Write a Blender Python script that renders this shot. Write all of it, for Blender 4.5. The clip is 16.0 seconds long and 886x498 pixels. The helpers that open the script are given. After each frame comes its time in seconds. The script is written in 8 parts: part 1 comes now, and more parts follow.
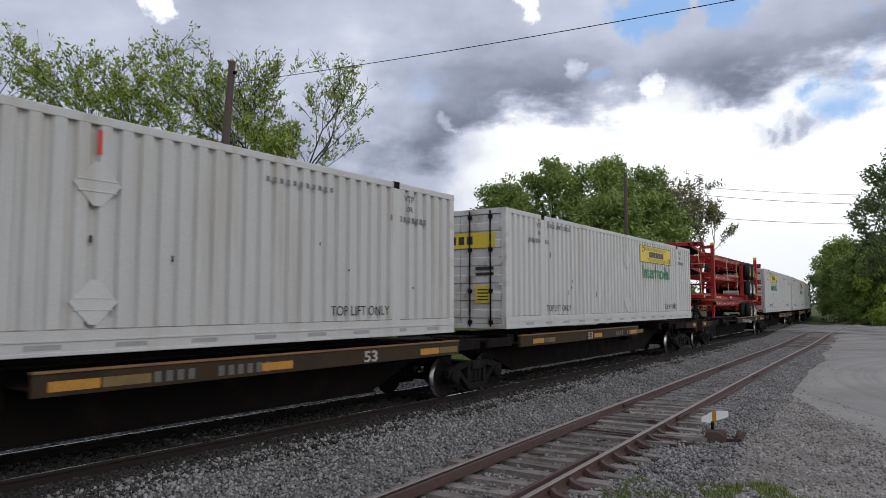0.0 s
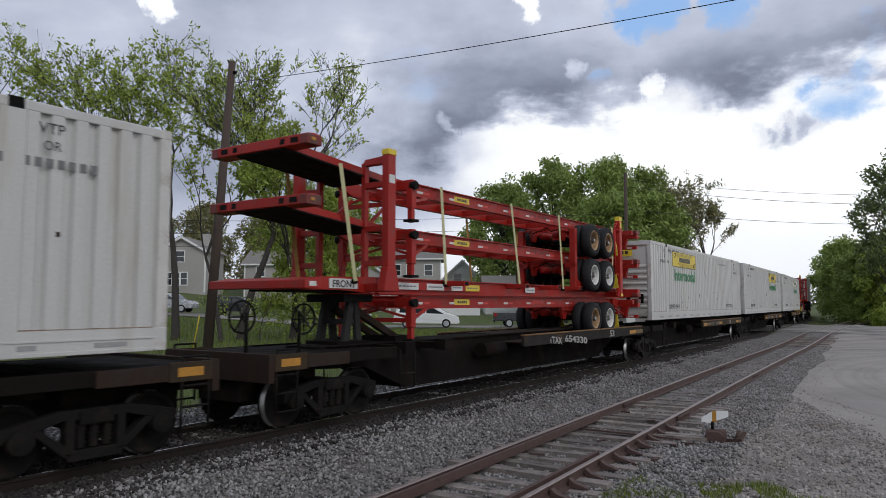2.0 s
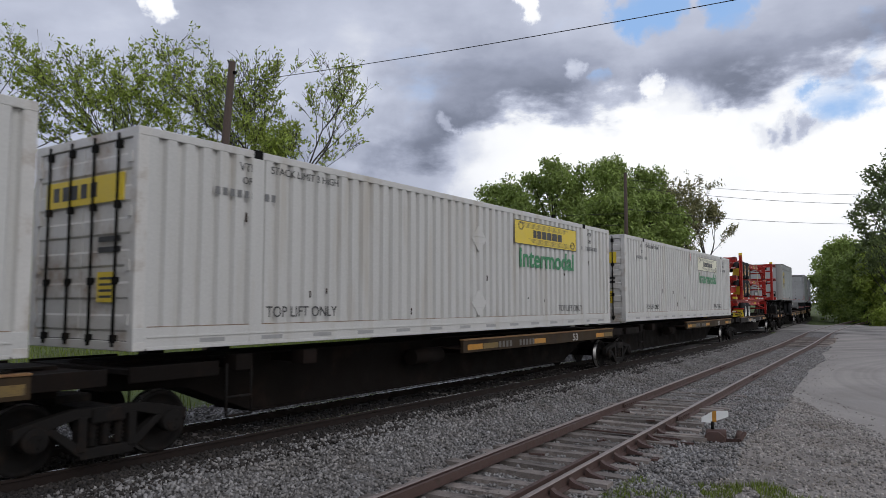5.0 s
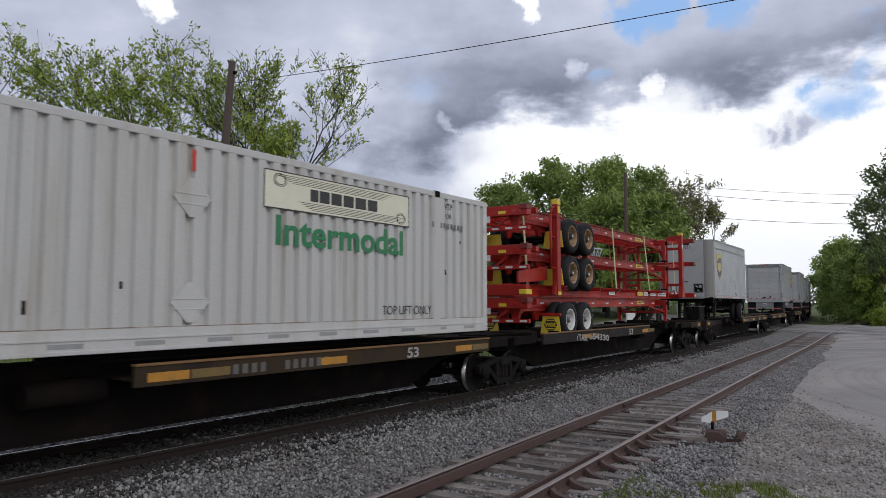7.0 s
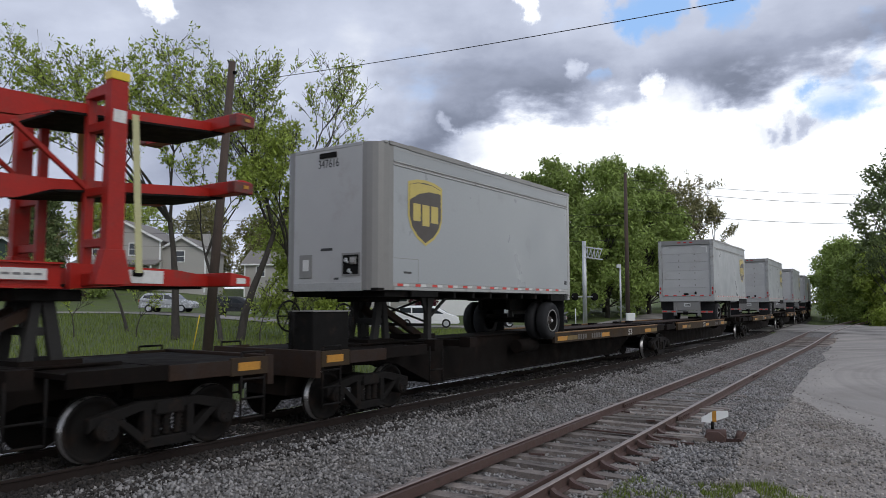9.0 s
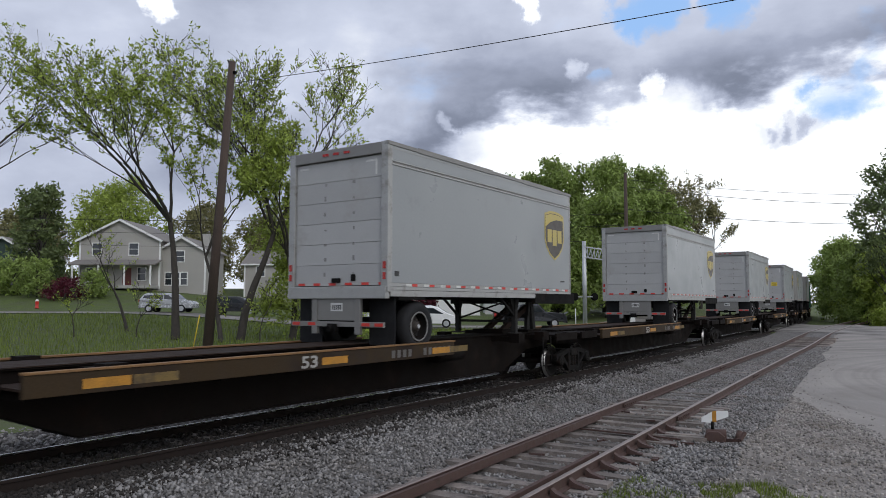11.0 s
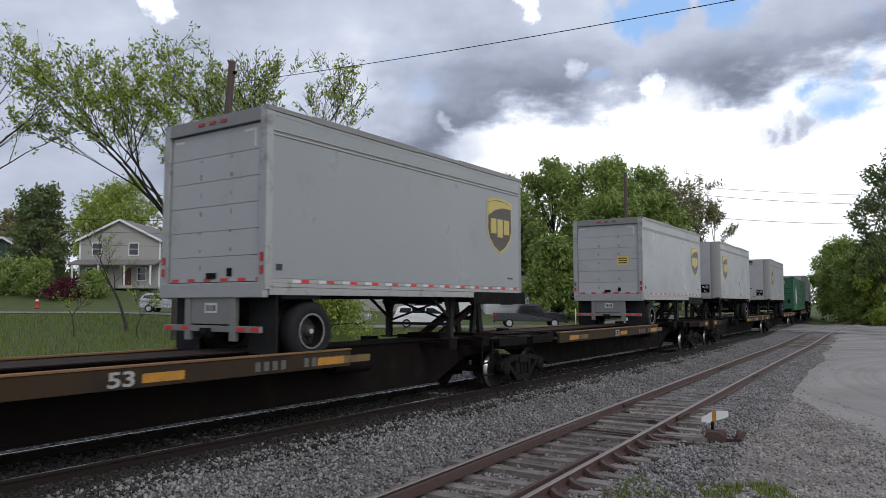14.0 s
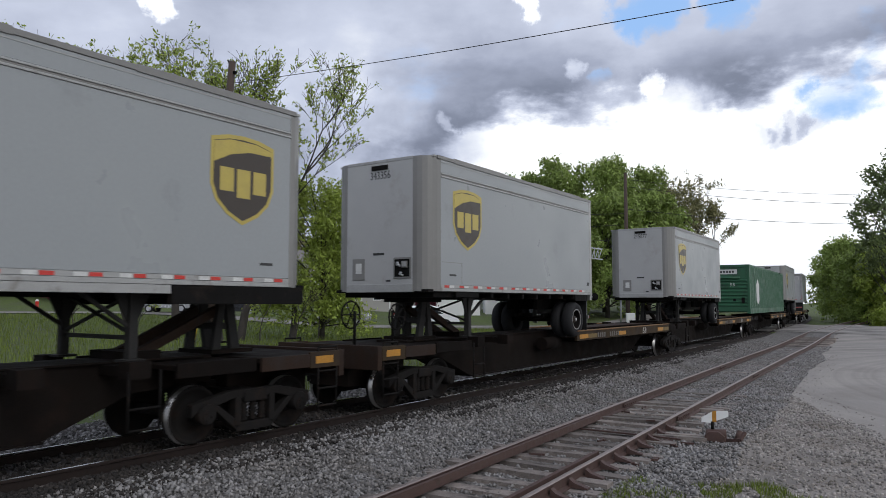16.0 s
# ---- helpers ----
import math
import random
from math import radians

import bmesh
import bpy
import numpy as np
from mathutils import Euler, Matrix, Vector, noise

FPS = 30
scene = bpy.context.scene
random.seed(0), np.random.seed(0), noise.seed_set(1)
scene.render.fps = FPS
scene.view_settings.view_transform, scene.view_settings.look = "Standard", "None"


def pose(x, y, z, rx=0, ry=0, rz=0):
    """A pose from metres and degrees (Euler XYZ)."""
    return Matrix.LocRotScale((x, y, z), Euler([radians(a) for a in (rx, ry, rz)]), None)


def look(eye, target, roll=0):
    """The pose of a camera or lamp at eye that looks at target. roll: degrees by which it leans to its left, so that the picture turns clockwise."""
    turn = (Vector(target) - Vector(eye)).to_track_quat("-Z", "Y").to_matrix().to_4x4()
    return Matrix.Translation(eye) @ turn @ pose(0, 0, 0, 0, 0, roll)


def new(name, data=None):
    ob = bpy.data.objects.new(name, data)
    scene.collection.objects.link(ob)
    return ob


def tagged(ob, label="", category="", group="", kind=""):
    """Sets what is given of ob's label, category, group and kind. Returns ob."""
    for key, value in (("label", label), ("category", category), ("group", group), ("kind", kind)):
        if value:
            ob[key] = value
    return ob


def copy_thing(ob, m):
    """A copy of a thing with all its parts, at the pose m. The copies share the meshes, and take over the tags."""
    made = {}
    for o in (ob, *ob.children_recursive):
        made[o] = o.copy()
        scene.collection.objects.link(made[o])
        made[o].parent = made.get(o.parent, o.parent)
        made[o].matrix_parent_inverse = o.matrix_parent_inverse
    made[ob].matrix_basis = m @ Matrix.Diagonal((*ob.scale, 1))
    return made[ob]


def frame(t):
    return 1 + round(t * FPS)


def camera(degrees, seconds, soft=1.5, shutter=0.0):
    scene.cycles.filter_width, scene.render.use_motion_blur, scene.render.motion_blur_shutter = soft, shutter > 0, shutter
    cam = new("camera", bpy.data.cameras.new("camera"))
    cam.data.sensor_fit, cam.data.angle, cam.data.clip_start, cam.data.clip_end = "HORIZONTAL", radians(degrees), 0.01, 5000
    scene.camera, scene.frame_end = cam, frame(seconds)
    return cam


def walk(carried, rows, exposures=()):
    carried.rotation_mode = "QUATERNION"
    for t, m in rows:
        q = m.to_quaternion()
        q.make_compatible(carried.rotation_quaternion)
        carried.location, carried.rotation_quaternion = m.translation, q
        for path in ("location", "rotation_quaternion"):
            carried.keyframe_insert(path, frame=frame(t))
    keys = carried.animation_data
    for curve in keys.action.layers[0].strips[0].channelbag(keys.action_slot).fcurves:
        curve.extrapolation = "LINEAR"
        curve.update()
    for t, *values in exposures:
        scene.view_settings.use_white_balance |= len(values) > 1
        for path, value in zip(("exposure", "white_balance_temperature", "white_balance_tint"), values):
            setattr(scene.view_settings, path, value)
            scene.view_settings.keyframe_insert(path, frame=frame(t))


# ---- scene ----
# the camera stands on the gravel beside the siding, on a tripod
cam = camera(63.65, 16.0, soft=0.6, shutter=0.1)
EYE = (0.0, 0.0, 1.765)
STAND = pose(*EYE, 94.35, 0, 34.47)
# the picture is a little darker while the white containers fill it
walk(cam, [(0.0, STAND), (16.0, STAND)], [(0.0, -0.15, 6460, 10), (1.5, -0.15, 6460, 10), (3.5, -0.20, 6500, 11), (7.0, -0.16, 6470, 11), (8.6, -0.02, 6430, 10), (11.4, -0.03, 6430, 10), (16.0, -0.03, 6430, 10)])

# ---- light ----
SUN_TURN, SUN_UP = 115.0, 38.0


def make_world():
    w = bpy.data.worlds.new("sky")
    scene.world = w
    w.use_nodes = True
    nt = w.node_tree
    nt.nodes.clear()
    N, L = nt.nodes.new, nt.links.new

    def math_node(op, a, b=None, clamp=False):
        n = N("ShaderNodeMath")
        n.operation, n.use_clamp = op, clamp
        for i, v in enumerate((a, b)):
            if v is None:
                continue
            if isinstance(v, (int, float)):
                n.inputs[i].default_value = v
            else:
                L(v, n.inputs[i])
        return n.outputs[0]

    def smooth(v, a, b):
        n = N("ShaderNodeMapRange")
        n.interpolation_type = "SMOOTHSTEP"
        L(v, n.inputs[0])
        n.inputs[1].default_value, n.inputs[2].default_value = a, b
        return n.outputs[0]

    def mix(f, a, b):
        n = N("ShaderNodeMix")
        n.data_type = "RGBA"
        if isinstance(f, (int, float)):
            n.inputs[0].default_value = f
        else:
            L(f, n.inputs[0])
        for i, v in ((6, a), (7, b)):
            if isinstance(v, tuple):
                n.inputs[i].default_value = (*v, 1)
            else:
                L(v, n.inputs[i])
        return n.outputs[2]

    tc = N("ShaderNodeTexCoord")
    d = tc.outputs["Generated"]
    sep = N("ShaderNodeSeparateXYZ")
    L(d, sep.inputs[0])
    sky = N("ShaderNodeTexSky")
    sky.sky_type, sky.sun_disc = "NISHITA", False
    sky.sun_elevation, sky.sun_rotation = radians(SUN_UP), radians(SUN_TURN)
    sky.air_density, sky.dust_density = 1.0, 1.2
    skyc = N("ShaderNodeVectorMath")
    skyc.operation = "SCALE"
    L(sky.outputs[0], skyc.inputs[0])
    skyc.inputs[3].default_value = 0.13
    # clouds: soft heaps, flattened towards the horizon
    def cloud(scale, detail, rough, off, dist=0.0, flat=2.4):
        m = N("ShaderNodeMapping")
        m.inputs["Location"].default_value = off
        m.inputs["Rotation"].default_value = (0, 0, radians(-34.5))
        m.inputs["Scale"].default_value = (1.0, 1.0, flat)
        L(d, m.inputs[0])
        n = N("ShaderNodeTexNoise")
        n.inputs["Scale"].default_value, n.inputs["Detail"].default_value = scale, detail
        n.inputs["Roughness"].default_value, n.inputs["Distortion"].default_value = rough, dist
        L(m.outputs[0], n.inputs["Vector"])
        return n.outputs[0]

    wob = N("ShaderNodeTexNoise")
    wob.inputs["Scale"].default_value, wob.inputs["Detail"].default_value, wob.inputs["Roughness"].default_value = 9.0, 9, 0.62
    L(d, wob.inputs["Vector"])
    push = N("ShaderNodeVectorMath")
    push.operation = "MULTIPLY_ADD"
    L(wob.outputs["Color"], push.inputs[0])
    push.inputs[1].default_value = (0.15, 0.15, 0.10)
    mid_ = N("ShaderNodeVectorMath")
    mid_.operation = "SUBTRACT"
    L(d, mid_.inputs[0])
    mid_.inputs[1].default_value = (0.075, 0.075, 0.05)
    L(mid_.outputs[0], push.inputs[2])
    unit = N("ShaderNodeVectorMath")
    unit.operation = "NORMALIZE"
    L(push.outputs[0], unit.inputs[0])

    def toward(az, up, rad):
        n = N("ShaderNodeVectorMath")
        n.operation = "DOT_PRODUCT"
        L(unit.outputs[0], n.inputs[0])
        a, e = radians(34.47 - az), radians(up)
        n.inputs[1].default_value = (-math.sin(a) * math.cos(e), math.cos(a) * math.cos(e), math.sin(e))
        return smooth(n.outputs["Value"], math.cos(radians(rad * 1.55)), math.cos(radians(rad * 0.2)))

    big = cloud(1.7, 7, 0.5, (3.1, 1.7, 0.4), 0.1)
    mid = cloud(4.2, 9, 0.53, (7.7, 2.3, 4), 0.05, 2.0)
    fluff = math_node("ADD", math_node("MULTIPLY", big, 0.45), math_node("MULTIPLY", mid, 0.55))
    thick = math_node("ADD", math_node("MULTIPLY", math_node("SUBTRACT", fluff, 0.5), 1.15), 0.53)
    # the deck ends in a dark ragged edge; below it the far sky is bright
    across = N("ShaderNodeVectorMath")
    across.operation = "DOT_PRODUCT"
    L(d, across.inputs[0])
    across.inputs[1].default_value = (0.824, 0.566, 0.0)
    side = across.outputs["Value"]
    rag = cloud(7.0, 9, 0.56, (1.2, 5.1, 2), 0.05, 2.2)
    edge = math_node("ADD", sep.outputs[2], math_node("MULTIPLY", math_node("SUBTRACT", rag, 0.5), 0.22))
    edge = math_node("ADD", edge, math_node("MULTIPLY", math_node("SUBTRACT", mid, 0.5), 0.12))
    edge = math_node("SUBTRACT", edge, math_node("MULTIPLY", side, 0.09))
    below = math_node("MULTIPLY", smooth(edge, 0.262, 0.205), smooth(side, -0.20, 0.12))
    belt = math_node("MULTIPLY", smooth(edge, 0.34, 0.25), smooth(side, -0.30, -0.02))
    thick = math_node("ADD", thick, math_node("MULTIPLY", belt, 0.15))
    thick = math_node("SUBTRACT", thick, math_node("MULTIPLY", below, 0.57))
    for az, up, rad, amount in HEAPS:
        thick = math_node("ADD", thick, math_node("MULTIPLY", toward(az, up, rad), amount))
    ramp_node = N("ShaderNodeValToRGB")
    L(thick, ramp_node.inputs[0])
    el = ramp_node.color_ramp.elements
    el[0].position, el[0].color = 0.0, (1.25, 1.27, 1.30, 1)
    el[1].position, el[1].color = 1.0, (0.20, 0.22, 0.285, 1)
    for at_, colour in ((0.28, (1.05, 1.08, 1.12, 1)), (0.48, (0.63, 0.68, 0.82, 1)), (0.68, (0.385, 0.425, 0.545, 1)), (0.85, (0.23, 0.26, 0.345, 1))):
        e = el.new(at_)
        e.color = colour
    body = ramp_node.outputs[0]
    cover = fluff
    for az, up, rad, amount in GAPS:
        cover = math_node("SUBTRACT", cover, math_node("MULTIPLY", toward(az, up, rad), amount))
    clear = smooth(cover, 0.30, 0.44)
    blue = mix(0.65, skyc.outputs[0], (0.42, 0.70, 1.18))
    out = mix(clear, blue, body)
    haze = smooth(sep.outputs[2], 0.13, 0.0)
    out = mix(math_node("MULTIPLY", haze, 0.75), out, (0.95, 0.98, 1.04))
    bg = N("ShaderNodeBackground")
    L(out, bg.inputs[0])
    bg.inputs[1].default_value = 1.0
    L(bg.outputs[0], N("ShaderNodeOutputWorld").inputs[0])


# grey heaps, bright thin stretches and blue gaps of the cloud deck: degrees right of the line of sight, height, radius, thickness
HEAPS = ((-1.1, 16.4, 4.5, 0.08), (5.3, 16.4, 4.5, 0.09), (9.9, 18.3, 4.0, 0.05), (20.3, 17.3, 4.0, 0.05), (22.6, 15.6, 2.4, 0.06), (24.6, 12.4, 0.8, 0.24), (26.0, 12.6, 0.9, 0.30), (27.4, 12.9, 0.9, 0.30), (28.8, 13.2, 0.8, 0.26), (1.7, 12.9, 2.2, 0.12), (-2.9, 9.8, 3.0, 0.14),
         (-22.1, 22.1, 1.1, -0.6), (6.3, 23.6, 1.1, -0.6), (-10.3, 19.2, 5.0, -0.06), (14.2, 11.0, 5.0, -0.25), (18.1, 13.8, 2.6, -0.35), (-6.6, 14.0, 3.5, -0.10), (10.5, 18.0, 0.7, -0.25), (16.5, 16.6, 0.8, -0.35), (1.5, 14.0, 0.6, -0.25))
GAPS = ((16.6, 21.8, 1.9, 0.17), (22.4, 21.8, 1.7, 0.16), (29.6, 15.0, 1.8, 0.17), (31.9, 18.2, 1.9, 0.16), (26.8, 15.6, 1.1, 0.14), (12.5, 17.0, 0.8, 0.12))
make_world()
sun = new("sun", bpy.data.lights.new("sun", "SUN"))
sun.data.energy, sun.data.angle, sun.data.color = 1.0, radians(30), (1.0, 0.98, 0.945)
sun.matrix_world = look((30 * math.sin(radians(SUN_TURN)), 30 * math.cos(radians(SUN_TURN)), 30 * math.tan(radians(SUN_UP))), (0, 0, 0))


# ---- materials ----
def mat(name, color, rough=0.7, metal=0.0, vary=0.25, scale=6.0, fine=60.0, bump=0.15, dist=0.01, dirt=None, dirt_amount=0.4,
        rand=0.0, emit=0.0, streak=False, spec=0.5):
    """A paint, metal or mineral with mottling at two sizes, patches of dirt or rust, fine relief and a random tone for each object."""
    m = bpy.data.materials.new(name)
    m.use_nodes = True
    nt = m.node_tree
    N, L = nt.nodes.new, nt.links.new
    b = nt.nodes["Principled BSDF"]
    b.inputs["Metallic"].default_value = metal
    b.inputs["Specular IOR Level"].default_value = spec
    tc = N("ShaderNodeTexCoord")
    mp = N("ShaderNodeMapping")
    L(tc.outputs["Object"], mp.inputs[0])
    if streak:
        mp.inputs["Scale"].default_value = (1, 1, 0.12)
    big, small = N("ShaderNodeTexNoise"), N("ShaderNodeTexNoise")
    big.inputs["Scale"].default_value, big.inputs["Detail"].default_value = scale, 6
    small.inputs["Scale"].default_value, small.inputs["Detail"].default_value = fine, 4
    L(mp.outputs[0], big.inputs["Vector"])
    L(tc.outputs["Object"], small.inputs["Vector"])
    add = N("ShaderNodeMath")
    add.operation = "ADD"
    L(big.outputs[0], add.inputs[0])
    L(small.outputs[0], add.inputs[1])
    mr = N("ShaderNodeMapRange")
    mr.inputs[1].default_value, mr.inputs[2].default_value = 0.6, 1.4
    mr.inputs[3].default_value, mr.inputs[4].default_value = 1 - vary, 1 + vary
    L(add.outputs[0], mr.inputs[0])
    val = mr.outputs[0]
    if rand:
        oi = N("ShaderNodeObjectInfo")
        r2 = N("ShaderNodeMapRange")
        r2.inputs[3].default_value, r2.inputs[4].default_value = 1 - rand, 1 + rand
        L(oi.outputs["Random"], r2.inputs[0])
        mu = N("ShaderNodeMath")
        mu.operation = "MULTIPLY"
        L(val, mu.inputs[0])
        L(r2.outputs[0], mu.inputs[1])
        val = mu.outputs[0]
    sc = N("ShaderNodeVectorMath")
    sc.operation = "SCALE"
    sc.inputs[0].default_value = color
    L(val, sc.inputs[3])
    col = sc.outputs[0]
    if dirt:
        dn = N("ShaderNodeTexNoise")
        dn.inputs["Scale"].default_value, dn.inputs["Detail"].default_value, dn.inputs["Roughness"].default_value = scale * 0.6, 8, 0.65
        L(mp.outputs[0], dn.inputs["Vector"])
        dr = N("ShaderNodeMapRange")
        dr.inputs[1].default_value, dr.inputs[2].default_value = 0.72 - dirt_amount * 0.4, 0.8 - dirt_amount * 0.25
        L(dn.outputs[0], dr.inputs[0])
        mx = N("ShaderNodeMix")
        mx.data_type = "RGBA"
        L(dr.outputs[0], mx.inputs[0])
        L(col, mx.inputs[6])
        mx.inputs[7].default_value = (*dirt, 1)
        col = mx.outputs[2]
    L(col, b.inputs["Base Color"])
    rr = N("ShaderNodeMapRange")
    rr.inputs[1].default_value, rr.inputs[2].default_value = 0.3, 0.7
    rr.inputs[3].default_value, rr.inputs[4].default_value = max(0.05, rough - 0.12), min(1, rough + 0.12)
    L(big.outputs[0], rr.inputs[0])
    L(rr.outputs[0], b.inputs["Roughness"])
    if bump:
        bp = N("ShaderNodeBump")
        bp.inputs["Strength"].default_value, bp.inputs["Distance"].default_value = bump, dist
        L(add.outputs[0], bp.inputs["Height"])
        L(bp.outputs[0], b.inputs["Normal"])
    if emit:
        b.inputs["Emission Color"].default_value = (*color, 1)
        b.inputs["Emission Strength"].default_value = emit
    return m


def leaf_mat(name, color, vary=0.35):
    m = bpy.data.materials.new(name)
    m.use_nodes = True
    nt = m.node_tree
    N, L = nt.nodes.new, nt.links.new
    b = nt.nodes["Principled BSDF"]
    g = N("ShaderNodeNewGeometry")
    mr = N("ShaderNodeMapRange")
    mr.inputs[3].default_value, mr.inputs[4].default_value = 1 - vary, 1 + vary
    L(g.outputs["Random Per Island"], mr.inputs[0])
    sc = N("ShaderNodeVectorMath")
    sc.operation = "SCALE"
    sc.inputs[0].default_value = color
    L(mr.outputs[0], sc.inputs[3])
    L(sc.outputs[0], b.inputs["Base Color"])
    b.inputs["Roughness"].default_value = 0.6
    tr = N("ShaderNodeBsdfTranslucent")
    L(sc.outputs[0], tr.inputs[0])
    ms = N("ShaderNodeMixShader")
    ms.inputs[0].default_value = 0.35
    L(b.outputs[0], ms.inputs[1])
    L(tr.outputs[0], ms.inputs[2])
    L(ms.outputs[0], nt.nodes["Material Output"].inputs[0])
    return m


def glass_mat(name, color=(0.02, 0.025, 0.03)):
    m = bpy.data.materials.new(name)
    m.use_nodes = True
    b = m.node_tree.nodes["Principled BSDF"]
    b.inputs["Base Color"].default_value = (*color, 1)
    b.inputs["Roughness"].default_value = 0.06
    b.inputs["Specular IOR Level"].default_value = 0.7
    return m


def island_mat(name, color, vary, rough=0.9, tint=None):
    m = bpy.data.materials.new(name)
    m.use_nodes = True
    nt = m.node_tree
    N, L = nt.nodes.new, nt.links.new
    b = nt.nodes["Principled BSDF"]
    g = N("ShaderNodeNewGeometry")
    mr = N("ShaderNodeMapRange")
    mr.inputs[3].default_value, mr.inputs[4].default_value = 1 - vary, 1 + vary
    L(g.outputs["Random Per Island"], mr.inputs[0])
    tc = N("ShaderNodeTexCoord")
    nz = N("ShaderNodeTexNoise")
    nz.inputs["Scale"].default_value, nz.inputs["Detail"].default_value = 1.3, 5
    L(tc.outputs["Object"], nz.inputs["Vector"])
    n2 = N("ShaderNodeMapRange")
    n2.inputs[1].default_value, n2.inputs[2].default_value = 0.42, 0.66
    L(nz.outputs[0], n2.inputs[0])
    mx = N("ShaderNodeMix")
    mx.data_type = "RGBA"
    mx.inputs[6].default_value = (*color, 1)
    mx.inputs[7].default_value = (*(tint or color), 1)
    L(n2.outputs[0], mx.inputs[0])
    sc = N("ShaderNodeVectorMath")
    sc.operation = "SCALE"
    L(mx.outputs[2], sc.inputs[0])
    L(mr.outputs[0], sc.inputs[3])
    L(sc.outputs[0], b.inputs["Base Color"])
    b.inputs["Roughness"].default_value = rough
    return m


M = {}
M["white"] = mat("container_white", (0.462, 0.455, 0.437), 0.45, vary=0.10, scale=2.5, fine=30, bump=0.03, dirt=(0.39, 0.36, 0.315), dirt_amount=0.5, streak=True, rand=0.04)
M["white_end"] = mat("container_end", (0.50, 0.485, 0.46), 0.5, vary=0.1, scale=2.5, fine=30, bump=0.05, dirt=(0.30, 0.24, 0.19), dirt_amount=0.55)
M["seam"] = mat("rusty_seam", (0.20, 0.13, 0.08), 0.8, vary=0.4, scale=3, bump=0.1, dirt=(0.42, 0.40, 0.36), dirt_amount=0.6)
M["strip_grey"] = mat("dull_reflective_strip", (0.27, 0.27, 0.265), 0.4, vary=0.2, scale=8, bump=0.02)
M["yellow"] = mat("sign_yellow", (0.62, 0.46, 0.03), 0.5, vary=0.08, scale=4, bump=0.02)
M["cream"] = mat("faded_sign", (0.66, 0.64, 0.50), 0.5, vary=0.08, scale=4, bump=0.02)
M["ink"] = mat("black_print", (0.02, 0.02, 0.02), 0.5, vary=0.2, bump=0.02)
M["green_ink"] = mat("green_print", (0.015, 0.17, 0.06), 0.5, vary=0.15, bump=0.02)
M["faint_ink"] = mat("faded_stencil", (0.14, 0.14, 0.14), 0.6, vary=0.3, scale=12, bump=0.02)
M["worn_ink"] = mat("worn_white_print", (0.10, 0.092, 0.085), 0.7, vary=0.3, scale=12, bump=0.02)
M["white_ink"] = mat("white_print", (0.55, 0.55, 0.53), 0.6, vary=0.2, scale=12, bump=0.02)
M["mark_ink"] = mat("grimy_white_print", (0.33, 0.32, 0.30), 0.7, vary=0.3, scale=12, bump=0.02)
M["red_ink"] = mat("red_print", (0.5, 0.03, 0.02), 0.45, vary=0.15, bump=0.02)
M["grey"] = mat("trailer_grey", (0.27, 0.285, 0.29), 0.38, vary=0.05, scale=1.2, fine=20, bump=0.02, dirt=(0.21, 0.22, 0.222), dirt_amount=0.3, rand=0.05)
M["alu"] = mat("trailer_metal", (0.33, 0.33, 0.32), 0.42, 0.35, vary=0.15, scale=5, bump=0.05, dirt=(0.2, 0.19, 0.17), dirt_amount=0.4)
M["nose"] = mat("nose_post_metal", (0.2, 0.195, 0.185), 0.42, 0.3, vary=0.1, scale=5, bump=0.04)
M["door"] = mat("roll_door", (0.36, 0.36, 0.355), 0.5, vary=0.08, scale=2, bump=0.04, dirt=(0.3, 0.29, 0.27), dirt_amount=0.4, rand=0.05)
M["gold"] = mat("shield_gold", (0.44, 0.345, 0.075), 0.4, vary=0.12, bump=0.01)
M["brown_ink"] = mat("shield_brown", (0.035, 0.025, 0.018), 0.4, vary=0.15, bump=0.01)
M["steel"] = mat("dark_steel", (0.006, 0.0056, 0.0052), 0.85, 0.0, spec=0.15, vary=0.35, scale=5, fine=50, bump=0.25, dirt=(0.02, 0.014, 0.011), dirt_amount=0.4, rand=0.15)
M["leg"] = mat("landing_leg_grey", (0.022, 0.021, 0.020), 0.75, spec=0.25, vary=0.35, scale=8, bump=0.15)
M["rust"] = mat("deck_rust", (0.027, 0.016, 0.011), 0.88, 0.0, spec=0.2, vary=0.35, scale=4, fine=50, bump=0.25, dirt=(0.028, 0.021, 0.018), dirt_amount=0.6)
M["edge"] = mat("worn_yellow_edge", (0.185, 0.098, 0.036), 0.75, vary=0.35, scale=3, fine=40, bump=0.2, dirt=(0.15, 0.065, 0.03), dirt_amount=0.5)
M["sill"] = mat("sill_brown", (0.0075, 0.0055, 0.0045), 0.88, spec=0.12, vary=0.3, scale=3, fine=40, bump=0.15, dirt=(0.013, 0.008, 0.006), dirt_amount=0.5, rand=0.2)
M["side"] = mat("worn_side_sill", (0.038, 0.024, 0.011), 0.8, spec=0.25, vary=0.35, scale=2, fine=40, bump=0.2, dirt=(0.024, 0.016, 0.012), dirt_amount=0.55)
M["side_black"] = mat("black_side_sill", (0.016, 0.013, 0.011), 0.8, spec=0.25, vary=0.35, scale=2, fine=40, bump=0.2, dirt=(0.06, 0.035, 0.018), dirt_amount=0.35)
M["olive"] = mat("faded_patch", (0.15, 0.098, 0.028), 0.7, vary=0.35, scale=6, bump=0.03, dirt=(0.06, 0.04, 0.02), dirt_amount=0.5)
M["amber"] = mat("amber_patch", (0.40, 0.185, 0.018), 0.6, vary=0.35, bump=0.03)
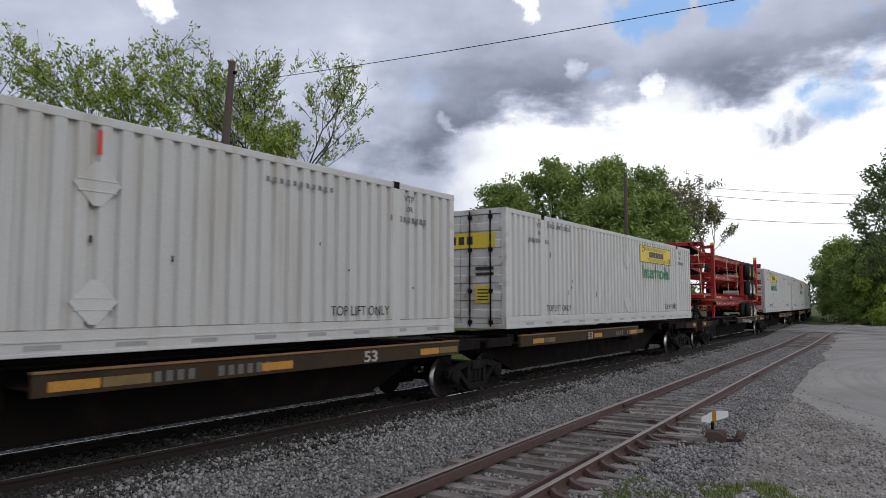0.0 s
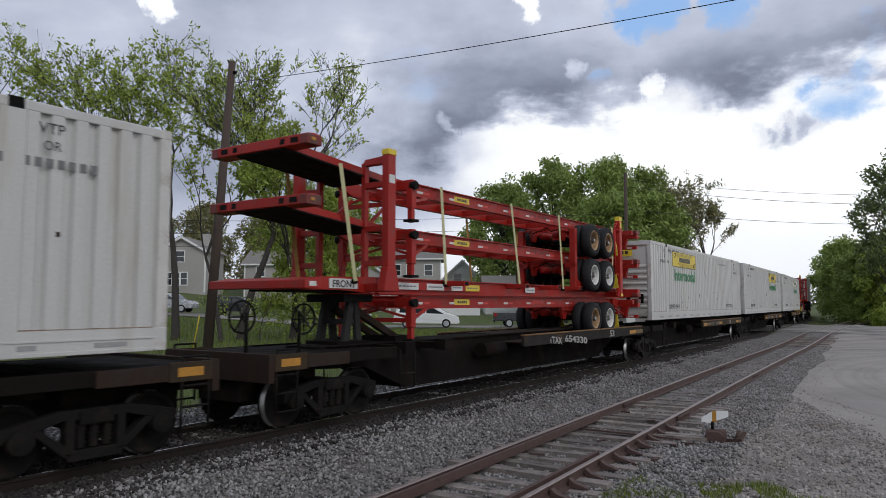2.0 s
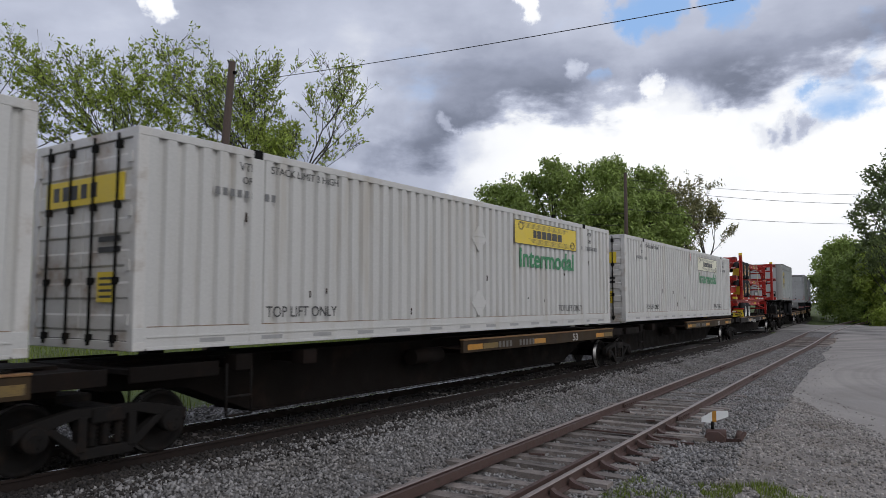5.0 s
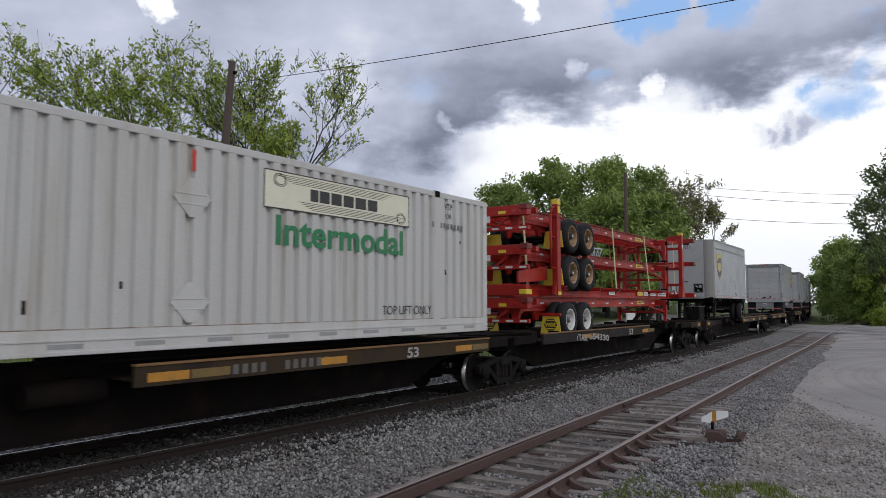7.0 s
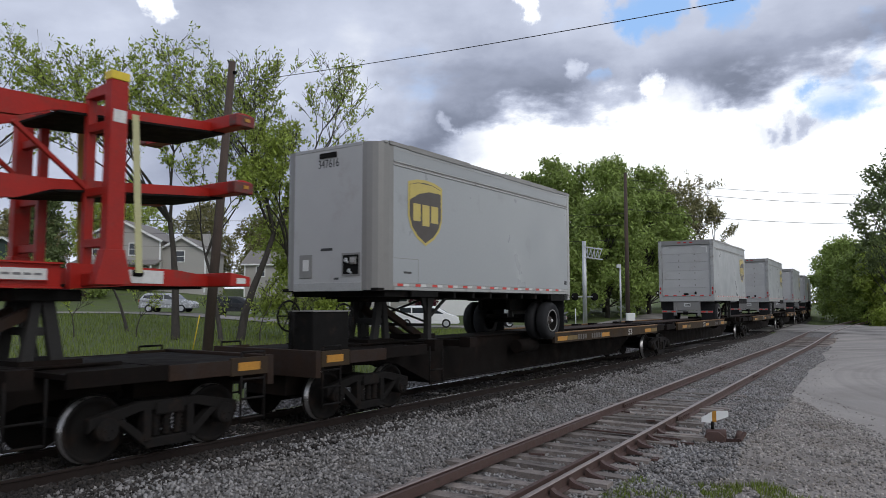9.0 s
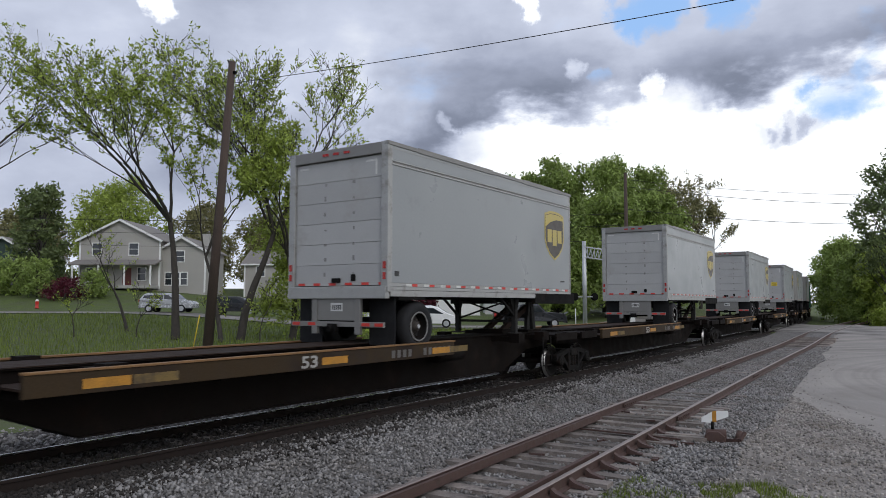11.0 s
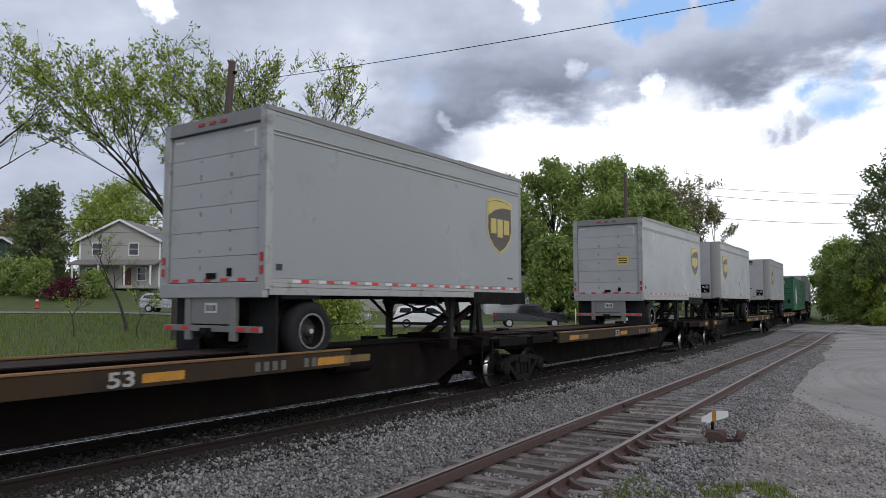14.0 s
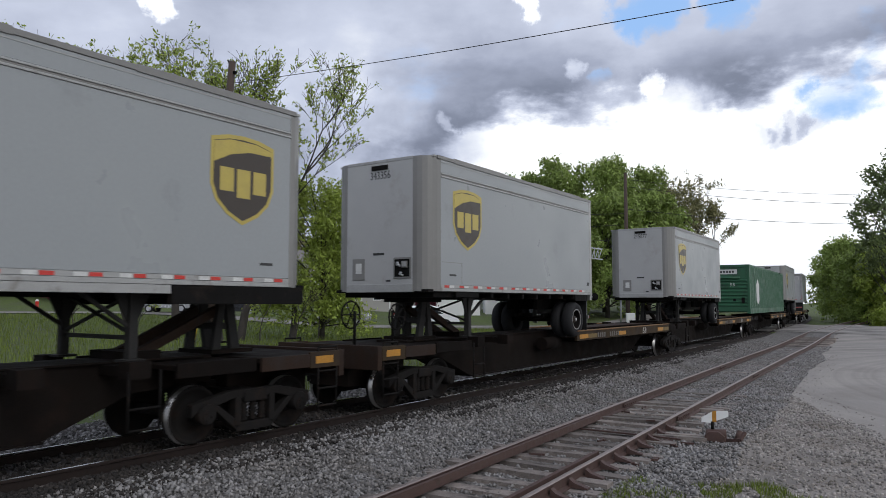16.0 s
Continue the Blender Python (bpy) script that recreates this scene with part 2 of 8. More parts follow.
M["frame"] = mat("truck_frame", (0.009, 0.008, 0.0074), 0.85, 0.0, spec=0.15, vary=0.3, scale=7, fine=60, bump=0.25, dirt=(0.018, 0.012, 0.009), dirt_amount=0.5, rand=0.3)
M["tread"] = mat("bright_steel", (0.36, 0.35, 0.34), 0.34, 0.9, vary=0.1, bump=0.02)
M["red"] = mat("chassis_red", (0.30, 0.0135, 0.008), 0.5, spec=0.3, vary=0.16, scale=4, fine=40, bump=0.06, dirt=(0.20, 0.03, 0.02), dirt_amount=0.4, rand=0.12)
M["red_dark"] = mat("worn_red", (0.15, 0.010, 0.007), 0.55, vary=0.3, scale=9, fine=50, bump=0.12, dirt=(0.07, 0.03, 0.02), dirt_amount=0.6)
M["tyre"] = mat("tyre_rubber", (0.012, 0.012, 0.013), 0.8, spec=0.3, vary=0.25, scale=8, bump=0.15, rand=0.2)
M["rim_white"] = mat("rim_white", (0.62, 0.61, 0.58), 0.5, vary=0.15, scale=9, bump=0.05, dirt=(0.35, 0.25, 0.15), dirt_amount=0.4)
M["rim_rust"] = mat("rim_rusty", (0.36, 0.23, 0.12), 0.6, vary=0.25, scale=9, bump=0.08, dirt=(0.14, 0.06, 0.03), dirt_amount=0.6)
M["hub"] = mat("grimy_hub", (0.035, 0.03, 0.026), 0.75, vary=0.3, scale=9, bump=0.1, dirt=(0.035, 0.026, 0.02), dirt_amount=0.6)
M["hub_grey"] = mat("grey_hub", (0.16, 0.155, 0.145), 0.65, vary=0.3, scale=9, bump=0.1, dirt=(0.05, 0.04, 0.03), dirt_amount=0.6)
M["strap"] = mat("strap_webbing", (0.45, 0.44, 0.24), 0.8, vary=0.15, bump=0.1)
M["strap_old"] = mat("old_strap_webbing", (0.34, 0.20, 0.05), 0.8, vary=0.2, bump=0.1)
M["rail_main"] = mat("main_rail_steel", (0.020, 0.014, 0.012), 0.8, 0.1, spec=0.2, vary=0.3, scale=9, bump=0.1)
M["rail"] = mat("rail_steel", (0.078, 0.045, 0.037), 0.7, 0.2, vary=0.25, scale=9, bump=0.1, dirt=(0.05, 0.03, 0.022), dirt_amount=0.4)
M["rail_top"] = mat("polished_rail_head", (0.5, 0.5, 0.5), 0.25, 0.9, vary=0.1, bump=0.02)
M["rail_worn"] = mat("siding_rail_head", (0.26, 0.215, 0.195), 0.45, 0.5, vary=0.2, scale=9, bump=0.05)
M["tie"] = mat("weathered_tie", (0.21, 0.18, 0.16), 0.92, vary=0.4, scale=5, fine=70, bump=0.5, dist=0.02, dirt=(0.05, 0.042, 0.038), dirt_amount=0.5, rand=0.4)
M["stone"] = island_mat("ballast_stone", (0.222, 0.213, 0.206), 0.55, tint=(0.165, 0.152, 0.141))
M["stone_pale"] = island_mat("verge_pebble", (0.28, 0.258, 0.237), 0.6, tint=(0.20, 0.176, 0.152))
# dark stone colour holds both oil stains and the train's shade
M["stone_dark"] = island_mat("ballast_oily_shaded", (0.034, 0.028, 0.024), 0.5, tint=(0.022, 0.019, 0.017))
M["bed"] = mat("ballast_bed", (0.175, 0.164, 0.154), 0.95, vary=0.5, scale=9, fine=34, bump=1.0, dist=0.05, dirt=(0.075, 0.068, 0.062), dirt_amount=0.55)
# bed colour has the shade under the train mixed in
M["bed_dark"] = mat("ballast_train_shade", (0.034, 0.028, 0.025), 0.95, vary=0.5, scale=9, fine=34, bump=1.0, dist=0.05)
M["dirt"] = mat("gravel_lot", (0.235, 0.21, 0.186), 0.95, vary=0.35, scale=1.2, fine=40, bump=0.6, dist=0.03, dirt=(0.14, 0.126, 0.112), dirt_amount=0.6)
M["asphalt"] = mat("old_asphalt", (0.25, 0.23, 0.21), 0.9, vary=0.3, scale=0.5, fine=45, bump=0.35, dist=0.012, dirt=(0.125, 0.115, 0.104), dirt_amount=0.75)
def lot_mat():
    """Dusty asphalt with pale wheel tracks that curve round into the crossing road."""
    m = mat("dusty_lot", (0.265, 0.242, 0.219), 0.92, vary=0.22, scale=0.5, fine=45, bump=0.3, dist=0.012, dirt=(0.205, 0.187, 0.168), dirt_amount=0.6)
    nt = m.node_tree
    N, L = nt.nodes.new, nt.links.new
    b = nt.nodes["Principled BSDF"]
    old = b.inputs["Base Color"].links[0].from_socket
    tc, off, ln = N("ShaderNodeTexCoord"), N("ShaderNodeVectorMath"), N("ShaderNodeVectorMath")
    off.operation, ln.operation = "SUBTRACT", "LENGTH"
    off.inputs[1].default_value = (16.0, 30.0, -0.7)
    L(tc.outputs["Object"], off.inputs[0])
    L(off.outputs[0], ln.inputs[0])
    ns = N("ShaderNodeTexNoise")
    ns.noise_dimensions = "1D"
    ns.inputs["Scale"].default_value, ns.inputs["Detail"].default_value, ns.inputs["Roughness"].default_value = 1.1, 4, 0.6
    L(ln.outputs["Value"], ns.inputs["W"])
    mr = N("ShaderNodeMapRange")
    mr.inputs[1].default_value, mr.inputs[2].default_value, mr.inputs[3].default_value, mr.inputs[4].default_value = 0.32, 0.68, 0.84, 1.16
    L(ns.outputs[0], mr.inputs[0])
    sc = N("ShaderNodeVectorMath")
    sc.operation = "SCALE"
    L(old, sc.inputs[0])
    L(mr.outputs[0], sc.inputs[3])
    L(sc.outputs[0], b.inputs["Base Color"])
    return m


M["lot"] = lot_mat()
M["grass"] = mat("grass_ground", (0.07, 0.097, 0.018), 0.95, vary=0.5, scale=0.8, fine=14, bump=0.8, dist=0.08, dirt=(0.075, 0.085, 0.035), dirt_amount=0.6)
M["blade"] = leaf_mat("grass_blades", (0.14, 0.185, 0.026), 0.5)
M["leaf"] = leaf_mat("spring_leaves", (0.29, 0.36, 0.065))
M["leaf_mid"] = leaf_mat("maple_leaves", (0.235, 0.31, 0.075))
M["leaf_dark"] = leaf_mat("dark_leaves", (0.135, 0.175, 0.062))
M["leaf_bud"] = leaf_mat("budding_leaves", (0.22, 0.21, 0.09))
M["leaf_red"] = leaf_mat("red_leaves", (0.10, 0.012, 0.025))
M["bark"] = mat("bark", (0.05, 0.043, 0.037), 0.95, vary=0.4, scale=6, fine=40, bump=0.8, dist=0.03)
M["pole"] = mat("creosote_pole", (0.062, 0.043, 0.034), 0.9, vary=0.35, scale=6, fine=40, bump=0.5, streak=True)
M["siding"] = mat("house_siding", (0.38, 0.365, 0.335), 0.7, vary=0.06, scale=1, bump=0.05, rand=0.05)
M["siding_green"] = mat("green_siding", (0.035, 0.06, 0.05), 0.7, vary=0.1, bump=0.05)
M["trim"] = mat("house_trim", (0.72, 0.72, 0.70), 0.6, vary=0.05, bump=0.03)
M["roof"] = mat("roof_shingles", (0.19, 0.175, 0.16), 0.9, vary=0.2, scale=2, fine=12, bump=0.3)
M["glass"] = glass_mat("window_glass")
M["car_white"] = mat("car_white", (0.75, 0.75, 0.75), 0.22, vary=0.02, bump=0)
M["car_silver"] = mat("car_silver", (0.42, 0.43, 0.44), 0.25, 0.4, vary=0.03, bump=0)
M["car_black"] = mat("car_black", (0.012, 0.013, 0.016), 0.35, vary=0.03, bump=0)
M["galv"] = mat("galvanised_steel", (0.45, 0.46, 0.47), 0.45, 0.5, vary=0.12, scale=6, bump=0.04)
M["cable"] = mat("cable", (0.02, 0.02, 0.02), 0.7, vary=0.1, bump=0)
M["concrete"] = mat("concrete", (0.36, 0.35, 0.33), 0.9, vary=0.15, scale=3, bump=0.2)
M["green_box"] = mat("container_green", (0.018, 0.09, 0.042), 0.45, vary=0.1, scale=2, bump=0.04, dirt=(0.02, 0.055, 0.03), dirt_amount=0.4)
M["door_red"] = mat("door_paint", (0.13, 0.03, 0.025), 0.5, vary=0.1, bump=0.02)
M["lamp_red"] = mat("tail_lamp", (0.35, 0.015, 0.012), 0.25, vary=0.1, bump=0)


# ---- mesh tools ----
def quad_box(bm, x0, x1, y0, y1, z0, z1):
    v = [bm.verts.new((x, y, z)) for z in (z0, z1) for y in (y0, y1) for x in (x0, x1)]
    for f in ((0, 2, 3, 1), (4, 5, 7, 6), (0, 1, 5, 4), (2, 6, 7, 3), (0, 4, 6, 2), (1, 3, 7, 5)):
        bm.faces.new([v[i] for i in f])


def beam(bm, a, b, w, h, up=(0, 0, 1)):
    a, b = Vector(a), Vector(b)
    d = (b - a).normalized()
    upv = Vector(up)
    if abs(d.dot(upv)) > 0.98:
        upv = Vector((0, 1, 0))
    r = d.cross(upv).normalized()
    u = r.cross(d)
    v = [bm.verts.new(p + r * (sx * w / 2) + u * (sz * h / 2)) for p in (a, b) for sz in (-1, 1) for sx in (-1, 1)]
    for f in ((0, 1, 3, 2), (4, 6, 7, 5), (0, 4, 5, 1), (2, 3, 7, 6), (0, 2, 6, 4), (1, 5, 7, 3)):
        bm.faces.new([v[i] for i in f])


def tube(bm, a, b, ra, rb=None, n=10, caps=True):
    a, b = Vector(a), Vector(b)
    rb = ra if rb is None else rb
    d = (b - a).normalized()
    r = d.orthogonal().normalized()
    u = d.cross(r)
    rings = []
    for p, rad in ((a, ra), (b, rb)):
        rings.append([bm.verts.new(p + (r * math.cos(6.28319 * i / n) + u * math.sin(6.28319 * i / n)) * rad) for i in range(n)])
    for i in range(n):
        f = bm.faces.new((rings[0][i], rings[0][(i + 1) % n], rings[1][(i + 1) % n], rings[1][i]))
        f.smooth = True
    if caps:
        bm.faces.new(rings[0][::-1])
        bm.faces.new(rings[1])


def lathe(bm, profile, n=24, axis="x", at=(0, 0, 0), caps=True):
    """Turns a profile of (along the axle, radius) round the axle."""
    rings = []
    for p, r in profile:
        ring = []
        for i in range(n):
            a = 6.28319 * i / n
            c = (p, r * math.cos(a), r * math.sin(a)) if axis == "x" else (r * math.cos(a), r * math.sin(a), p)
            ring.append(bm.verts.new(Vector(c) + Vector(at)))
        rings.append(ring)
    for j in range(len(rings) - 1):
        for i in range(n):
            f = bm.faces.new((rings[j][i], rings[j][(i + 1) % n], rings[j + 1][(i + 1) % n], rings[j + 1][i]))
            f.smooth = True
    if caps:
        bm.faces.new(rings[0][::-1])
        bm.faces.new(rings[-1])


def prism(bm, outline, lo, hi, axis="x"):
    """An outline of (a, b) pairs drawn out along one axis; for x the pairs are (y, z), for y (x, z), for z (x, y)."""
    def at(p, k):
        return {"x": (k, p[0], p[1]), "y": (p[0], k, p[1]), "z": (p[0], p[1], k)}[axis]
    lo_v = [bm.verts.new(at(p, lo)) for p in outline]
    hi_v = [bm.verts.new(at(p, hi)) for p in outline]
    n = len(outline)
    for i in range(n):
        bm.faces.new((lo_v[i], lo_v[(i + 1) % n], hi_v[(i + 1) % n], hi_v[i]))
    bm.faces.new(lo_v[::-1])
    bm.faces.new(hi_v)


def mesh_of(name, bm, material):
    bmesh.ops.recalc_face_normals(bm, faces=bm.faces)
    me = bpy.data.meshes.new(name)
    bm.to_mesh(me)
    bm.free()
    me.materials.append(material)
    return me


def part(name, bm, material, parent, label="", bevel=0.0):
    ob = new(name, mesh_of(name, bm, material))
    ob.parent = parent
    if bevel:
        md = ob.modifiers.new("bevel", "BEVEL")
        md.width, md.segments, md.limit_method = bevel, 2, "ANGLE"
    if label:
        ob["label"] = label
    return ob


SINGLE = {"rear_bolster", "gear_box", "side_mark", "reflector_strip", "reflective_strip", "red_reflectors", "white_reflectors", "tail_lamp", "marker_lamp", "rear_reflectors", "bumper_reflectors", "yellow_tip", "yellow_band",
          "connection_box", "nose_rail", "under_rail", "deck_plate", "pedestal", "pin_bar", "bolster_patch", "serial_bar", "label_bar", "warning_bar", "number_bars", "sign_bars", "end_sign_bars", "plate_bars", "sticker_bars", "rust_scar", "door_scar", "tool_box", "roof_patch", "panel_seam", "foot", "shield_bars", "corner_mark", "support_bar", "corner_casting", "bumper", "wide_load_flap", "carrier_reflector", "bumper_strip", "paper_plate", "bolster_patch", "head_block"}


def boxes(name, dims, material, parent, label="", bevel=0.0):
    if name in SINGLE and len(dims) > 1:
        name = {"shield_bars": "shield_bar", "number_bars": "number_bar", "sign_bars": "sign_bar", "end_sign_bars": "end_sign_bar", "plate_bars": "plate_bar", "sticker_bars": "sticker_bar", "red_reflectors": "red_reflector", "white_reflectors": "white_reflector", "rear_reflectors": "rear_reflector", "bumper_reflectors": "bumper_reflector"}.get(name, name)
        made = None
        for d in dims:
            bm = bmesh.new()
            quad_box(bm, *d)
            made = part(name, bm, material, parent, label, bevel)
        return made
    bm = bmesh.new()
    for d in dims:
        quad_box(bm, *d)
    return part(name, bm, material, parent, label, bevel)


def thing(name, label, category, group="", kind=""):
    return tagged(new(name), label, category, group, kind)


def raw(name, verts, faces, material, parent=None):
    me = bpy.data.meshes.new(name)
    me.from_pydata([tuple(v) for v in verts], [], [tuple(f) for f in faces])
    me.materials.append(material)
    ob = new(name, me)
    ob.parent = parent
    return ob


SIDE = Matrix(((0, 0, 1, 0), (1, 0, 0, 0), (0, 1, 0, 0), (0, 0, 0, 1)))
FRONT = Matrix(((1, 0, 0, 0), (0, 0, -1, 0), (0, 1, 0, 0), (0, 0, 0, 1)))
LETTERS = {}


def words(text, size, face, at, material, parent, name="lettering", width=0.0, bold=0.0):
    """Letters that stand on a face; width: their length, when it is known."""
    key = (text, size, width, bold, material.name)
    if key not in LETTERS:
        cu = bpy.data.curves.new(name, "FONT")
        cu.body, cu.size, cu.extrude, cu.offset, cu.resolution_u = text, size / 0.72, 0.002, bold, 4
        tmp = bpy.data.objects.new(name, cu)
        scene.collection.objects.link(tmp)
        bpy.context.view_layer.update()
        me = bpy.data.meshes.new_from_object(tmp.evaluated_get(bpy.context.evaluated_depsgraph_get()))
        bpy.data.objects.remove(tmp)
        if width:
            xs = [v.co.x for v in me.vertices]
            k = width / (max(xs) - min(xs))
            for v in me.vertices:
                v.co.x *= k
        me.materials.clear()
        me.materials.append(material)
        LETTERS[key] = me
    ob = new(name, LETTERS[key])
    ob.parent = parent
    ob.matrix_local = Matrix.Translation(at) @ face
    return ob


# ---- the line: straight, then a long curve to the left ----
LINE_X, BEND_AT, BEND = -9.612, 14.46, 0.00125
SPEED, SLOWING = 12.604, 0.0077
RAIL_Z, SIDING_Z, LOW = -0.25, -0.48, -0.72


def line(s):
    """The place and the heading of the main track's centre, s metres along it."""
    u = max(s - BEND_AT, 0.0)
    th = u * BEND
    return LINE_X - (1 - math.cos(th)) / BEND, min(s, BEND_AT) + math.sin(th) / BEND, th


def line_x(y):
    if y <= BEND_AT:
        return LINE_X
    return LINE_X - (1 - math.sqrt(max(0.0, 1 - ((y - BEND_AT) * BEND) ** 2))) / BEND


def siding_x(y):
    y = min(y, 110.0)
    return -4.358 - 0.06025 * y + 0.00032 * y * y


# the street runs nearly square to a line from the camera; a: along it, b: away from the camera
TURN = radians(34.47)


def street(a, b):
    return a * math.cos(TURN) - b * math.sin(TURN), a * math.sin(TURN) + b * math.cos(TURN)


def ramp(v, a, b):
    t = min(1.0, max(0.0, (v - a) / (b - a)))
    return t * t * (3 - 2 * t)


def ground_z(x, y):
    u = x - line_x(y)
    if u > 0:
        z = -0.47 + (LOW + 0.47) * ramp(u, 1.5, 3.1)
        cross = ramp(y, 50, 58) * (1 - ramp(y, 76, 86)) * (1 - ramp(u, 6, 22))
        return z * (1 - cross) - 0.34 * cross
    a, b = x * math.cos(TURN) + y * math.sin(TURN), -x * math.sin(TURN) + y * math.cos(TURN)
    hill = 1.15 * ramp(-a, 4, 26) * ramp(b, 22, 58) + 1.7 * ramp(-a, 14, 40) * ramp(b, 62, 84) + 0.9 * ramp(b, 62, 84)
    if b > 84:
        hill += min(6.0, (b - 84) * 0.02)
    return -0.47 + 0.27 * ramp(-u, 4, 14) + hill * ramp(-u, 3, 12)


# ---- ground, street, lot ----
def spaced(lo, hi, near_lo, near_hi, step, grow):
    vals, v, st = [], near_lo, step
    while v < near_hi:
        vals.append(v)
        v += step
    st = step
    v = near_hi
    while v < hi:
        vals.append(v)
        st *= grow
        v += st
    vals.append(hi)
    st, v = step, near_lo
    while v > lo:
        st *= grow
        v -= st
        vals.append(max(v, lo))
    return sorted(set(vals))


def build_ground():
    xs, ys = spaced(-2500, 2500, -70, 12, 1.0, 1.25), spaced(-400, 4000, -6, 110, 1.0, 1.2)
    verts = [(x, y, ground_z(x, y) - 0.03) for y in ys for x in xs]
    n = len(xs)
    faces = [(j * n + i, j * n + i + 1, (j + 1) * n + i + 1, (j + 1) * n + i) for j in range(len(ys) - 1) for i in range(n - 1)]
    ob = raw("ground", verts, faces, M["grass"])
    tagged(ob, "rough green grass field beside the railway", "ground", kind="structure")
    for p in ob.data.polygons:
        p.use_smooth = True


def ribbon(name, rows, material, label, category, kind="structure"):
    """A sheet through rows of points."""
    n = len(rows[0])
    verts = [p for r in rows for p in r]
    faces = [(j * n + i, j * n + i + 1, (j + 1) * n + i + 1, (j + 1) * n + i) for j in range(len(rows) - 1) for i in range(n - 1)]
    ob = raw(name, verts, faces, material)
    for p in ob.data.polygons:
        p.use_smooth = True
    return tagged(ob, label, category, kind=kind)


def wobble(a, b, k=1.0):
    return noise.noise(Vector((a * k, b * k, 3.3)))


def build_surfaces():
    # main track's ballast bed, coloured dark for the shade under the train
    rows = []
    for j in range(-12, 130):
        s = j * 2.0
        x, y, th = line(s)
        row = []
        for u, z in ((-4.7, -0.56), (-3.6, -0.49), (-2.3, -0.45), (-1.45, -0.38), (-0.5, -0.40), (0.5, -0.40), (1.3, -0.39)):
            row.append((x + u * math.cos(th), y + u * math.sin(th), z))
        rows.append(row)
    ribbon("ballast_bed", rows, M["bed_dark"], "dark oily ballast bed under the main track, the train's shade in its colour", "ballast")
    # grey shoulder and the space between the tracks, to the edge of the lot
    rows = []
    for j in range(-8, 60):
        y = j * 1.0
        row = []
        x0 = line_x(y) + 1.28
        x1 = siding_x(y) + 2.3 + 0.5 * wobble(y, 1.0, 0.35) - 0.025 * max(0, y - 8)
        for i in range(15):
            x = x0 + (x1 - x0) * i / 14
            z = ground_z(x, y) + 0.02 + (0.07 if i == 0 else 0) + 0.02 * wobble(x, y, 1.7)
            row.append((x, y, z))
        rows.append(row)
    ribbon("ballast_shoulder", rows, M["bed"], "grey crushed stone ballast between the tracks", "ballast")
    rows = []
    for j in range(-8, 60):
        y = j * 1.0
        x1 = siding_x(y) + 2.3 + 0.5 * wobble(y, 1.0, 0.35) - 0.025 * max(0, y - 8)
        x2 = lot_edge(y) + 0.12
        rows.append([(x1 + (x2 - x1) * i / 5 - 0.02, y, ground_z(x1 + (x2 - x1) * i / 5, y) + 0.012) for i in range(6)])
    ribbon("gravel_verge", rows, M["dirt"], "dusty gravel verge beside the siding", "gravel")
    rows = []
    for j in range(-20, 140):
        y = j * 0.5 if j < 100 else 50 + (j - 100) * 0.8
        rows.append([(lot_edge(y) + (26 - lot_edge(y)) * (i / 12) ** 1.5, y, ground_z(lot_edge(y) + (26 - lot_edge(y)) * (i / 12) ** 1.5, y) + 0.018) for i in range(13)])
    ribbon("lot", rows, M["lot"], "worn grey asphalt lot with dusty tyre tracks", "pavement")
    # crossing road over both tracks, joined to the street
    rows = []
    for i in range(41):
        x = 14 - i * 1.0
        row = []
        for y in (55 + 0.10 * (14 - x), 59, 63, 67, 71, 75, 79):
            u = x - line_x(y)
            z = ground_z(x, y) + 0.035 if u > 2.0 or u < -3.4 else -0.29
            if abs(u - (siding_x(y) - line_x(y))) < 1.6:
                z = max(z, -0.30)
            row.append((x, y, z))
        rows.append(row)
    ribbon("crossing_road", rows, M["asphalt"], "grey asphalt road over the level crossing", "road")
    rows = []
    for i in range(60):
        a = 14 - i * 3.0
        row = []
        for k in range(5):
            b = STREET_B - 3.6 + 1.8 * k + 0.05 * max(0, -a)
            x, y = street(a, b)
            row.append((x, y, ground_z(x, y) + 0.05))
        rows.append(row)
    ribbon("street", rows, M["asphalt"], "grey asphalt street in front of the houses", "road")


STREET_B = 58.5


def lot_edge(y):
    e = -0.75 - 0.41 * (y - 14.7) + 0.3 * wobble(y, 9.0, 0.5) + 0.16 * wobble(y, 2.0, 2.3)
    near = siding_x(y) + 1.55 - 0.4 * ramp(y, 26, 50) + 0.15 * wobble(y, 5.0, 0.9)
    return min(1.6, max(e, near)) if y < 60 else siding_x(y) + 1.0


RAIL = ((-0.07, -0.18), (0.07, -0.18), (0.07, -0.165), (0.012, -0.14), (0.012, -0.045), (0.037, -0.035), (0.037, -0.016), (0.022, 0.0),
        (-0.022, 0.0), (-0.037, -0.016), (-0.037, -0.035), (-0.012, -0.045), (-0.012, -0.14), (-0.07, -0.165))


def rail(name, pts, parent, material, top, polished=(6, 7, 8)):
    bm = bmesh.new()
    rings = []
    for (x, y, z, th) in pts:
        rings.append([bm.verts.new((x + u * math.cos(th), y + u * math.sin(th), z + w)) for u, w in RAIL])
    n = len(RAIL)
    for a, b in zip(rings, rings[1:]):
        for i in range(n):
            f = bm.faces.new((a[i], a[(i + 1) % n], b[(i + 1) % n], b[i]))
            f.material_index = 1 if i in polished else 0
    ob = part(name, bm, material, parent)
    ob.data.materials.append(top)
    return ob


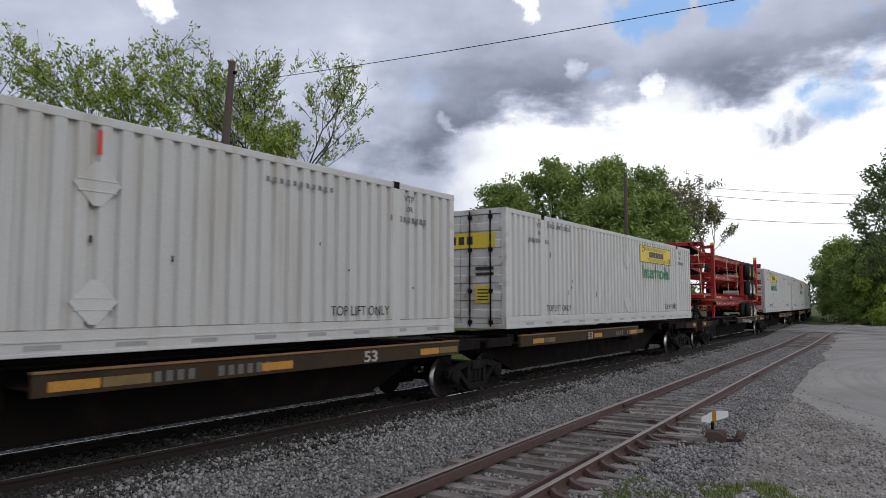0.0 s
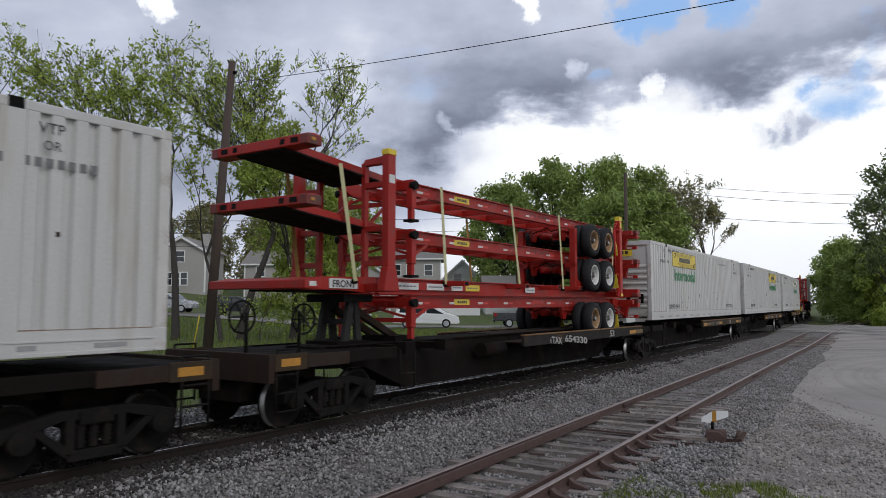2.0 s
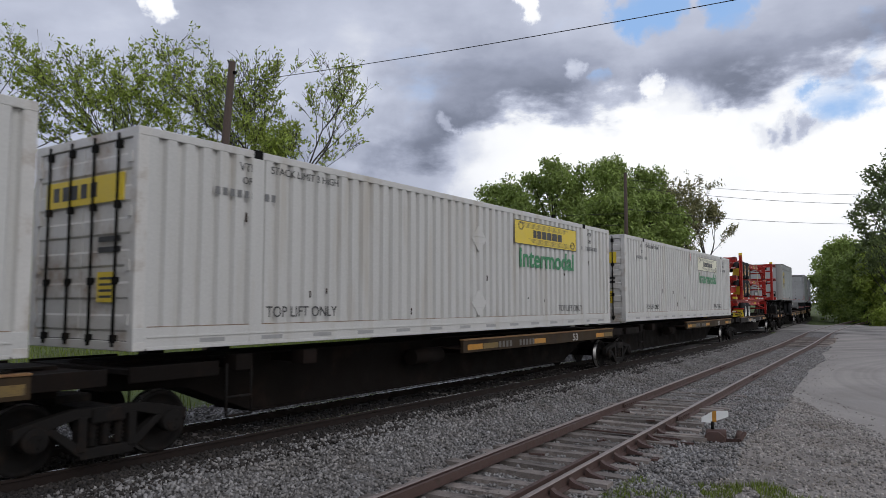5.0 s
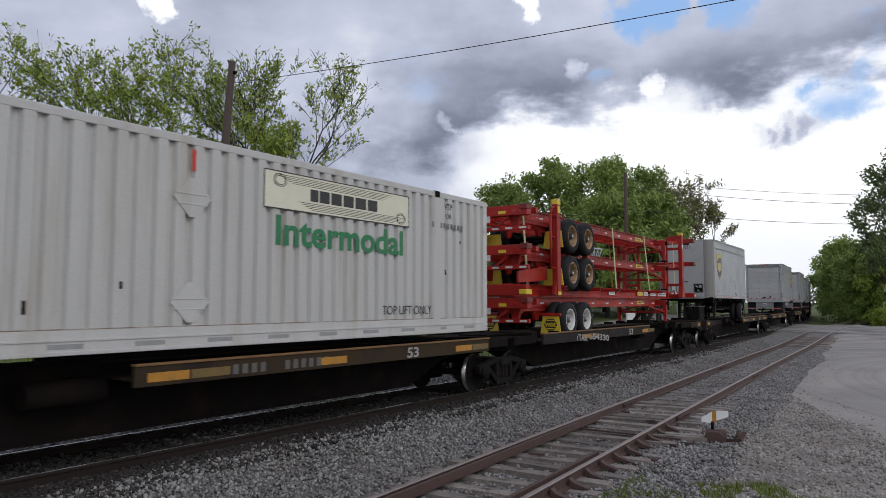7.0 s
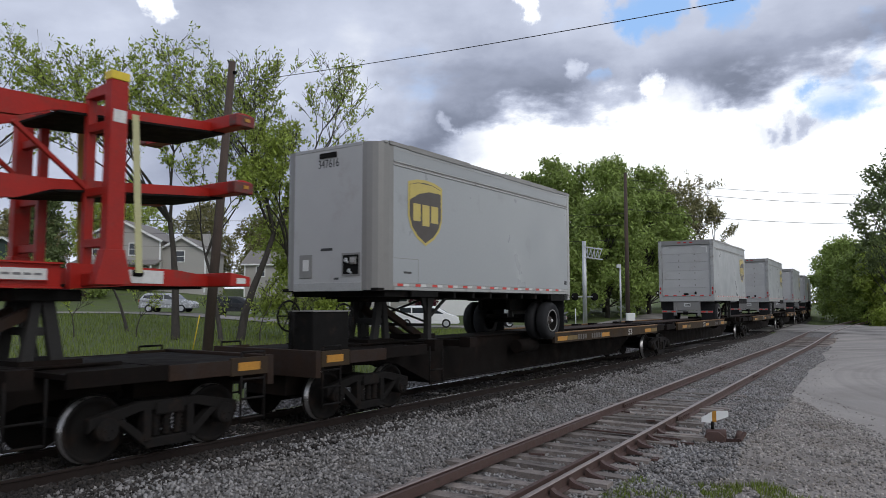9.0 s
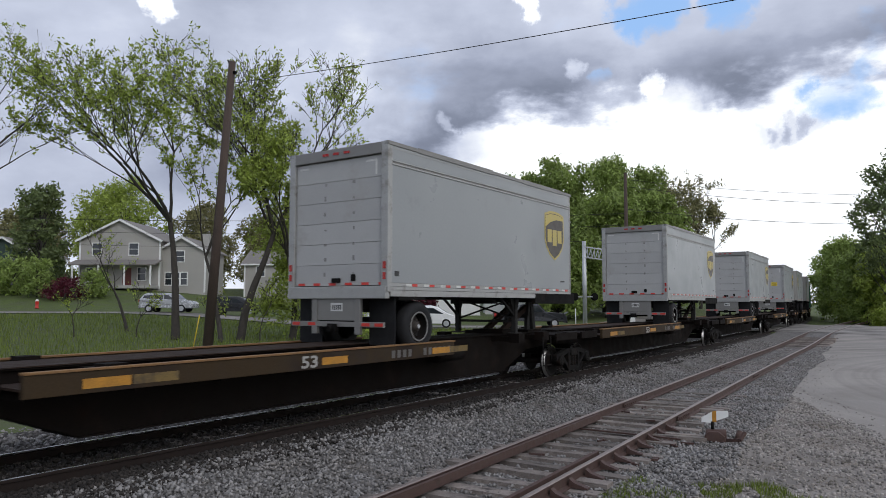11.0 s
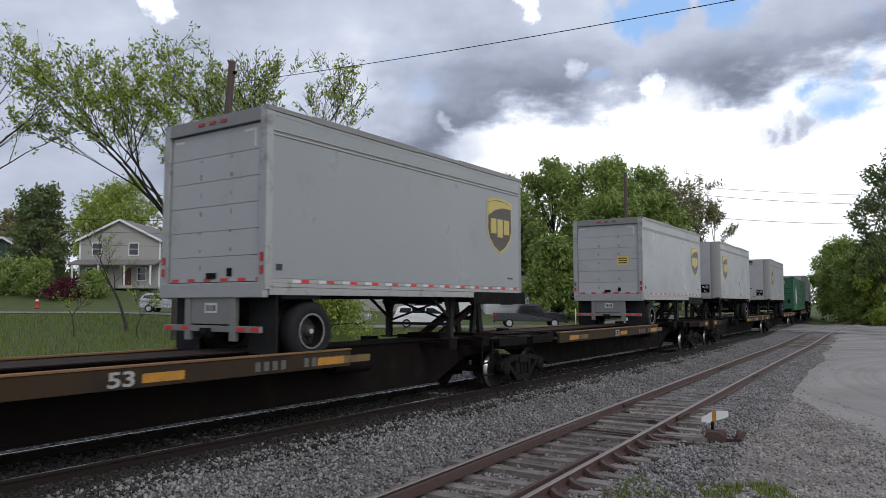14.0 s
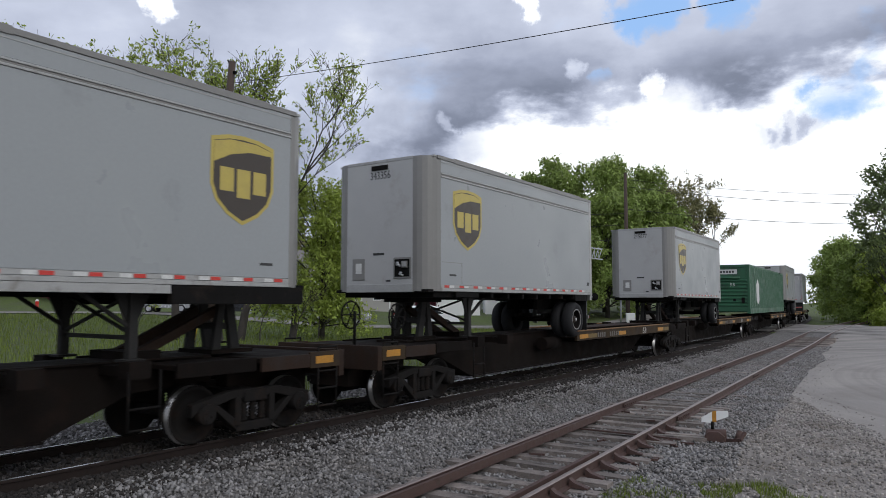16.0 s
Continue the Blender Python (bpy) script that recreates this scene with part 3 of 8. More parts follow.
def build_tracks():
    main = tagged(new("main_track"), "busy main railway track with polished rail heads", "railway track", kind="structure")
    for side in (-0.755, 0.755):
        pts = []
        for j in range(-10, 130):
            x, y, th = line(j * 2.0)
            pts.append((x + side * math.cos(th), y + side * math.sin(th), RAIL_Z, th))
        # near rail's head edges coloured dark, imitating the train reflected in them
        rail("rail", pts, main, M["rail_main"], M["rail_top"], (7,) if side > 0 else (6, 7, 8))
    tie_me = None
    rng = random.Random(4)
    for k in range(150):
        s = -6 + k * 0.52
        x, y, th = line(s)
        if 51 < y < 78:
            continue
        if tie_me is None:
            bm = bmesh.new()
            quad_box(bm, -1.3, 1.3, -0.115, 0.115, -0.36, -0.172)
            tie_me = mesh_of("tie", bm, M["tie"])
        ob = new("tie", tie_me)
        ob.parent = main
        ob.matrix_local = pose(x + rng.uniform(-0.05, 0.05), y, RAIL_Z + 0.025 + rng.uniform(-0.012, 0.008), 0, 0, math.degrees(th) + rng.uniform(-1, 1))
    sid = tagged(new("siding_track"), "little-used siding track with rusty rails and weathered wooden ties", "railway track", kind="structure")

    def heading(y):
        return math.atan(0.06025 - 0.00064 * min(y, 110.0))

    for side in (-0.755, 0.755):
        pts = []
        for j in range(-4, 110):
            y = j * 1.0
            th = heading(y)
            pts.append((siding_x(y) + side * math.cos(th), y + side * math.sin(th), siding_z(y), th))
        rail("rail", pts, sid, M["rail"], M["rail_worn"])
    bm = bmesh.new()
    quad_box(bm, -1.3, 1.3, -0.11, 0.11, -0.34, -0.168)
    short_me = mesh_of("tie", bm, M["tie"])
    for k in range(110):
        y = -1 + k * 0.54
        if y > 54:
            break
        if rng.random() < 0.06:
            continue
        th = heading(y)
        ob = new("tie", short_me)
        ob.parent = sid
        ob.matrix_local = pose(siding_x(y) + rng.uniform(-0.09, 0.09), y, siding_z(y) + 0.014 + rng.uniform(-0.03, 0.014) - 0.055 * ramp(y, 15, 24), rng.uniform(-1, 1), rng.uniform(-0.7, 0.7), math.degrees(th) + rng.uniform(-3.5, 3.5))
    # rail braces, joint bars and anchors near the points
    bm = bmesh.new()
    prism(bm, ((0.04, -0.17), (0.30, -0.17), (0.30, -0.15), (0.12, -0.10), (0.05, -0.05)), -0.05, 0.05, "y")
    brace_me = mesh_of("rail_brace", bm, M["rail"])
    for k in range(11):
        y = 7.6 + k * 0.62
        th = heading(y)
        for side, turn in ((0.755, 0), (-0.755, 180)):
            if turn and k % 2:
                continue
            ob = new("rail_brace", brace_me)
            ob.parent = sid
            ob.matrix_local = pose(siding_x(y) + side * math.cos(th), y + side * math.sin(th), siding_z(y), 0, 0, math.degrees(th) + turn)
    bm = bmesh.new()
    quad_box(bm, 0.038, 0.062, -0.45, 0.45, -0.13, -0.045)
    for i in range(6):
        tube(bm, (0.06, -0.375 + 0.15 * i, -0.088), (0.085, -0.375 + 0.15 * i, -0.088), 0.018, n=6)
    bar_me = mesh_of("joint_bar", bm, M["rail"])
    for y, side, turn in ((16.4, -0.755, 0), (15.2, 0.755, 0), (27.5, -0.755, 0), (25.0, 0.755, 0), (11.2, -0.755, 0)):
        th = heading(y)
        ob = new("joint_bar", bar_me)
        ob.parent = sid
        ob.matrix_local = pose(siding_x(y) + side * math.cos(th), y, siding_z(y), 0, 0, math.degrees(th) + turn)
    # guard rail pieces inside the running rail
    bm = bmesh.new()
    for y0, y1, off in ((3.0, 14.0, -0.60), (3.0, 10.5, 0.60)):
        beam(bm, (siding_x(y0) + off, y0, siding_z(y0) - 0.06), (siding_x(y1) + off * 1.02, y1, siding_z(y1) - 0.06), 0.06, 0.12)
    part("point_blade", bm, M["rail"], sid)
    boxes("tie_rod", [(siding_x(13.0) - 0.7, siding_x(13.0) + 1.3, 12.9, 12.96, SIDING_Z - 0.16, SIDING_Z - 0.13)], M["rail"], sid)


def siding_z(y):
    return SIDING_Z + 0.225 * ramp(y, 40, 58)


def stones(name, count, place, size, material, label, seed):
    """Loose stones: rough eight-cornered lumps in one mesh."""
    rng = np.random.default_rng(seed)
    xs, ys, zs = place(rng, count)
    n = len(xs)
    corner = np.array([[x, y, z] for z in (-1, 1) for y in (-1, 1) for x in (-1, 1)], float) * 0.5
    sz = rng.uniform(0.55, 1.25, (n, 1, 1)) * size * np.stack([rng.uniform(0.7, 1.3, n), rng.uniform(0.6, 1.1, n), rng.uniform(0.45, 0.9, n)], -1)[:, None, :]
    v = (corner[None] + rng.uniform(-0.24, 0.24, (n, 8, 3))) * sz
    q = rng.normal(size=(n, 4))
    q /= np.linalg.norm(q, axis=1)[:, None]
    w, x, y, z = q.T
    rot = np.stack([1 - 2 * (y * y + z * z), 2 * (x * y - z * w), 2 * (x * z + y * w), 2 * (x * y + z * w), 1 - 2 * (x * x + z * z),
                    2 * (y * z - x * w), 2 * (x * z - y * w), 2 * (y * z + x * w), 1 - 2 * (x * x + y * y)], -1).reshape(n, 3, 3)
    v = np.einsum("nij,nkj->nki", rot, v) + np.stack([xs, ys, zs], -1)[:, None, :]
    quad = np.array([[0, 2, 3, 1], [4, 5, 7, 6], [0, 1, 5, 4], [2, 6, 7, 3], [0, 4, 6, 2], [1, 3, 7, 5]])
    f = (np.arange(n)[:, None, None] * 8 + quad[None]).reshape(-1)
    me = bpy.data.meshes.new(name)
    me.vertices.add(n * 8)
    me.vertices.foreach_set("co", v.reshape(-1))
    me.loops.add(len(f))
    me.loops.foreach_set("vertex_index", f)
    me.polygons.add(n * 6)
    me.polygons.foreach_set("loop_start", np.arange(n * 6) * 4)
    me.update(calc_edges=True)
    me.materials.append(material)
    return tagged(new(name, me), label, "stones", kind="stuff")


def build_stones():
    def between(rng, n):
        y = 2.0 + 44 * rng.random(n) ** 1.7
        x0 = np.array([line_x(v) + 1.15 for v in y])
        x1 = np.array([siding_x(v) + 2.5 + 0.5 * wobble(v, 1.0, 0.35) - 0.025 * max(0, v - 8) for v in y])
        x = x0 + (x1 - x0) * rng.random(n)
        sx = np.array([siding_x(v) for v in y])
        dark = np.array([1.62 + 0.3 * wobble(v, 3.0, 0.8) for v in y])
        keep = (np.abs(np.abs(x - sx) - 0.755) > 0.10) & (x - x0 + 1.15 > dark - 0.45 * rng.random(n))
        on_tie = (np.abs(x - sx) < 1.2) & (rng.random(n) < np.where(np.abs(x - sx) < 0.7, 0.5, 0.12))
        keep &= ~(on_tie & (y < 16 + 6 * rng.random(n)))
        x, y = x[keep], y[keep]
        z = np.array([ground_z(a, b) + 0.03 for a, b in zip(x, y)]) + rng.uniform(-0.01, 0.022, len(x))
        z -= np.where(np.abs(x - np.array([siding_x(v) for v in y])) < 0.75, 0.018, 0.0)
        u = x - np.array([line_x(v) for v in y])
        z = np.where(u < 1.75, z + 0.06 * (1.75 - u) / 0.5, z)
        return x, y, z
    stones("ballast_stone", 84000, between, 0.040, M["stone"], "loose grey crushed stones between the tracks", 3)

    # shoulder stones: real oil stains plus train shade in one dark colour
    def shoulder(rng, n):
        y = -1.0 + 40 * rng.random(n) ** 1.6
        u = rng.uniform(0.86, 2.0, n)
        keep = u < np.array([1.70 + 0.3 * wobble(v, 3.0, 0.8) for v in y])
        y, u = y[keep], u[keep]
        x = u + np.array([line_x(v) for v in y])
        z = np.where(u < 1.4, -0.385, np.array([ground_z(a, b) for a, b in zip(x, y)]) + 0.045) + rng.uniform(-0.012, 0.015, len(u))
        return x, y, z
    stones("shoulder_stone", 19000, shoulder, 0.044, M["stone_dark"], "oil-stained stones beside the main rail, darkened further for the train's shade", 4)

    def verge(rng, n):
        y = 5.0 + 34 * rng.random(n) ** 1.4
        x1 = np.array([siding_x(v) + 2.0 for v in y])
        x2 = np.array([lot_edge(v) for v in y])
        k = rng.random(n)
        x = np.where(k < 0.96, x1 - 0.5 + (x2 - x1 + 0.7) * rng.random(n), x2 + 1.2 * rng.random(n) ** 2.2)
        z = np.array([ground_z(a, b) + 0.016 for a, b in zip(x, y)])
        return x, y, z
    stones("verge_stone", 28000, verge, 0.034, M["stone_pale"], "small loose stones on the dusty verge", 5)

    # stones between the rails, their colour darkened for the train's shade
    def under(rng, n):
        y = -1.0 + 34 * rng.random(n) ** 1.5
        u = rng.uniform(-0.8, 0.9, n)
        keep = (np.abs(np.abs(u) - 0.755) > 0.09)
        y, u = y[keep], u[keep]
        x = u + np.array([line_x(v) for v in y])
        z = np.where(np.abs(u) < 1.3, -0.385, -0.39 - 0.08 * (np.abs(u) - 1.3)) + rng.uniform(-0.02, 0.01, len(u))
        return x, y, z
    stones("track_stone", 8000, under, 0.052, M["stone_dark"], "ballast stones between the main rails, coloured dark for the train's shade", 8)

    def far_side(rng, n):
        y = -1.0 + 40 * rng.random(n) ** 1.4
        u = rng.uniform(-4.3, -0.87, n)
        x = u + np.array([line_x(v) for v in y])
        z = -0.385 - 0.05 * np.maximum(0, -u - 1.4) + rng.uniform(-0.02, 0.01, n)
        return x, y, z
    stones("far_ballast_stone", 12000, far_side, 0.052, M["stone"], "grey ballast stones on the far shoulder", 9)


def blades(name, count, place, height, material, label, seed):
    rng = np.random.default_rng(seed)
    x, y, z = place(rng, count)
    n = len(x)
    h = height * rng.uniform(0.45, 1.25, n)
    a, lean = rng.uniform(0, 6.283, n), rng.uniform(0.05, 0.5, n)
    la = rng.uniform(0, 6.283, n)
    w = h * 0.035 + 0.002
    base = np.stack([x, y, z], -1)
    side = np.stack([np.cos(a) * w, np.sin(a) * w, 0 * a], -1)
    tip = base + np.stack([np.cos(la) * lean * h, np.sin(la) * lean * h, h], -1)
    mid = base + np.stack([np.cos(la) * lean * h * 0.3, np.sin(la) * lean * h * 0.3, h * 0.55], -1)
    v = np.stack([base - side, base + side, mid + side * 0.7, mid - side * 0.7, tip], 1).reshape(-1, 3)
    me = bpy.data.meshes.new(name)
    me.vertices.add(n * 5)
    me.vertices.foreach_set("co", v.reshape(-1))
    i = np.arange(n)[:, None] * 5
    loops = np.concatenate([i + np.array([[0, 1, 2, 3]]), i + np.array([[3, 2, 4]])], 1).reshape(-1)
    me.loops.add(len(loops))
    me.loops.foreach_set("vertex_index", loops)
    me.polygons.add(n * 2)
    me.polygons.foreach_set("loop_start", (np.arange(n)[:, None] * 7 + np.array([[0, 4]])).reshape(-1))
    me.update(calc_edges=True)
    me.materials.append(material)
    return tagged(new(name, me), label, "grass", kind="stuff")


def build_grass():
    def near(rng, n):
        x = rng.uniform(-3.6, -0.2, n)
        y = rng.uniform(8.0, 11.6, n)
        edge = np.array([10.55 + 0.4 * wobble(a, 4.0, 2.0) - 0.42 * abs(a + 1.95) for a in x])
        dens = np.array([wobble(a, b, 2.4) for a, b in zip(x, y)])
        keep = (y < edge + 0.25 * dens) & (dens > -0.28 + 0.5 * np.clip(y - edge + 0.5, 0, 1))
        x, y = x[keep], y[keep]
        return x, y, np.full(len(x), LOW - 0.01)
    blades("verge_grass", 24000, near, 0.10, M["blade"], "bright green tufts of grass in the gravel", 2)

    def field(rng, n):
        a = rng.uniform(-42, 16, n)
        b = 14 + 40 * rng.random(n) ** 0.8
        p = np.array([street(i, j) for i, j in zip(a, b)])
        u = p[:, 0] - np.array([line_x(v) for v in p[:, 1]])
        keep = (u < -3.2)
        p = p[keep]
        z = np.array([ground_z(i, j) - 0.03 for i, j in p])
        return p[:, 0], p[:, 1], z
    blades("field_grass", 64000, field, 0.26, M["blade"], "long unmown grass in the field behind the track", 6)


# ---- the train ----
# metres along the line at the clip's start, from the front
TRUCKS = [-4.0, 13.75, 30.1, 34.3, 50.56, 67.9, 85.45, 102.85, 118.75, 122.9, 139.95, 156.72, 173.95, 190.9, 207.1, 211.45, 228.3, 245.6, 262.9, 280.2, 296.3]
UNITS = [(-4.0, 13.75, "rear"), (13.75, 30.1, "front"), (34.3, 50.56, "rear"), (50.56, 67.9, "rear"), (67.9, 85.45, "rear"), (85.45, 102.85, "rear"),
         (102.85, 118.75, "front"), (122.9, 139.95, "rear"), (139.95, 156.72, "front"), (156.72, 173.95, "front"), (173.95, 190.9, "front"),
         (190.9, 207.1, "front"), (211.45, 228.3, "rear"), (228.3, 245.6, "rear"), (245.6, 262.9, "rear"), (262.9, 280.2, "rear"), (280.2, 296.3, "front")]
ROLLING = []   # (object, metres along the line at its front, length)
SPINNING = []  # wheelsets


def wheelset_mesh():
    bm = bmesh.new()
    tube(bm, (-0.95, 0, 0), (0.95, 0, 0), 0.075, n=12)
    for s in (-1, 1):
        lathe(bm, [(s * 0.685, 0.44), (s * 0.71, 0.45), (s * 0.725, 0.425), (s * 0.815, 0.415), (s * 0.82, 0.36), (s * 0.765, 0.34), (s * 0.755, 0.17), (s * 0.84, 0.14)][::s], 32)
        tube(bm, (s * 0.94, 0, 0), (s * 1.16, 0, 0), 0.10, n=12)
        for i in range(3):
            an = 2.094 * i
            tube(bm, (s * 1.15, 0.055 * math.cos(an), 0.055 * math.sin(an)), (s * 1.175, 0.055 * math.cos(an), 0.055 * math.sin(an)), 0.018, n=6)
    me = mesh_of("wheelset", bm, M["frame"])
    me.materials.append(M["tread"])
    for p in me.polygons:
        r = math.hypot(p.center.y, p.center.z)
        if 0.41 < r < 0.425 and abs(p.center.x) < 0.82:
            p.material_index = 1
    return me


def build_truck():
    t = thing("rail_truck", "dark cast-steel freight truck with two wheelsets", "rail truck", "freight trucks")
    for s in (-1, 1):
        bm = bmesh.new()
        x0, x1 = s * 1.02 - 0.07, s * 1.02 + 0.07
        # top chord, tension members and columns of a cast side frame
        prism(bm, ((-1.12, 0.42), (-1.12, 0.60), (-0.85, 0.66), (-0.45, 0.74), (0.45, 0.74), (0.85, 0.66), (1.12, 0.60), (1.12, 0.42), (1.0, 0.52), (0.72, 0.54), (0.42, 0.62), (-0.42, 0.62), (-0.72, 0.54), (-1.0, 0.52)), x0, x1)
        for k in (-1, 1):
            prism(bm, ((k * 0.80, 0.55), (k * 0.66, 0.55), (k * 0.26, 0.24), (k * 0.36, 0.17)), x0, x1)
            prism(bm, ((k * 0.38, 0.65), (k * 0.27, 0.65), (k * 0.27, 0.22), (k * 0.38, 0.22)), x0 - 0.01, x1 + 0.01)
            tube(bm, (x0 - 0.02, k * 0.89, 0.45), (x1 + 0.05, k * 0.89, 0.45), 0.15, n=14)
        prism(bm, ((-0.38, 0.26), (0.38, 0.26), (0.34, 0.13), (-0.34, 0.13)), x0, x1)
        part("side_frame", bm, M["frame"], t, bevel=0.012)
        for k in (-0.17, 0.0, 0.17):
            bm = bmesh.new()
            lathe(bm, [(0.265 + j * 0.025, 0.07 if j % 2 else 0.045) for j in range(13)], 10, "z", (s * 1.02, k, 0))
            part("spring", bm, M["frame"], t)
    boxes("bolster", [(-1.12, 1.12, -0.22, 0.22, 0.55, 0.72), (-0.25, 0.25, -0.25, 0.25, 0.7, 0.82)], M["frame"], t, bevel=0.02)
    me = wheelset_mesh()
    for y in (-0.89, 0.89):
        w = new("wheelset", me)
        w.parent = t
        w.location = (0, y, 0.42)
    return t


MARK_AT = {False: 7.95, True: 3.78}   # metres from the front truck to the reporting mark


def build_unit(length, deck_end, mark=""):
    """A spine-car platform from truck to truck; local y runs from its front truck. deck_end: where the wheel deck lies."""
    t = thing("spine_car_platform", "dark brown spine car platform with a rusty wheel deck", "rail car", "spine cars")
    L = length
    flip = deck_end == "front"

    def Y(y):  # y measured from the hitch end
        return L - y if flip else y

    def span(a, b):
        a, b = Y(a), Y(b)
        return min(a, b), max(a, b)

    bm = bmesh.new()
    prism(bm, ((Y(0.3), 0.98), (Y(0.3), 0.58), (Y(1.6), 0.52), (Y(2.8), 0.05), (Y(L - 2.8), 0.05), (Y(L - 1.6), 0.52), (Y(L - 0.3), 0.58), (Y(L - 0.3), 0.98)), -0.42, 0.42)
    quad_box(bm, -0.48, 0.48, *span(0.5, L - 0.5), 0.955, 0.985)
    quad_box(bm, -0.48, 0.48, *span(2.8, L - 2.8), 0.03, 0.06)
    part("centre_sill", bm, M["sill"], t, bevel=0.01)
    d0, d1 = (L - 10.3, L - 1.7) if flip else (L - 9.72, L - 1.05)
    a, b = span(d0, d1)
    boxes("deck_plate", [(-1.22, -0.5, a, b, 0.78, 0.81), (0.5, 1.22, a, b, 0.78, 0.81), (-0.5, 0.5, a, b, 0.985, 1.0)], M["rust"], t, "rust-brown steel deck plate")
    for s in (-1, 1):
        boxes("side_sill", [(min(s * 1.22, s * 1.30), max(s * 1.22, s * 1.30), a, b, 0.70, 0.965)], M["side_black"] if mark else M["side"], t, bevel=0.008)
        boxes("deck_edge", [(min(s * 1.20, s * 1.32), max(s * 1.20, s * 1.32), a, b, 0.966, 0.995)], M["edge"], t, "worn yellow steel edge", bevel=0.006)
        for k in ((0.02, 0.63) if mark and flip else (0.86,) if mark else (0.02, 0.38, 0.84)):
            y0 = span(d0 + k * 8.7, d0 + k * 8.7 + 0.62)
            boxes("reflector", [(min(s * 1.3, s * 1.305), max(s * 1.3, s * 1.305), *y0, 0.755, 0.875)], M["amber"], t, "amber reflector patch")
            if k != 0.38:
                boxes("reflector", [(min(s * 1.3, s * 1.304), max(s * 1.3, s * 1.304), y0[1] + 0.03, y0[1] + 0.68, 0.755, 0.875)], M["olive"], t, "faded olive reflector patch")
    words("53", 0.19, SIDE, (1.302, (8.14 if flip else L - 4.02) if mark else (Y(L - 6.1) if flip else Y(L - 3.9)) - 0.2, 0.735), M["mark_ink"], t, "load_number", width=0.36, bold=0.006)
    y_ = MARK_AT[flip] if mark else Y(L - 8.2)
    if mark:
        slant = SIDE @ Matrix(((1, 0.18, 0, 0), (0, 1, 0, 0), (0, 0, 1, 0), (0, 0, 0, 1)))
        for text, dy, w in (("TTAX", 0.0, 0.68), ("654330", 0.95, 1.30)):
            words(text, 0.175, slant, (1.302, y_ + dy, 0.735), M["mark_ink"], t, "reporting_mark", width=w, bold=0.006)
    else:
        boxes("number_bars", [(1.302, 1.304, v + i * 0.17, v + 0.10 + i * 0.17, 0.75, 0.89) for v, n in ((y_, 4), (y_ + 1.0, 6)) for i in range(n)], M["worn_ink"], t, "row of worn white marks")
    y = d0 + 0.4
    while y < d1:
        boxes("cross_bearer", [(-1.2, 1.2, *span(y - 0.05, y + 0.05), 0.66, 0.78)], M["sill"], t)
        y += 1.35
    # end platform over the trucks, steps and grab irons
    for e in (0, 1):
        y0, y1 = span(0.15, 1.5) if e == 0 else span(L - 1.3, L - 0.15)
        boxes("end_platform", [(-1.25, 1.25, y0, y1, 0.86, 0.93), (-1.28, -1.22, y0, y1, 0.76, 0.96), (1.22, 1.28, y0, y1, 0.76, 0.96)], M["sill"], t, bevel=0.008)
    for s in (-1, 1):
        for z in (0.15, 0.42):
            bm = bmesh.new()
            tube(bm, (s * 1.2, Y(1.7), z), (s * 1.2, Y(2.15), z), 0.018, n=6)
            part("step", bm, M["frame"], t)
        for yy in (1.7, 2.15):
            bm = bmesh.new()
            tube(bm, (s * 1.2, Y(yy), 0.15), (s * 1.2, Y(yy), 0.9), 0.018, n=6)
            part("step_hanger", bm, M["frame"], t)
    # air reservoir under the deck side
    bm = bmesh.new()
    tube(bm, (0.72, Y(d0 - 1.1), 0.66), (0.72, Y(d0 - 0.1), 0.66), 0.17, n=14)
    part("air_tank", bm, M["sill"], t)
    # container pedestals
    for yy in (1.85, 3.2, L - 3.0, L - 1.5):
        boxes("pedestal", [(0.95, 1.22, *span(yy, yy + 0.3), 0.80, 1.02), (-1.22, -0.95, *span(yy, yy + 0.3), 0.80, 1.02), (-1.2, 1.2, *span(yy + 0.05, yy + 0.25), 0.82, 0.95)], M["sill"], t)
    return t


def build_hitch(height):
    """The folding stand that carries a trailer's kingpin."""
    t = thing("trailer_hitch", "black steel trailer hitch stand on the spine car", "hitch", "trailer hitches")
    for s in (-1, 1):
        for pts in (((-0.30, 0.98), (-0.12, 0.98), (0.02, height - 0.16), (-0.14, height - 0.16)), ((0.10, 0.98), (0.26, 0.98), (0.14, height - 0.16), (0.02, height - 0.16))):
            bm = bmesh.new()
            prism(bm, pts, s * 0.32 - 0.05, s * 0.32 + 0.05)
            part("stand_leg", bm, M["leg"], t, bevel=0.01)
        bm = bmesh.new()
        beam(bm, (s * 0.25, 1.5, 1.02), (s * 0.25, 0.1, height - 0.3), 0.12, 0.14)
        part("stand_brace", bm, M["rust"], t, "rusty diagonal brace", bevel=0.01)
    boxes("stand_bar", [(-0.32, 0.32, -0.10, 0.10, 1.36, 1.46)], M["leg"], t)
    boxes("head_plate", [(-0.5, 0.5, -0.42, 0.42, height - 0.17, height - 0.02)], M["steel"], t, bevel=0.02)
    boxes("foot", [(-0.45, 0.45, 1.2, 1.75, 0.985, 1.1), (-0.42, 0.42, -0.5, 0.3, 0.985, 1.05)], M["sill"], t)
    return t


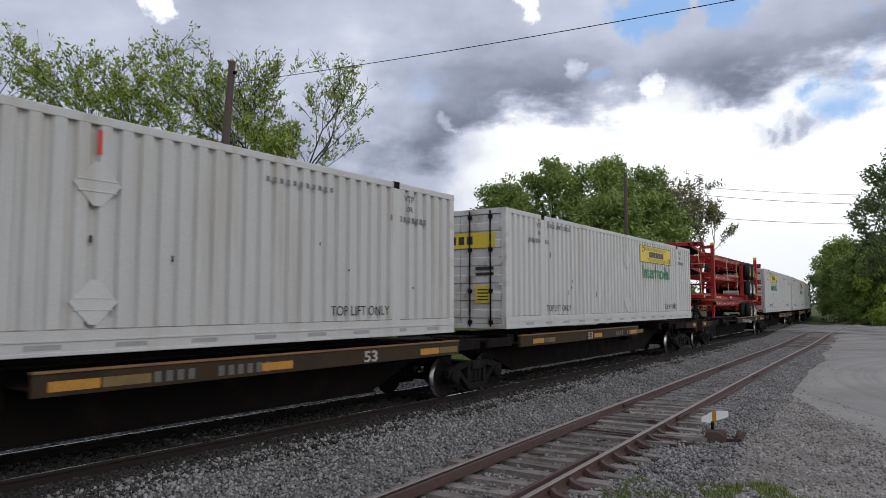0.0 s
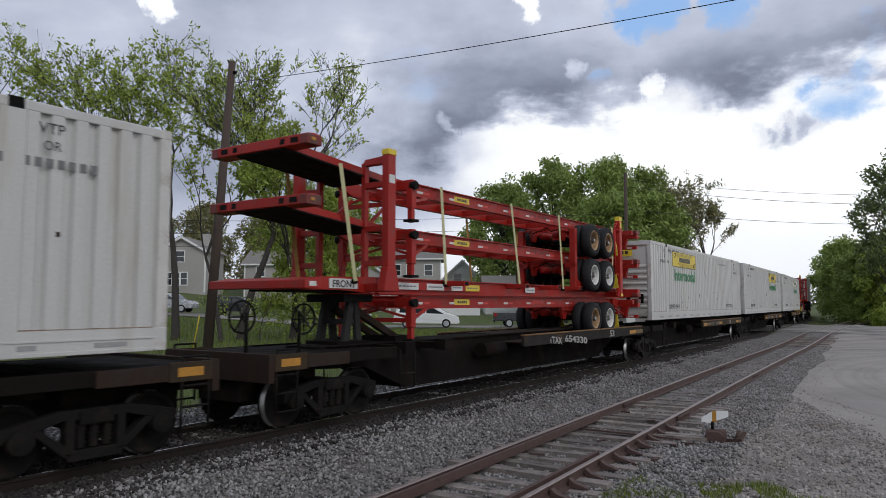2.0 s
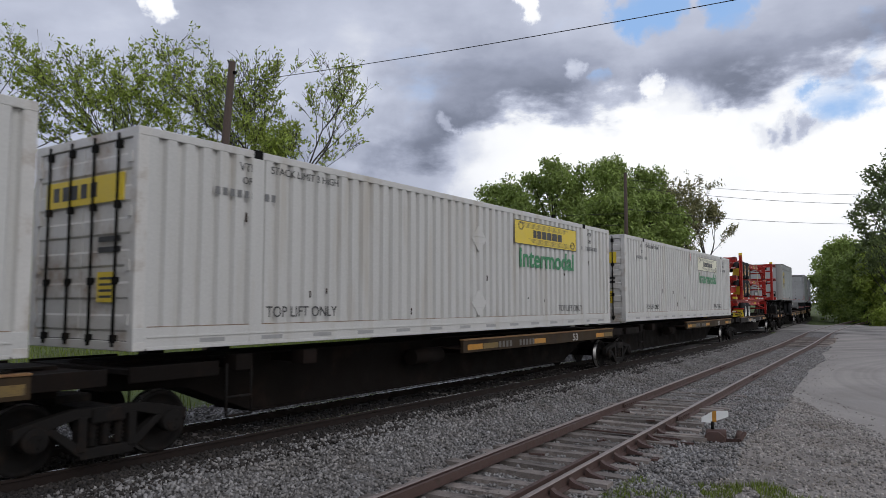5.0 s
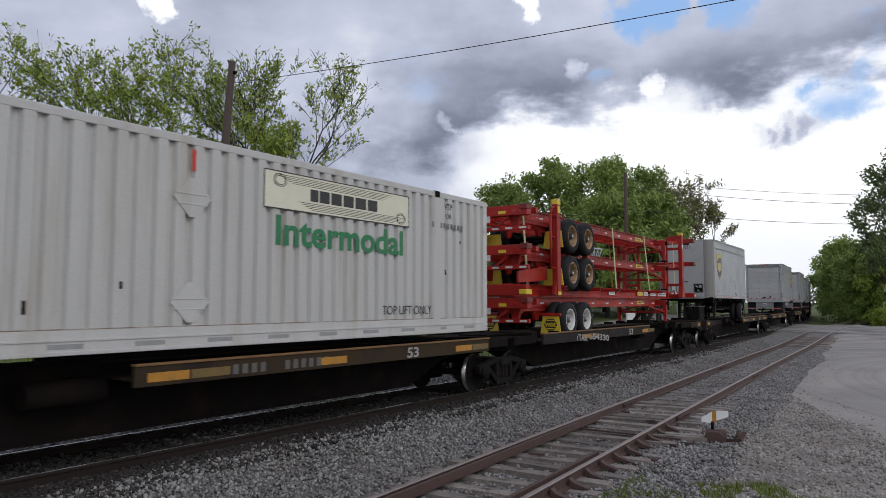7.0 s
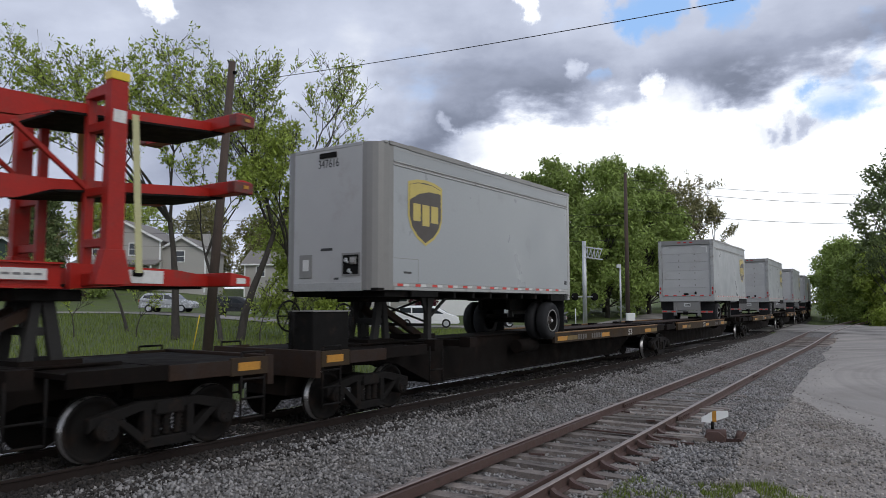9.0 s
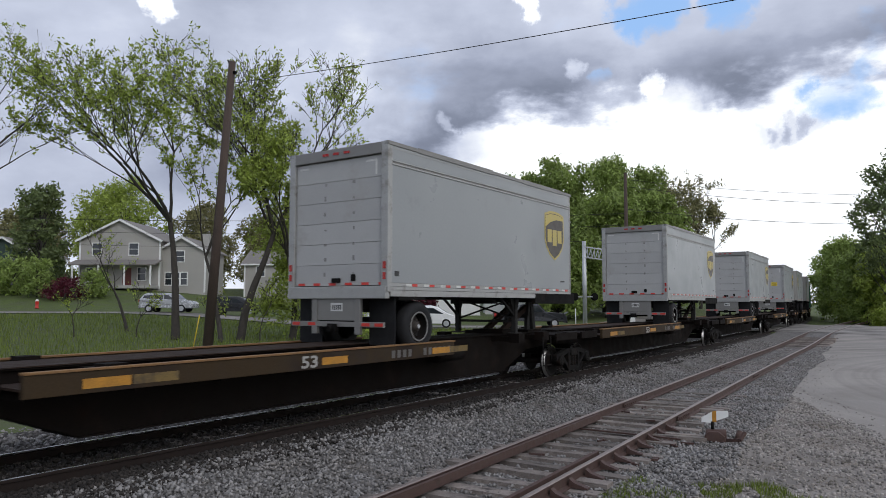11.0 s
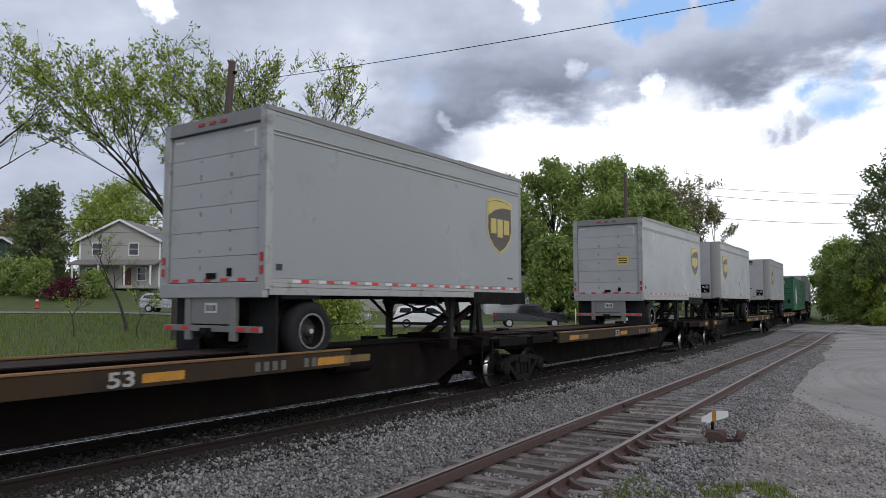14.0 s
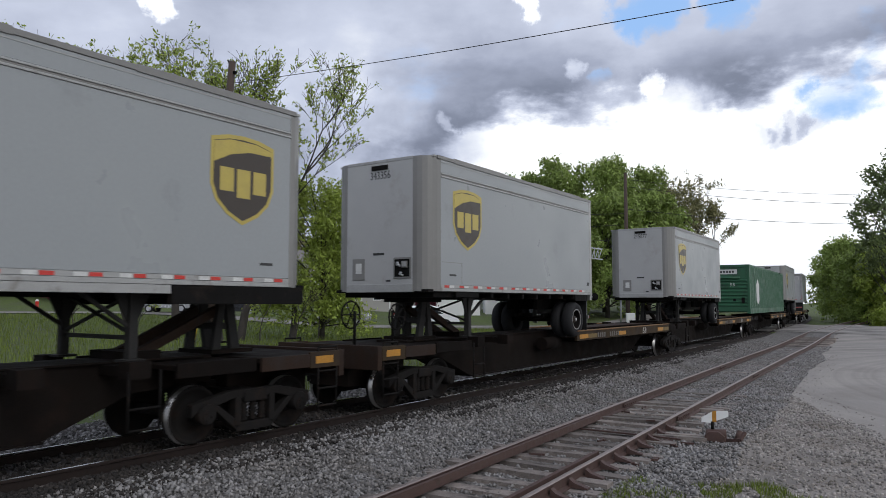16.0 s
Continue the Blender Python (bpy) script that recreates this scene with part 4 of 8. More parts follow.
def corrugated(L, x, z0, z1, pitch, depth, sgn):
    bm = bmesh.new()
    y, prof = -L / 2, []
    n = int(L / pitch)
    p = L / n
    for i in range(n):
        y0 = -L / 2 + i * p
        prof += [(y0, 0), (y0 + p * 0.5, 0), (y0 + p * 0.62, depth), (y0 + p * 0.88, depth)]
    prof.append((L / 2, 0))
    lo = [bm.verts.new((x - sgn * d, y, z0)) for y, d in prof]
    hi = [bm.verts.new((x - sgn * d, y, z1)) for y, d in prof]
    for i in range(len(prof) - 1):
        bm.faces.new((lo[i], lo[i + 1], hi[i + 1], hi[i]))
    return bm


def logo_panel(parent, y0, z0, w, h, material):
    """A yellow panel with a black border, fine speed lines and dark bars."""
    x = 1.300
    boxes("sign_panel", [(x, x + 0.004, y0, y0 + w, z0, z0 + h)], material, parent, "painted logo panel with dark bars")
    d = [(x + 0.004, x + 0.006, y0, y0 + w, z0 + h - 0.018, z0 + h), (x + 0.004, x + 0.006, y0, y0 + w, z0, z0 + 0.018),
         (x + 0.004, x + 0.006, y0, y0 + 0.018, z0, z0 + h), (x + 0.004, x + 0.006, y0 + w - 0.018, y0 + w, z0, z0 + h)]
    for i in range(5):
        d.append((x + 0.004, x + 0.006, y0 + w * (0.06 + 0.025 * i), y0 + w * (0.86 - 0.02 * i), z0 + h * (0.90 - 0.045 * i), z0 + h * (0.90 - 0.045 * i) + 0.008))
        d.append((x + 0.004, x + 0.006, y0 + w * (0.20 + 0.02 * i), y0 + w * (0.95 - 0.02 * i), z0 + h * (0.26 - 0.045 * i), z0 + h * (0.26 - 0.045 * i) + 0.008))
    boxes("sign_border", d, M["ink"], parent)
    k = y0 + w * 0.27
    d = []
    for wd in (0.07, 0.09, 0.10, 0.10, 0.11, 0.10):
        d.append((x + 0.005, x + 0.008, k, k + wd * w * 0.72, z0 + h * 0.33, z0 + h * 0.66))
        k += wd * w * 0.84
    boxes("sign_bars", d, M["ink"], parent, "black bars of the logo")
    bm = bmesh.new()
    for yy, zz in ((y0 + w * 0.09, z0 + h * 0.76), (y0 + w * 0.93, z0 + h * 0.24)):
        for r in (0.10, 0.075):
            pts = [(yy + 1.4 * r * math.cos(a * 0.5236), zz + r * math.sin(a * 0.5236)) for a in range(13)]
            for p, q in zip(pts, pts[1:]):
                beam(bm, (x + 0.006, p[0], p[1]), (x + 0.006, q[0], q[1]), 0.012, 0.004, (1, 0, 0))
    part("sign_scroll", bm, M["ink"], parent)


def build_container(label, front, logo, colour="white", panel="yellow"):
    """A 53-foot container: local y from -8.075 (front) to 8.075, z from its floor. front: doors or ribs."""
    c = thing("shipping_container", label, "container", "containers on the train")
    L, W, H = 16.15, 2.59, 2.896
    m = M["white"] if colour == "white" else M["green_box"]
    me_ = M["white_end"] if colour == "white" else M["green_box"]
    for s in (-1, 1):
        part("side_wall", corrugated(L - 0.3, s * 1.292, 0.29, H - 0.10, 0.279, 0.06, s), m, c)
        boxes("top_rail", [(min(s * 1.235, s * 1.297), max(s * 1.235, s * 1.297), -L / 2, L / 2, H - 0.115, H)], m, c, bevel=0.012)
        boxes("bottom_rail", [(min(s * 1.22, s * 1.298), max(s * 1.22, s * 1.298), -L / 2, L / 2, 0.02, 0.30)], m, c, bevel=0.012)
        boxes("lower_flange", [(min(s * 1.2, s * 1.303), max(s * 1.2, s * 1.303), -L / 2 + 0.2, L / 2 - 0.2, 0.0, 0.05)], m, c, bevel=0.008)
        boxes("rust_seam", [(min(s * 1.294, s * 1.2995), max(s * 1.294, s * 1.2995), -L / 2 + 0.2, L / 2 - 0.2, 0.298, 0.310)], M["seam"] if colour == "white" else m, c, "rusty seam above the bottom rail")
        boxes("rail_lip", [(min(s * 1.22, s * 1.312), max(s * 1.22, s * 1.312), -L / 2 + 0.2, L / 2 - 0.2, 0.165, 0.185)], m, c)
        for y in (-6.1, 6.1):
            boxes("lift_post", [(min(s * 1.23, s * 1.302), max(s * 1.23, s * 1.302), y - 0.12, y + 0.12, 0.02, H)], m, c, bevel=0.01)
            boxes("lift_casting", [(min(s * 1.12, s * 1.308), max(s * 1.12, s * 1.308), y - 0.09, y + 0.09, H - 0.12, H + 0.012)], M["steel"], c, "dark corner casting", bevel=0.01)
        d = []
        for i in range(14):
            y = -L / 2 + 1.0 + i * 1.09
            d.append((min(s * 1.296, s * 1.301), max(s * 1.296, s * 1.301), y, y + 0.42, 0.075, 0.135))
        boxes("reflective_strip", d, M["strip_grey"] if colour == "white" else M["green_box"], c, "dull grey reflective strip")
        for y in (-L / 2, L / 2):
            k = 1 if y < 0 else -1
            boxes("corner_post", [(min(s * 1.16, s * 1.295), max(s * 1.16, s * 1.295), min(y, y + k * 0.16), max(y, y + k * 0.16), 0.1, H - 0.1)], me_, c, bevel=0.012)
            boxes("corner_casting", [(min(s * 1.12, s * 1.30), max(s * 1.12, s * 1.30), min(y, y + k * 0.18), max(y, y + k * 0.18), z, z + 0.12) for z in (0.0, H - 0.12)], me_, c, bevel=0.012)
    boxes("roof", [(-1.24, 1.24, -L / 2 + 0.05, L / 2 - 0.05, H - 0.05, H - 0.02)], m, c)
    boxes("floor", [(-1.24, 1.24, -L / 2 + 0.05, L / 2 - 0.05, 0.08, 0.16)], M["sill"], c)
    boxes("rear_wall", [(-1.2, 1.2, L / 2 - 0.1, L / 2 - 0.05, 0.1, H - 0.1)], me_, c)
    y = -L / 2
    if front == "doors":
        boxes("door_header", [(-1.2, 1.2, y, y + 0.1, H - 0.13, H)], me_, c, bevel=0.01)
        boxes("door_sill", [(-1.2, 1.2, y, y + 0.1, 0.0, 0.12)], me_, c, bevel=0.01)
        for s in (-1, 1):
            x0, x1 = (-1.15, -0.01) if s < 0 else (0.01, 1.15)
            bm = bmesh.new()
            prof = [(y + 0.08, 0.13), (y + 0.03, 0.13)]
            for i in range(6):
                zz = 0.24 + i * 0.42
                prof += [(y + 0.03, zz), (y + 0.012, zz + 0.03), (y + 0.012, zz + 0.20), (y + 0.03, zz + 0.23)]
            prof += [(y + 0.03, H - 0.14), (y + 0.08, H - 0.14)]
            prism(bm, prof, x0, x1)
            d = part("door", bm, me_, c, "white steel door leaf")
            for x in (x0 + 0.28, x1 - 0.28):
                bm = bmesh.new()
                tube(bm, (x, y - 0.012, 0.05), (x, y - 0.012, H - 0.05), 0.02, n=8)
                for z in (0.15, 0.9, 1.9, 2.7):
                    quad_box(bm, x - 0.045, x + 0.045, y - 0.03, y + 0.03, z - 0.05, z + 0.05)
                part("locking_bar", bm, M["steel"], d, "dark locking bar")
            for z in (0.4, 1.1, 1.8, 2.5):
                boxes("hinge", [(s * 1.14 - 0.05, s * 1.14 + 0.05, y - 0.012, y + 0.04, z - 0.07, z + 0.07)], me_, d)
        boxes("end_sign", [(-0.95, 1.0, y - 0.004, y + 0.011, 1.95, 2.32)], M["yellow"], c, "yellow end sign with dark bars")
        boxes("end_sign_bars", [(-0.75 + i * 0.24, -0.59 + i * 0.24, y - 0.007, y - 0.004, 2.04, 2.24) for i in range(5)], M["ink"], c)
        boxes("warning_plate", [(0.45, 0.85, y - 0.004, y + 0.011, 0.62, 1.02)], M["yellow"], c, "yellow warning plate")
        boxes("plate_bars", [(0.5, 0.8, y - 0.007, y - 0.004, 0.68 + 0.08 * i, 0.71 + 0.08 * i) for i in range(4)], M["ink"], c)
        boxes("number_bars", [(0.45, 0.95, y - 0.006, y + 0.010, 1.28 + 0.14 * i, 1.35 + 0.14 * i) for i in range(2)], M["ink"], c)
    else:
        boxes("front_wall", [(-1.17, 1.17, y + 0.05, y + 0.09, 0.1, H - 0.1)], me_, c)
        bm = bmesh.new()
        for i in range(8):
            z = 0.42 + i * 0.21
            prism(bm, ((y + 0.05, z), (y + 0.005, z + 0.04), (y + 0.005, z + 0.09), (y + 0.05, z + 0.13)), -1.12, 1.12)
        part("rib", bm, me_, c, "rust-streaked horizontal ribs")
        boxes("front_header", [(-1.17, 1.17, y, y + 0.08, H - 0.16, H)], me_, c, bevel=0.01)
        boxes("end_sign", [(-0.45, 0.6, y + 0.040, y + 0.049, 2.34, 2.62)], M["yellow"] if colour == "white" else M["white_ink"], c, "small end sign with dark bars")
        boxes("end_sign_bars", [(-0.35 + i * 0.17, -0.24 + i * 0.17, y + 0.036, y + 0.040, 2.42, 2.54) for i in range(5)], M["ink"], c)
        boxes("gear_box", [(0.82, 1.0, y - 0.02, y + 0.05, 0.62, 0.95), (0.35, 0.5, y + 0.02, y + 0.05, 0.72, 0.9)], M["steel"], c, bevel=0.01)
        bm = bmesh.new()
        tube(bm, (-0.5, y + 0.0, 2.12), (0.75, y + 0.0, 2.12), 0.07, n=12)
        part("air_duct", bm, me_, c)
    x = 1.296
    if colour == "white":
        for yy in (-5.9, 4.35):
            words("TOP LIFT ONLY", 0.17, SIDE, (x, yy, 0.40), M["ink"], c, "stencil", width=1.55)
        for yy in (-6.45, 6.35):
            words("VTP", 0.13, SIDE, (x, yy, H - 0.34), M["ink"], c, "stencil", width=0.3)
            words("OR", 0.11, SIDE, (x, yy + 0.06, H - 0.53), M["ink"], c, "stencil", width=0.2)
            boxes("pin_bar", [(x, x + 0.003, yy - 0.42 + i * 0.13, yy - 0.34 + i * 0.13, H - 0.74, H - 0.63) for i in range(9)], M["faint_ink"], c, "row of stencilled marks")
        words("STACK LIMIT 3 HIGH", 0.12, SIDE, (x, -5.85, H - 0.30), M["ink"], c, "stencil", width=1.5)
        boxes("number_bars", [(x, x + 0.003, 2.9 + i * 0.14, 2.965 + i * 0.14, H - 0.425, H - 0.345) for i in range(11)], M["faint_ink"], c, "row of stencilled marks")
        for zz in (0.62, 2.05):
            bm = bmesh.new()
            pts = ((-0.36, 0), (-0.06, -0.32), (0.06, -0.32), (0.36, 0), (0.06, 0.32), (-0.06, 0.32))
            prism(bm, [(0.25 + p * 0.85, zz + q * 0.85) for p, q in pts], x - 0.002, x + 0.010)
            quad_box(bm, x + 0.010, x + 0.016, -0.02, 0.52, zz + 0.04, zz + 0.06)
            quad_box(bm, x + 0.010, x + 0.016, -0.0, 0.50, zz - 0.10, zz - 0.08)
            part("placard_holder", bm, m, c, "white diamond placard holder", bevel=0.004)
        if "plain" in label or "faded" in label:
            boxes("red_mark", [(x, x + 0.003, 0.23, 0.29, 2.42, 2.72)], M["red_ink"], c, "short red stripe")
        rng = random.Random(label)
        d = []
        for i in range(9):
            yy, zz = rng.uniform(-7.5, 7.5), rng.uniform(0.35, 2.0)
            d.append((x - 0.004, x + 0.001, yy, yy + rng.uniform(0.02, 0.05), zz, zz + rng.uniform(0.03, 0.16)))
        boxes("rust_scar", d, M["rust"], c, "small rusty scrapes")
    if logo is not None:
        logo_panel(c, logo, H - 0.83, 3.63, 0.60, M[panel])
        words("Intermodal", 0.46, SIDE, (1.298, logo + 0.22, H - 1.37), M["green_ink"], c, "green_word", width=3.2, bold=0.016)
    if colour != "white":
        bm = bmesh.new()
        prism(bm, ((-5.6, 0.75), (-5.0, 0.55), (-4.45, 0.8), (-4.45, 1.75), (-5.0, 2.1), (-5.6, 1.75)), 1.294, 1.300)
        part("emblem", bm, M["white_ink"], c, "pale leaf-shaped emblem")
        words("53", 0.2, FRONT, (0.2, y + 0.0, 1.62), M["white_ink"], c, "load_number")
    return c


def wheel(parent, at, side, rim, name="wheel", r=0.50):
    w = new(name)
    w.parent = parent
    w.location = at
    s = side
    bm = bmesh.new()
    lathe(bm, [(s * 0.0, 0.30), (s * 0.0, r - 0.05), (s * 0.03, r - 0.01), (s * 0.10, r), (s * 0.20, r - 0.008), (s * 0.26, r - 0.05), (s * 0.275, r - 0.14), (s * 0.255, 0.30)], 28, caps=False)
    part("tyre", bm, M["tyre"], w)
    bm = bmesh.new()
    lathe(bm, [(s * 0.02, 0.295), (s * 0.255, 0.305), (s * 0.262, 0.295), (s * 0.255, 0.278), (s * 0.20, 0.268), (s * 0.13, 0.262), (s * 0.09, 0.25), (s * 0.075, 0.235)], 28, caps=False)
    part("rim", bm, rim, w)
    bm = bmesh.new()
    lathe(bm, [(s * 0.072, 0.25), (s * 0.085, 0.22), (s * 0.12, 0.17), (s * 0.12, 0.115), (s * 0.19, 0.095), (s * 0.235, 0.075), (s * 0.245, 0.03)], 24)
    for i in range(10):
        a = 0.6283 * i
        tube(bm, (s * 0.115, 0.143 * math.cos(a), 0.143 * math.sin(a)), (s * 0.15, 0.143 * math.cos(a), 0.143 * math.sin(a)), 0.016, n=6)
    part("hub", bm, M["hub"] if rim != M["rim_white"] else M["hub_grey"], w, "grimy wheel hub with a ring of nuts")
    for i in range(5):
        a = 1.2566 * i + 0.3
        bm = bmesh.new()
        tube(bm, (s * 0.075, 0.205 * math.cos(a), 0.205 * math.sin(a)), (s * 0.108, 0.205 * math.cos(a), 0.205 * math.sin(a)), 0.034, n=8)
        part("hand_hole", bm, M["ink"], w)
    bm = bmesh.new()
    tube(bm, (s * 0.244, 0, 0), (s * 0.262, 0, 0), 0.045, 0.036, n=10)
    part("hub_cap", bm, M["galv"], w, "pale metal hub cap")
    # inner tyre of the pair
    bm = bmesh.new()
    lathe(bm, [(-s * 0.34, 0.28), (-s * 0.34, r - 0.06), (-s * 0.26, r), (-s * 0.12, r), (-s * 0.06, r - 0.06), (-s * 0.06, 0.28)], 24, caps=False)
    part("inner_tyre", bm, M["tyre"], w)
    return w


def shield(parent, y0, z0, w, h, x=1.302):
    """A brown and gold shield with plain gold bars."""
    def outline(k, lift=0.0):
        c, pts = y0 + w / 2, []
        for u, v in ((-0.5, 0.93), (-0.25, 0.985), (0, 1.0), (0.25, 0.985), (0.5, 0.93), (0.5, 0.42), (0.42, 0.25), (0.25, 0.11), (0, 0.0), (-0.25, 0.11), (-0.42, 0.25), (-0.5, 0.42)):
            pts.append((c + u * w * k, z0 + h / 2 + (v - 0.5) * h * k))
        return pts
    bm = bmesh.new()
    prism(bm, outline(1.0), x, x + 0.003)
    part("shield_border", bm, M["gold"], parent, "gold shield border")
    bm = bmesh.new()
    prism(bm, outline(0.91), x + 0.003, x + 0.006)
    part("shield_field", bm, M["brown_ink"], parent, "dark brown shield field")
    bm = bmesh.new()
    c = y0 + w / 2
    top = [(c - 0.455 * w, z0 + h * 0.885), (c - 0.2 * w, z0 + h * 0.935), (c + 0.2 * w, z0 + h * 0.935), (c + 0.455 * w, z0 + h * 0.885), (c + 0.455 * w, z0 + h * 0.83), (c + 0.1 * w, z0 + h * 0.83), (c - 0.2 * w, z0 + h * 0.77), (c - 0.455 * w, z0 + h * 0.66)]
    prism(bm, top, x + 0.006, x + 0.008)
    part("shield_crest", bm, M["gold"], parent, "gold crest on the shield")
    q = x + 0.006
    # plain gold bars
    d = [(q, q + 0.003, c - 0.36 * w, c - 0.15 * w, z0 + h * 0.36, z0 + h * 0.62), (q, q + 0.003, c - 0.10 * w, c + 0.11 * w, z0 + h * 0.30, z0 + h * 0.62),
         (q, q + 0.003, c + 0.16 * w, c + 0.37 * w, z0 + h * 0.36, z0 + h * 0.62)]
    boxes("shield_bars", d, M["gold"], parent, "plain gold bars on the shield")


def build_pup(label, nose_front, number="", sticker=False):
    """A short box trailer. Local y from -4.15 (towards the train's front) to 4.15, z from the tyres' foot (the wheel deck)."""
    t = thing("box_trailer", label, "trailer", "box trailers on the train")
    L, z0, z1 = 8.3 if nose_front else 8.45, 1.18, 4.02
    k = 1 if nose_front else -1     # +1: the nose is at -y

    def Y(y):
        return k * y

    def sp(a, b):
        return min(Y(a), Y(b)), max(Y(a), Y(b))

    N, R = -L / 2, L / 2            # nose, rear before turning
    for s in (-1, 1):
        x0, x1 = min(s * 1.27, s * 1.298), max(s * 1.27, s * 1.298)
        bm = bmesh.new()
        quad_box(bm, x0, x1, *sp(N + 0.42, R - 0.12), z0 + 0.16, z1 - 0.462)
        part("side_panel", bm, M["grey"], t, "smooth pale grey side panel")
        boxes("upper_band", [(min(s * 1.26, s * 1.300), max(s * 1.26, s * 1.300), *sp(N + 0.42, R - 0.12), z1 - 0.36, z1 - 0.09)], M["grey"], t, bevel=0.004)
        for zz in (0.46, 0.395):
            boxes("upper_moulding", [(min(s * 1.27, s * 1.314), max(s * 1.27, s * 1.314), *sp(N + 0.42, R - 0.12), z1 - zz, z1 - zz + 0.032)], M["alu"], t, bevel=0.008)
        # darker strip puts the shade between the two mouldings into colour
        boxes("moulding_groove", [(min(s * 1.27, s * 1.297), max(s * 1.27, s * 1.297), *sp(N + 0.42, R - 0.12), z1 - 0.428, z1 - 0.395)], M["nose"], t)
        boxes("roof_flashing", [(min(s * 1.27, s * 1.306), max(s * 1.27, s * 1.306), *sp(N + 0.42, R - 0.12), z1 - 0.15, z1 - 0.135)], M["alu"], t)
        if not nose_front:
            boxes("rail_plate", [(min(s * 1.24, s * 1.303), max(s * 1.24, s * 1.303), *sp(N + 2.5, R - 0.1), z0 - 0.10, z0 + 0.018)], M["alu"], t, "riveted pale metal rail plate", bevel=0.006)
            boxes("coupler_plate", [(min(s * 1.18, s * 1.296), max(s * 1.18, s * 1.296), *sp(N + 0.1, N + 2.48), z0 - 0.24, z0 + 0.018)], M["steel"], t, "black coupler plate", bevel=0.01)
        boxes("roof_rail", [(min(s * 1.2, s * 1.315), max(s * 1.2, s * 1.315), *sp(N + 0.3, R), z1 - 0.09, z1 - 0.01)], M["nose"], t, "weathered dark roof rail", bevel=0.01)
        boxes("bottom_rail", [(min(s * 1.25, s * 1.308), max(s * 1.25, s * 1.308), *sp(N + 0.42, R - 0.1), z0 + 0.02, z0 + 0.085)], M["alu"], t, bevel=0.006)
        boxes("conspicuity_backing", [(min(s * 1.27, s * 1.303), max(s * 1.27, s * 1.303), *sp(N + 0.42, R - 0.12), z0 + 0.09, z0 + 0.155)], M["alu"], t)
        n = 13
        red, wht = [], []
        for i in range(n):
            y = N + 0.55 + i * (L - 0.9) / n
            red.append((min(s * 1.303, s * 1.306), max(s * 1.303, s * 1.306), *sp(y, y + 0.17), z0 + 0.095, z0 + 0.145))
            wht.append((min(s * 1.303, s * 1.306), max(s * 1.303, s * 1.306), *sp(y + 0.19, y + 0.36), z0 + 0.095, z0 + 0.145))
        boxes("red_reflectors", red, M["red_ink"], t)
        boxes("white_reflectors", wht, M["white_ink"], t)
    boxes("roof", [(-1.28, 1.28, *sp(N + 0.2, R), z1 - 0.06, z1 - 0.02)], M["alu"], t)
    boxes("floor", [(-1.25, 1.25, *sp(N + 0.05, R - 0.02), z0 + 0.0, z0 + 0.06)], M["steel"], t)
    # rounded nose
    for s in (-1, 1):
        bm = bmesh.new()
        pts = []
        for i in range(7):
            a = i * math.pi / 12
            pts.append((s * (0.88 + 0.42 * math.sin(a)), Y(N + 0.42 - 0.42 * math.cos(a))))
        inner = [(s * (0.88 + 0.38 * math.sin(a * math.pi / 12)), Y(N + 0.42 - 0.38 * math.cos(a * math.pi / 12))) for a in range(6, -1, -1)]
        prism(bm, pts + inner, z0 + 0.02, z1 - 0.04, "z")
        part("nose_corner", bm, M["nose"], t, "rounded metal corner post")
    boxes("nose_panel", [(-0.89, 0.89, *sp(N, N + 0.04), z0 + 0.15, z1 - 0.10)], M["door"], t, "pale grey front panel")
    boxes("nose_rail", [(-0.89, 0.89, *sp(N - 0.006, N + 0.05), z1 - 0.10, z1 - 0.03), (-0.89, 0.89, *sp(N - 0.008, N + 0.05), z0 + 0.0, z0 + 0.17)], M["alu"], t, bevel=0.01)
    if nose_front:
        boxes("vent", [(-0.20, 0.24, N - 0.02, N, z1 - 0.25, z1 - 0.15)] , M["steel"], t)
        boxes("connection_box", [(0.40, 0.86, N - 0.012, N, z0 + 0.28, z0 + 0.72), (-0.72, -0.38, N - 0.012, N, z0 + 0.26, z0 + 0.72)], M["nose"], t, "metal connection boxes", bevel=0.006)
        boxes("connection_recess", [(0.44, 0.82, N - 0.016, N - 0.012, z0 + 0.32, z0 + 0.68)], M["steel"], t)
        boxes("document_box", [(-0.62, -0.46, N - 0.016, N - 0.012, z0 + 0.40, z0 + 0.62)], M["white_ink"], t)
        for xx, zz, r in ((0.52, 0.60, 0.035), (0.60, 0.40, 0.03)):
            bm = bmesh.new()
            tube(bm, (xx, N - 0.016, z0 + zz), (xx + 0.02, N - 0.07, z0 + zz - 0.03), r, n=10)
            tube(bm, (xx + 0.02, N - 0.06, z0 + zz - 0.03), (xx + 0.09, N - 0.06, z0 + zz - 0.06), r * 0.7, n=8)
            part("air_coupling", bm, M["galv"], t, "metal air coupling")
        boxes("light_socket", [(0.64, 0.78, N - 0.06, N - 0.016, z0 + 0.50, z0 + 0.64)], M["nose"], t, bevel=0.012)
        boxes("socket_cover", [(0.655, 0.765, N - 0.068, N - 0.06, z0 + 0.53, z0 + 0.62)], M["alu"], t, bevel=0.004)
        if number:
            words(number, 0.17, FRONT, (-0.25, N - 0.003, z1 - 0.44), M["ink"], t, "fleet_number", width=0.54)
        boxes("marks", [(-0.15, 0.15, N - 0.004, N, z0 + 0.78, z0 + 0.83), (0.2, 0.32, N - 0.004, N, z0 + 0.22, z0 + 0.26)], M["ink"], t)
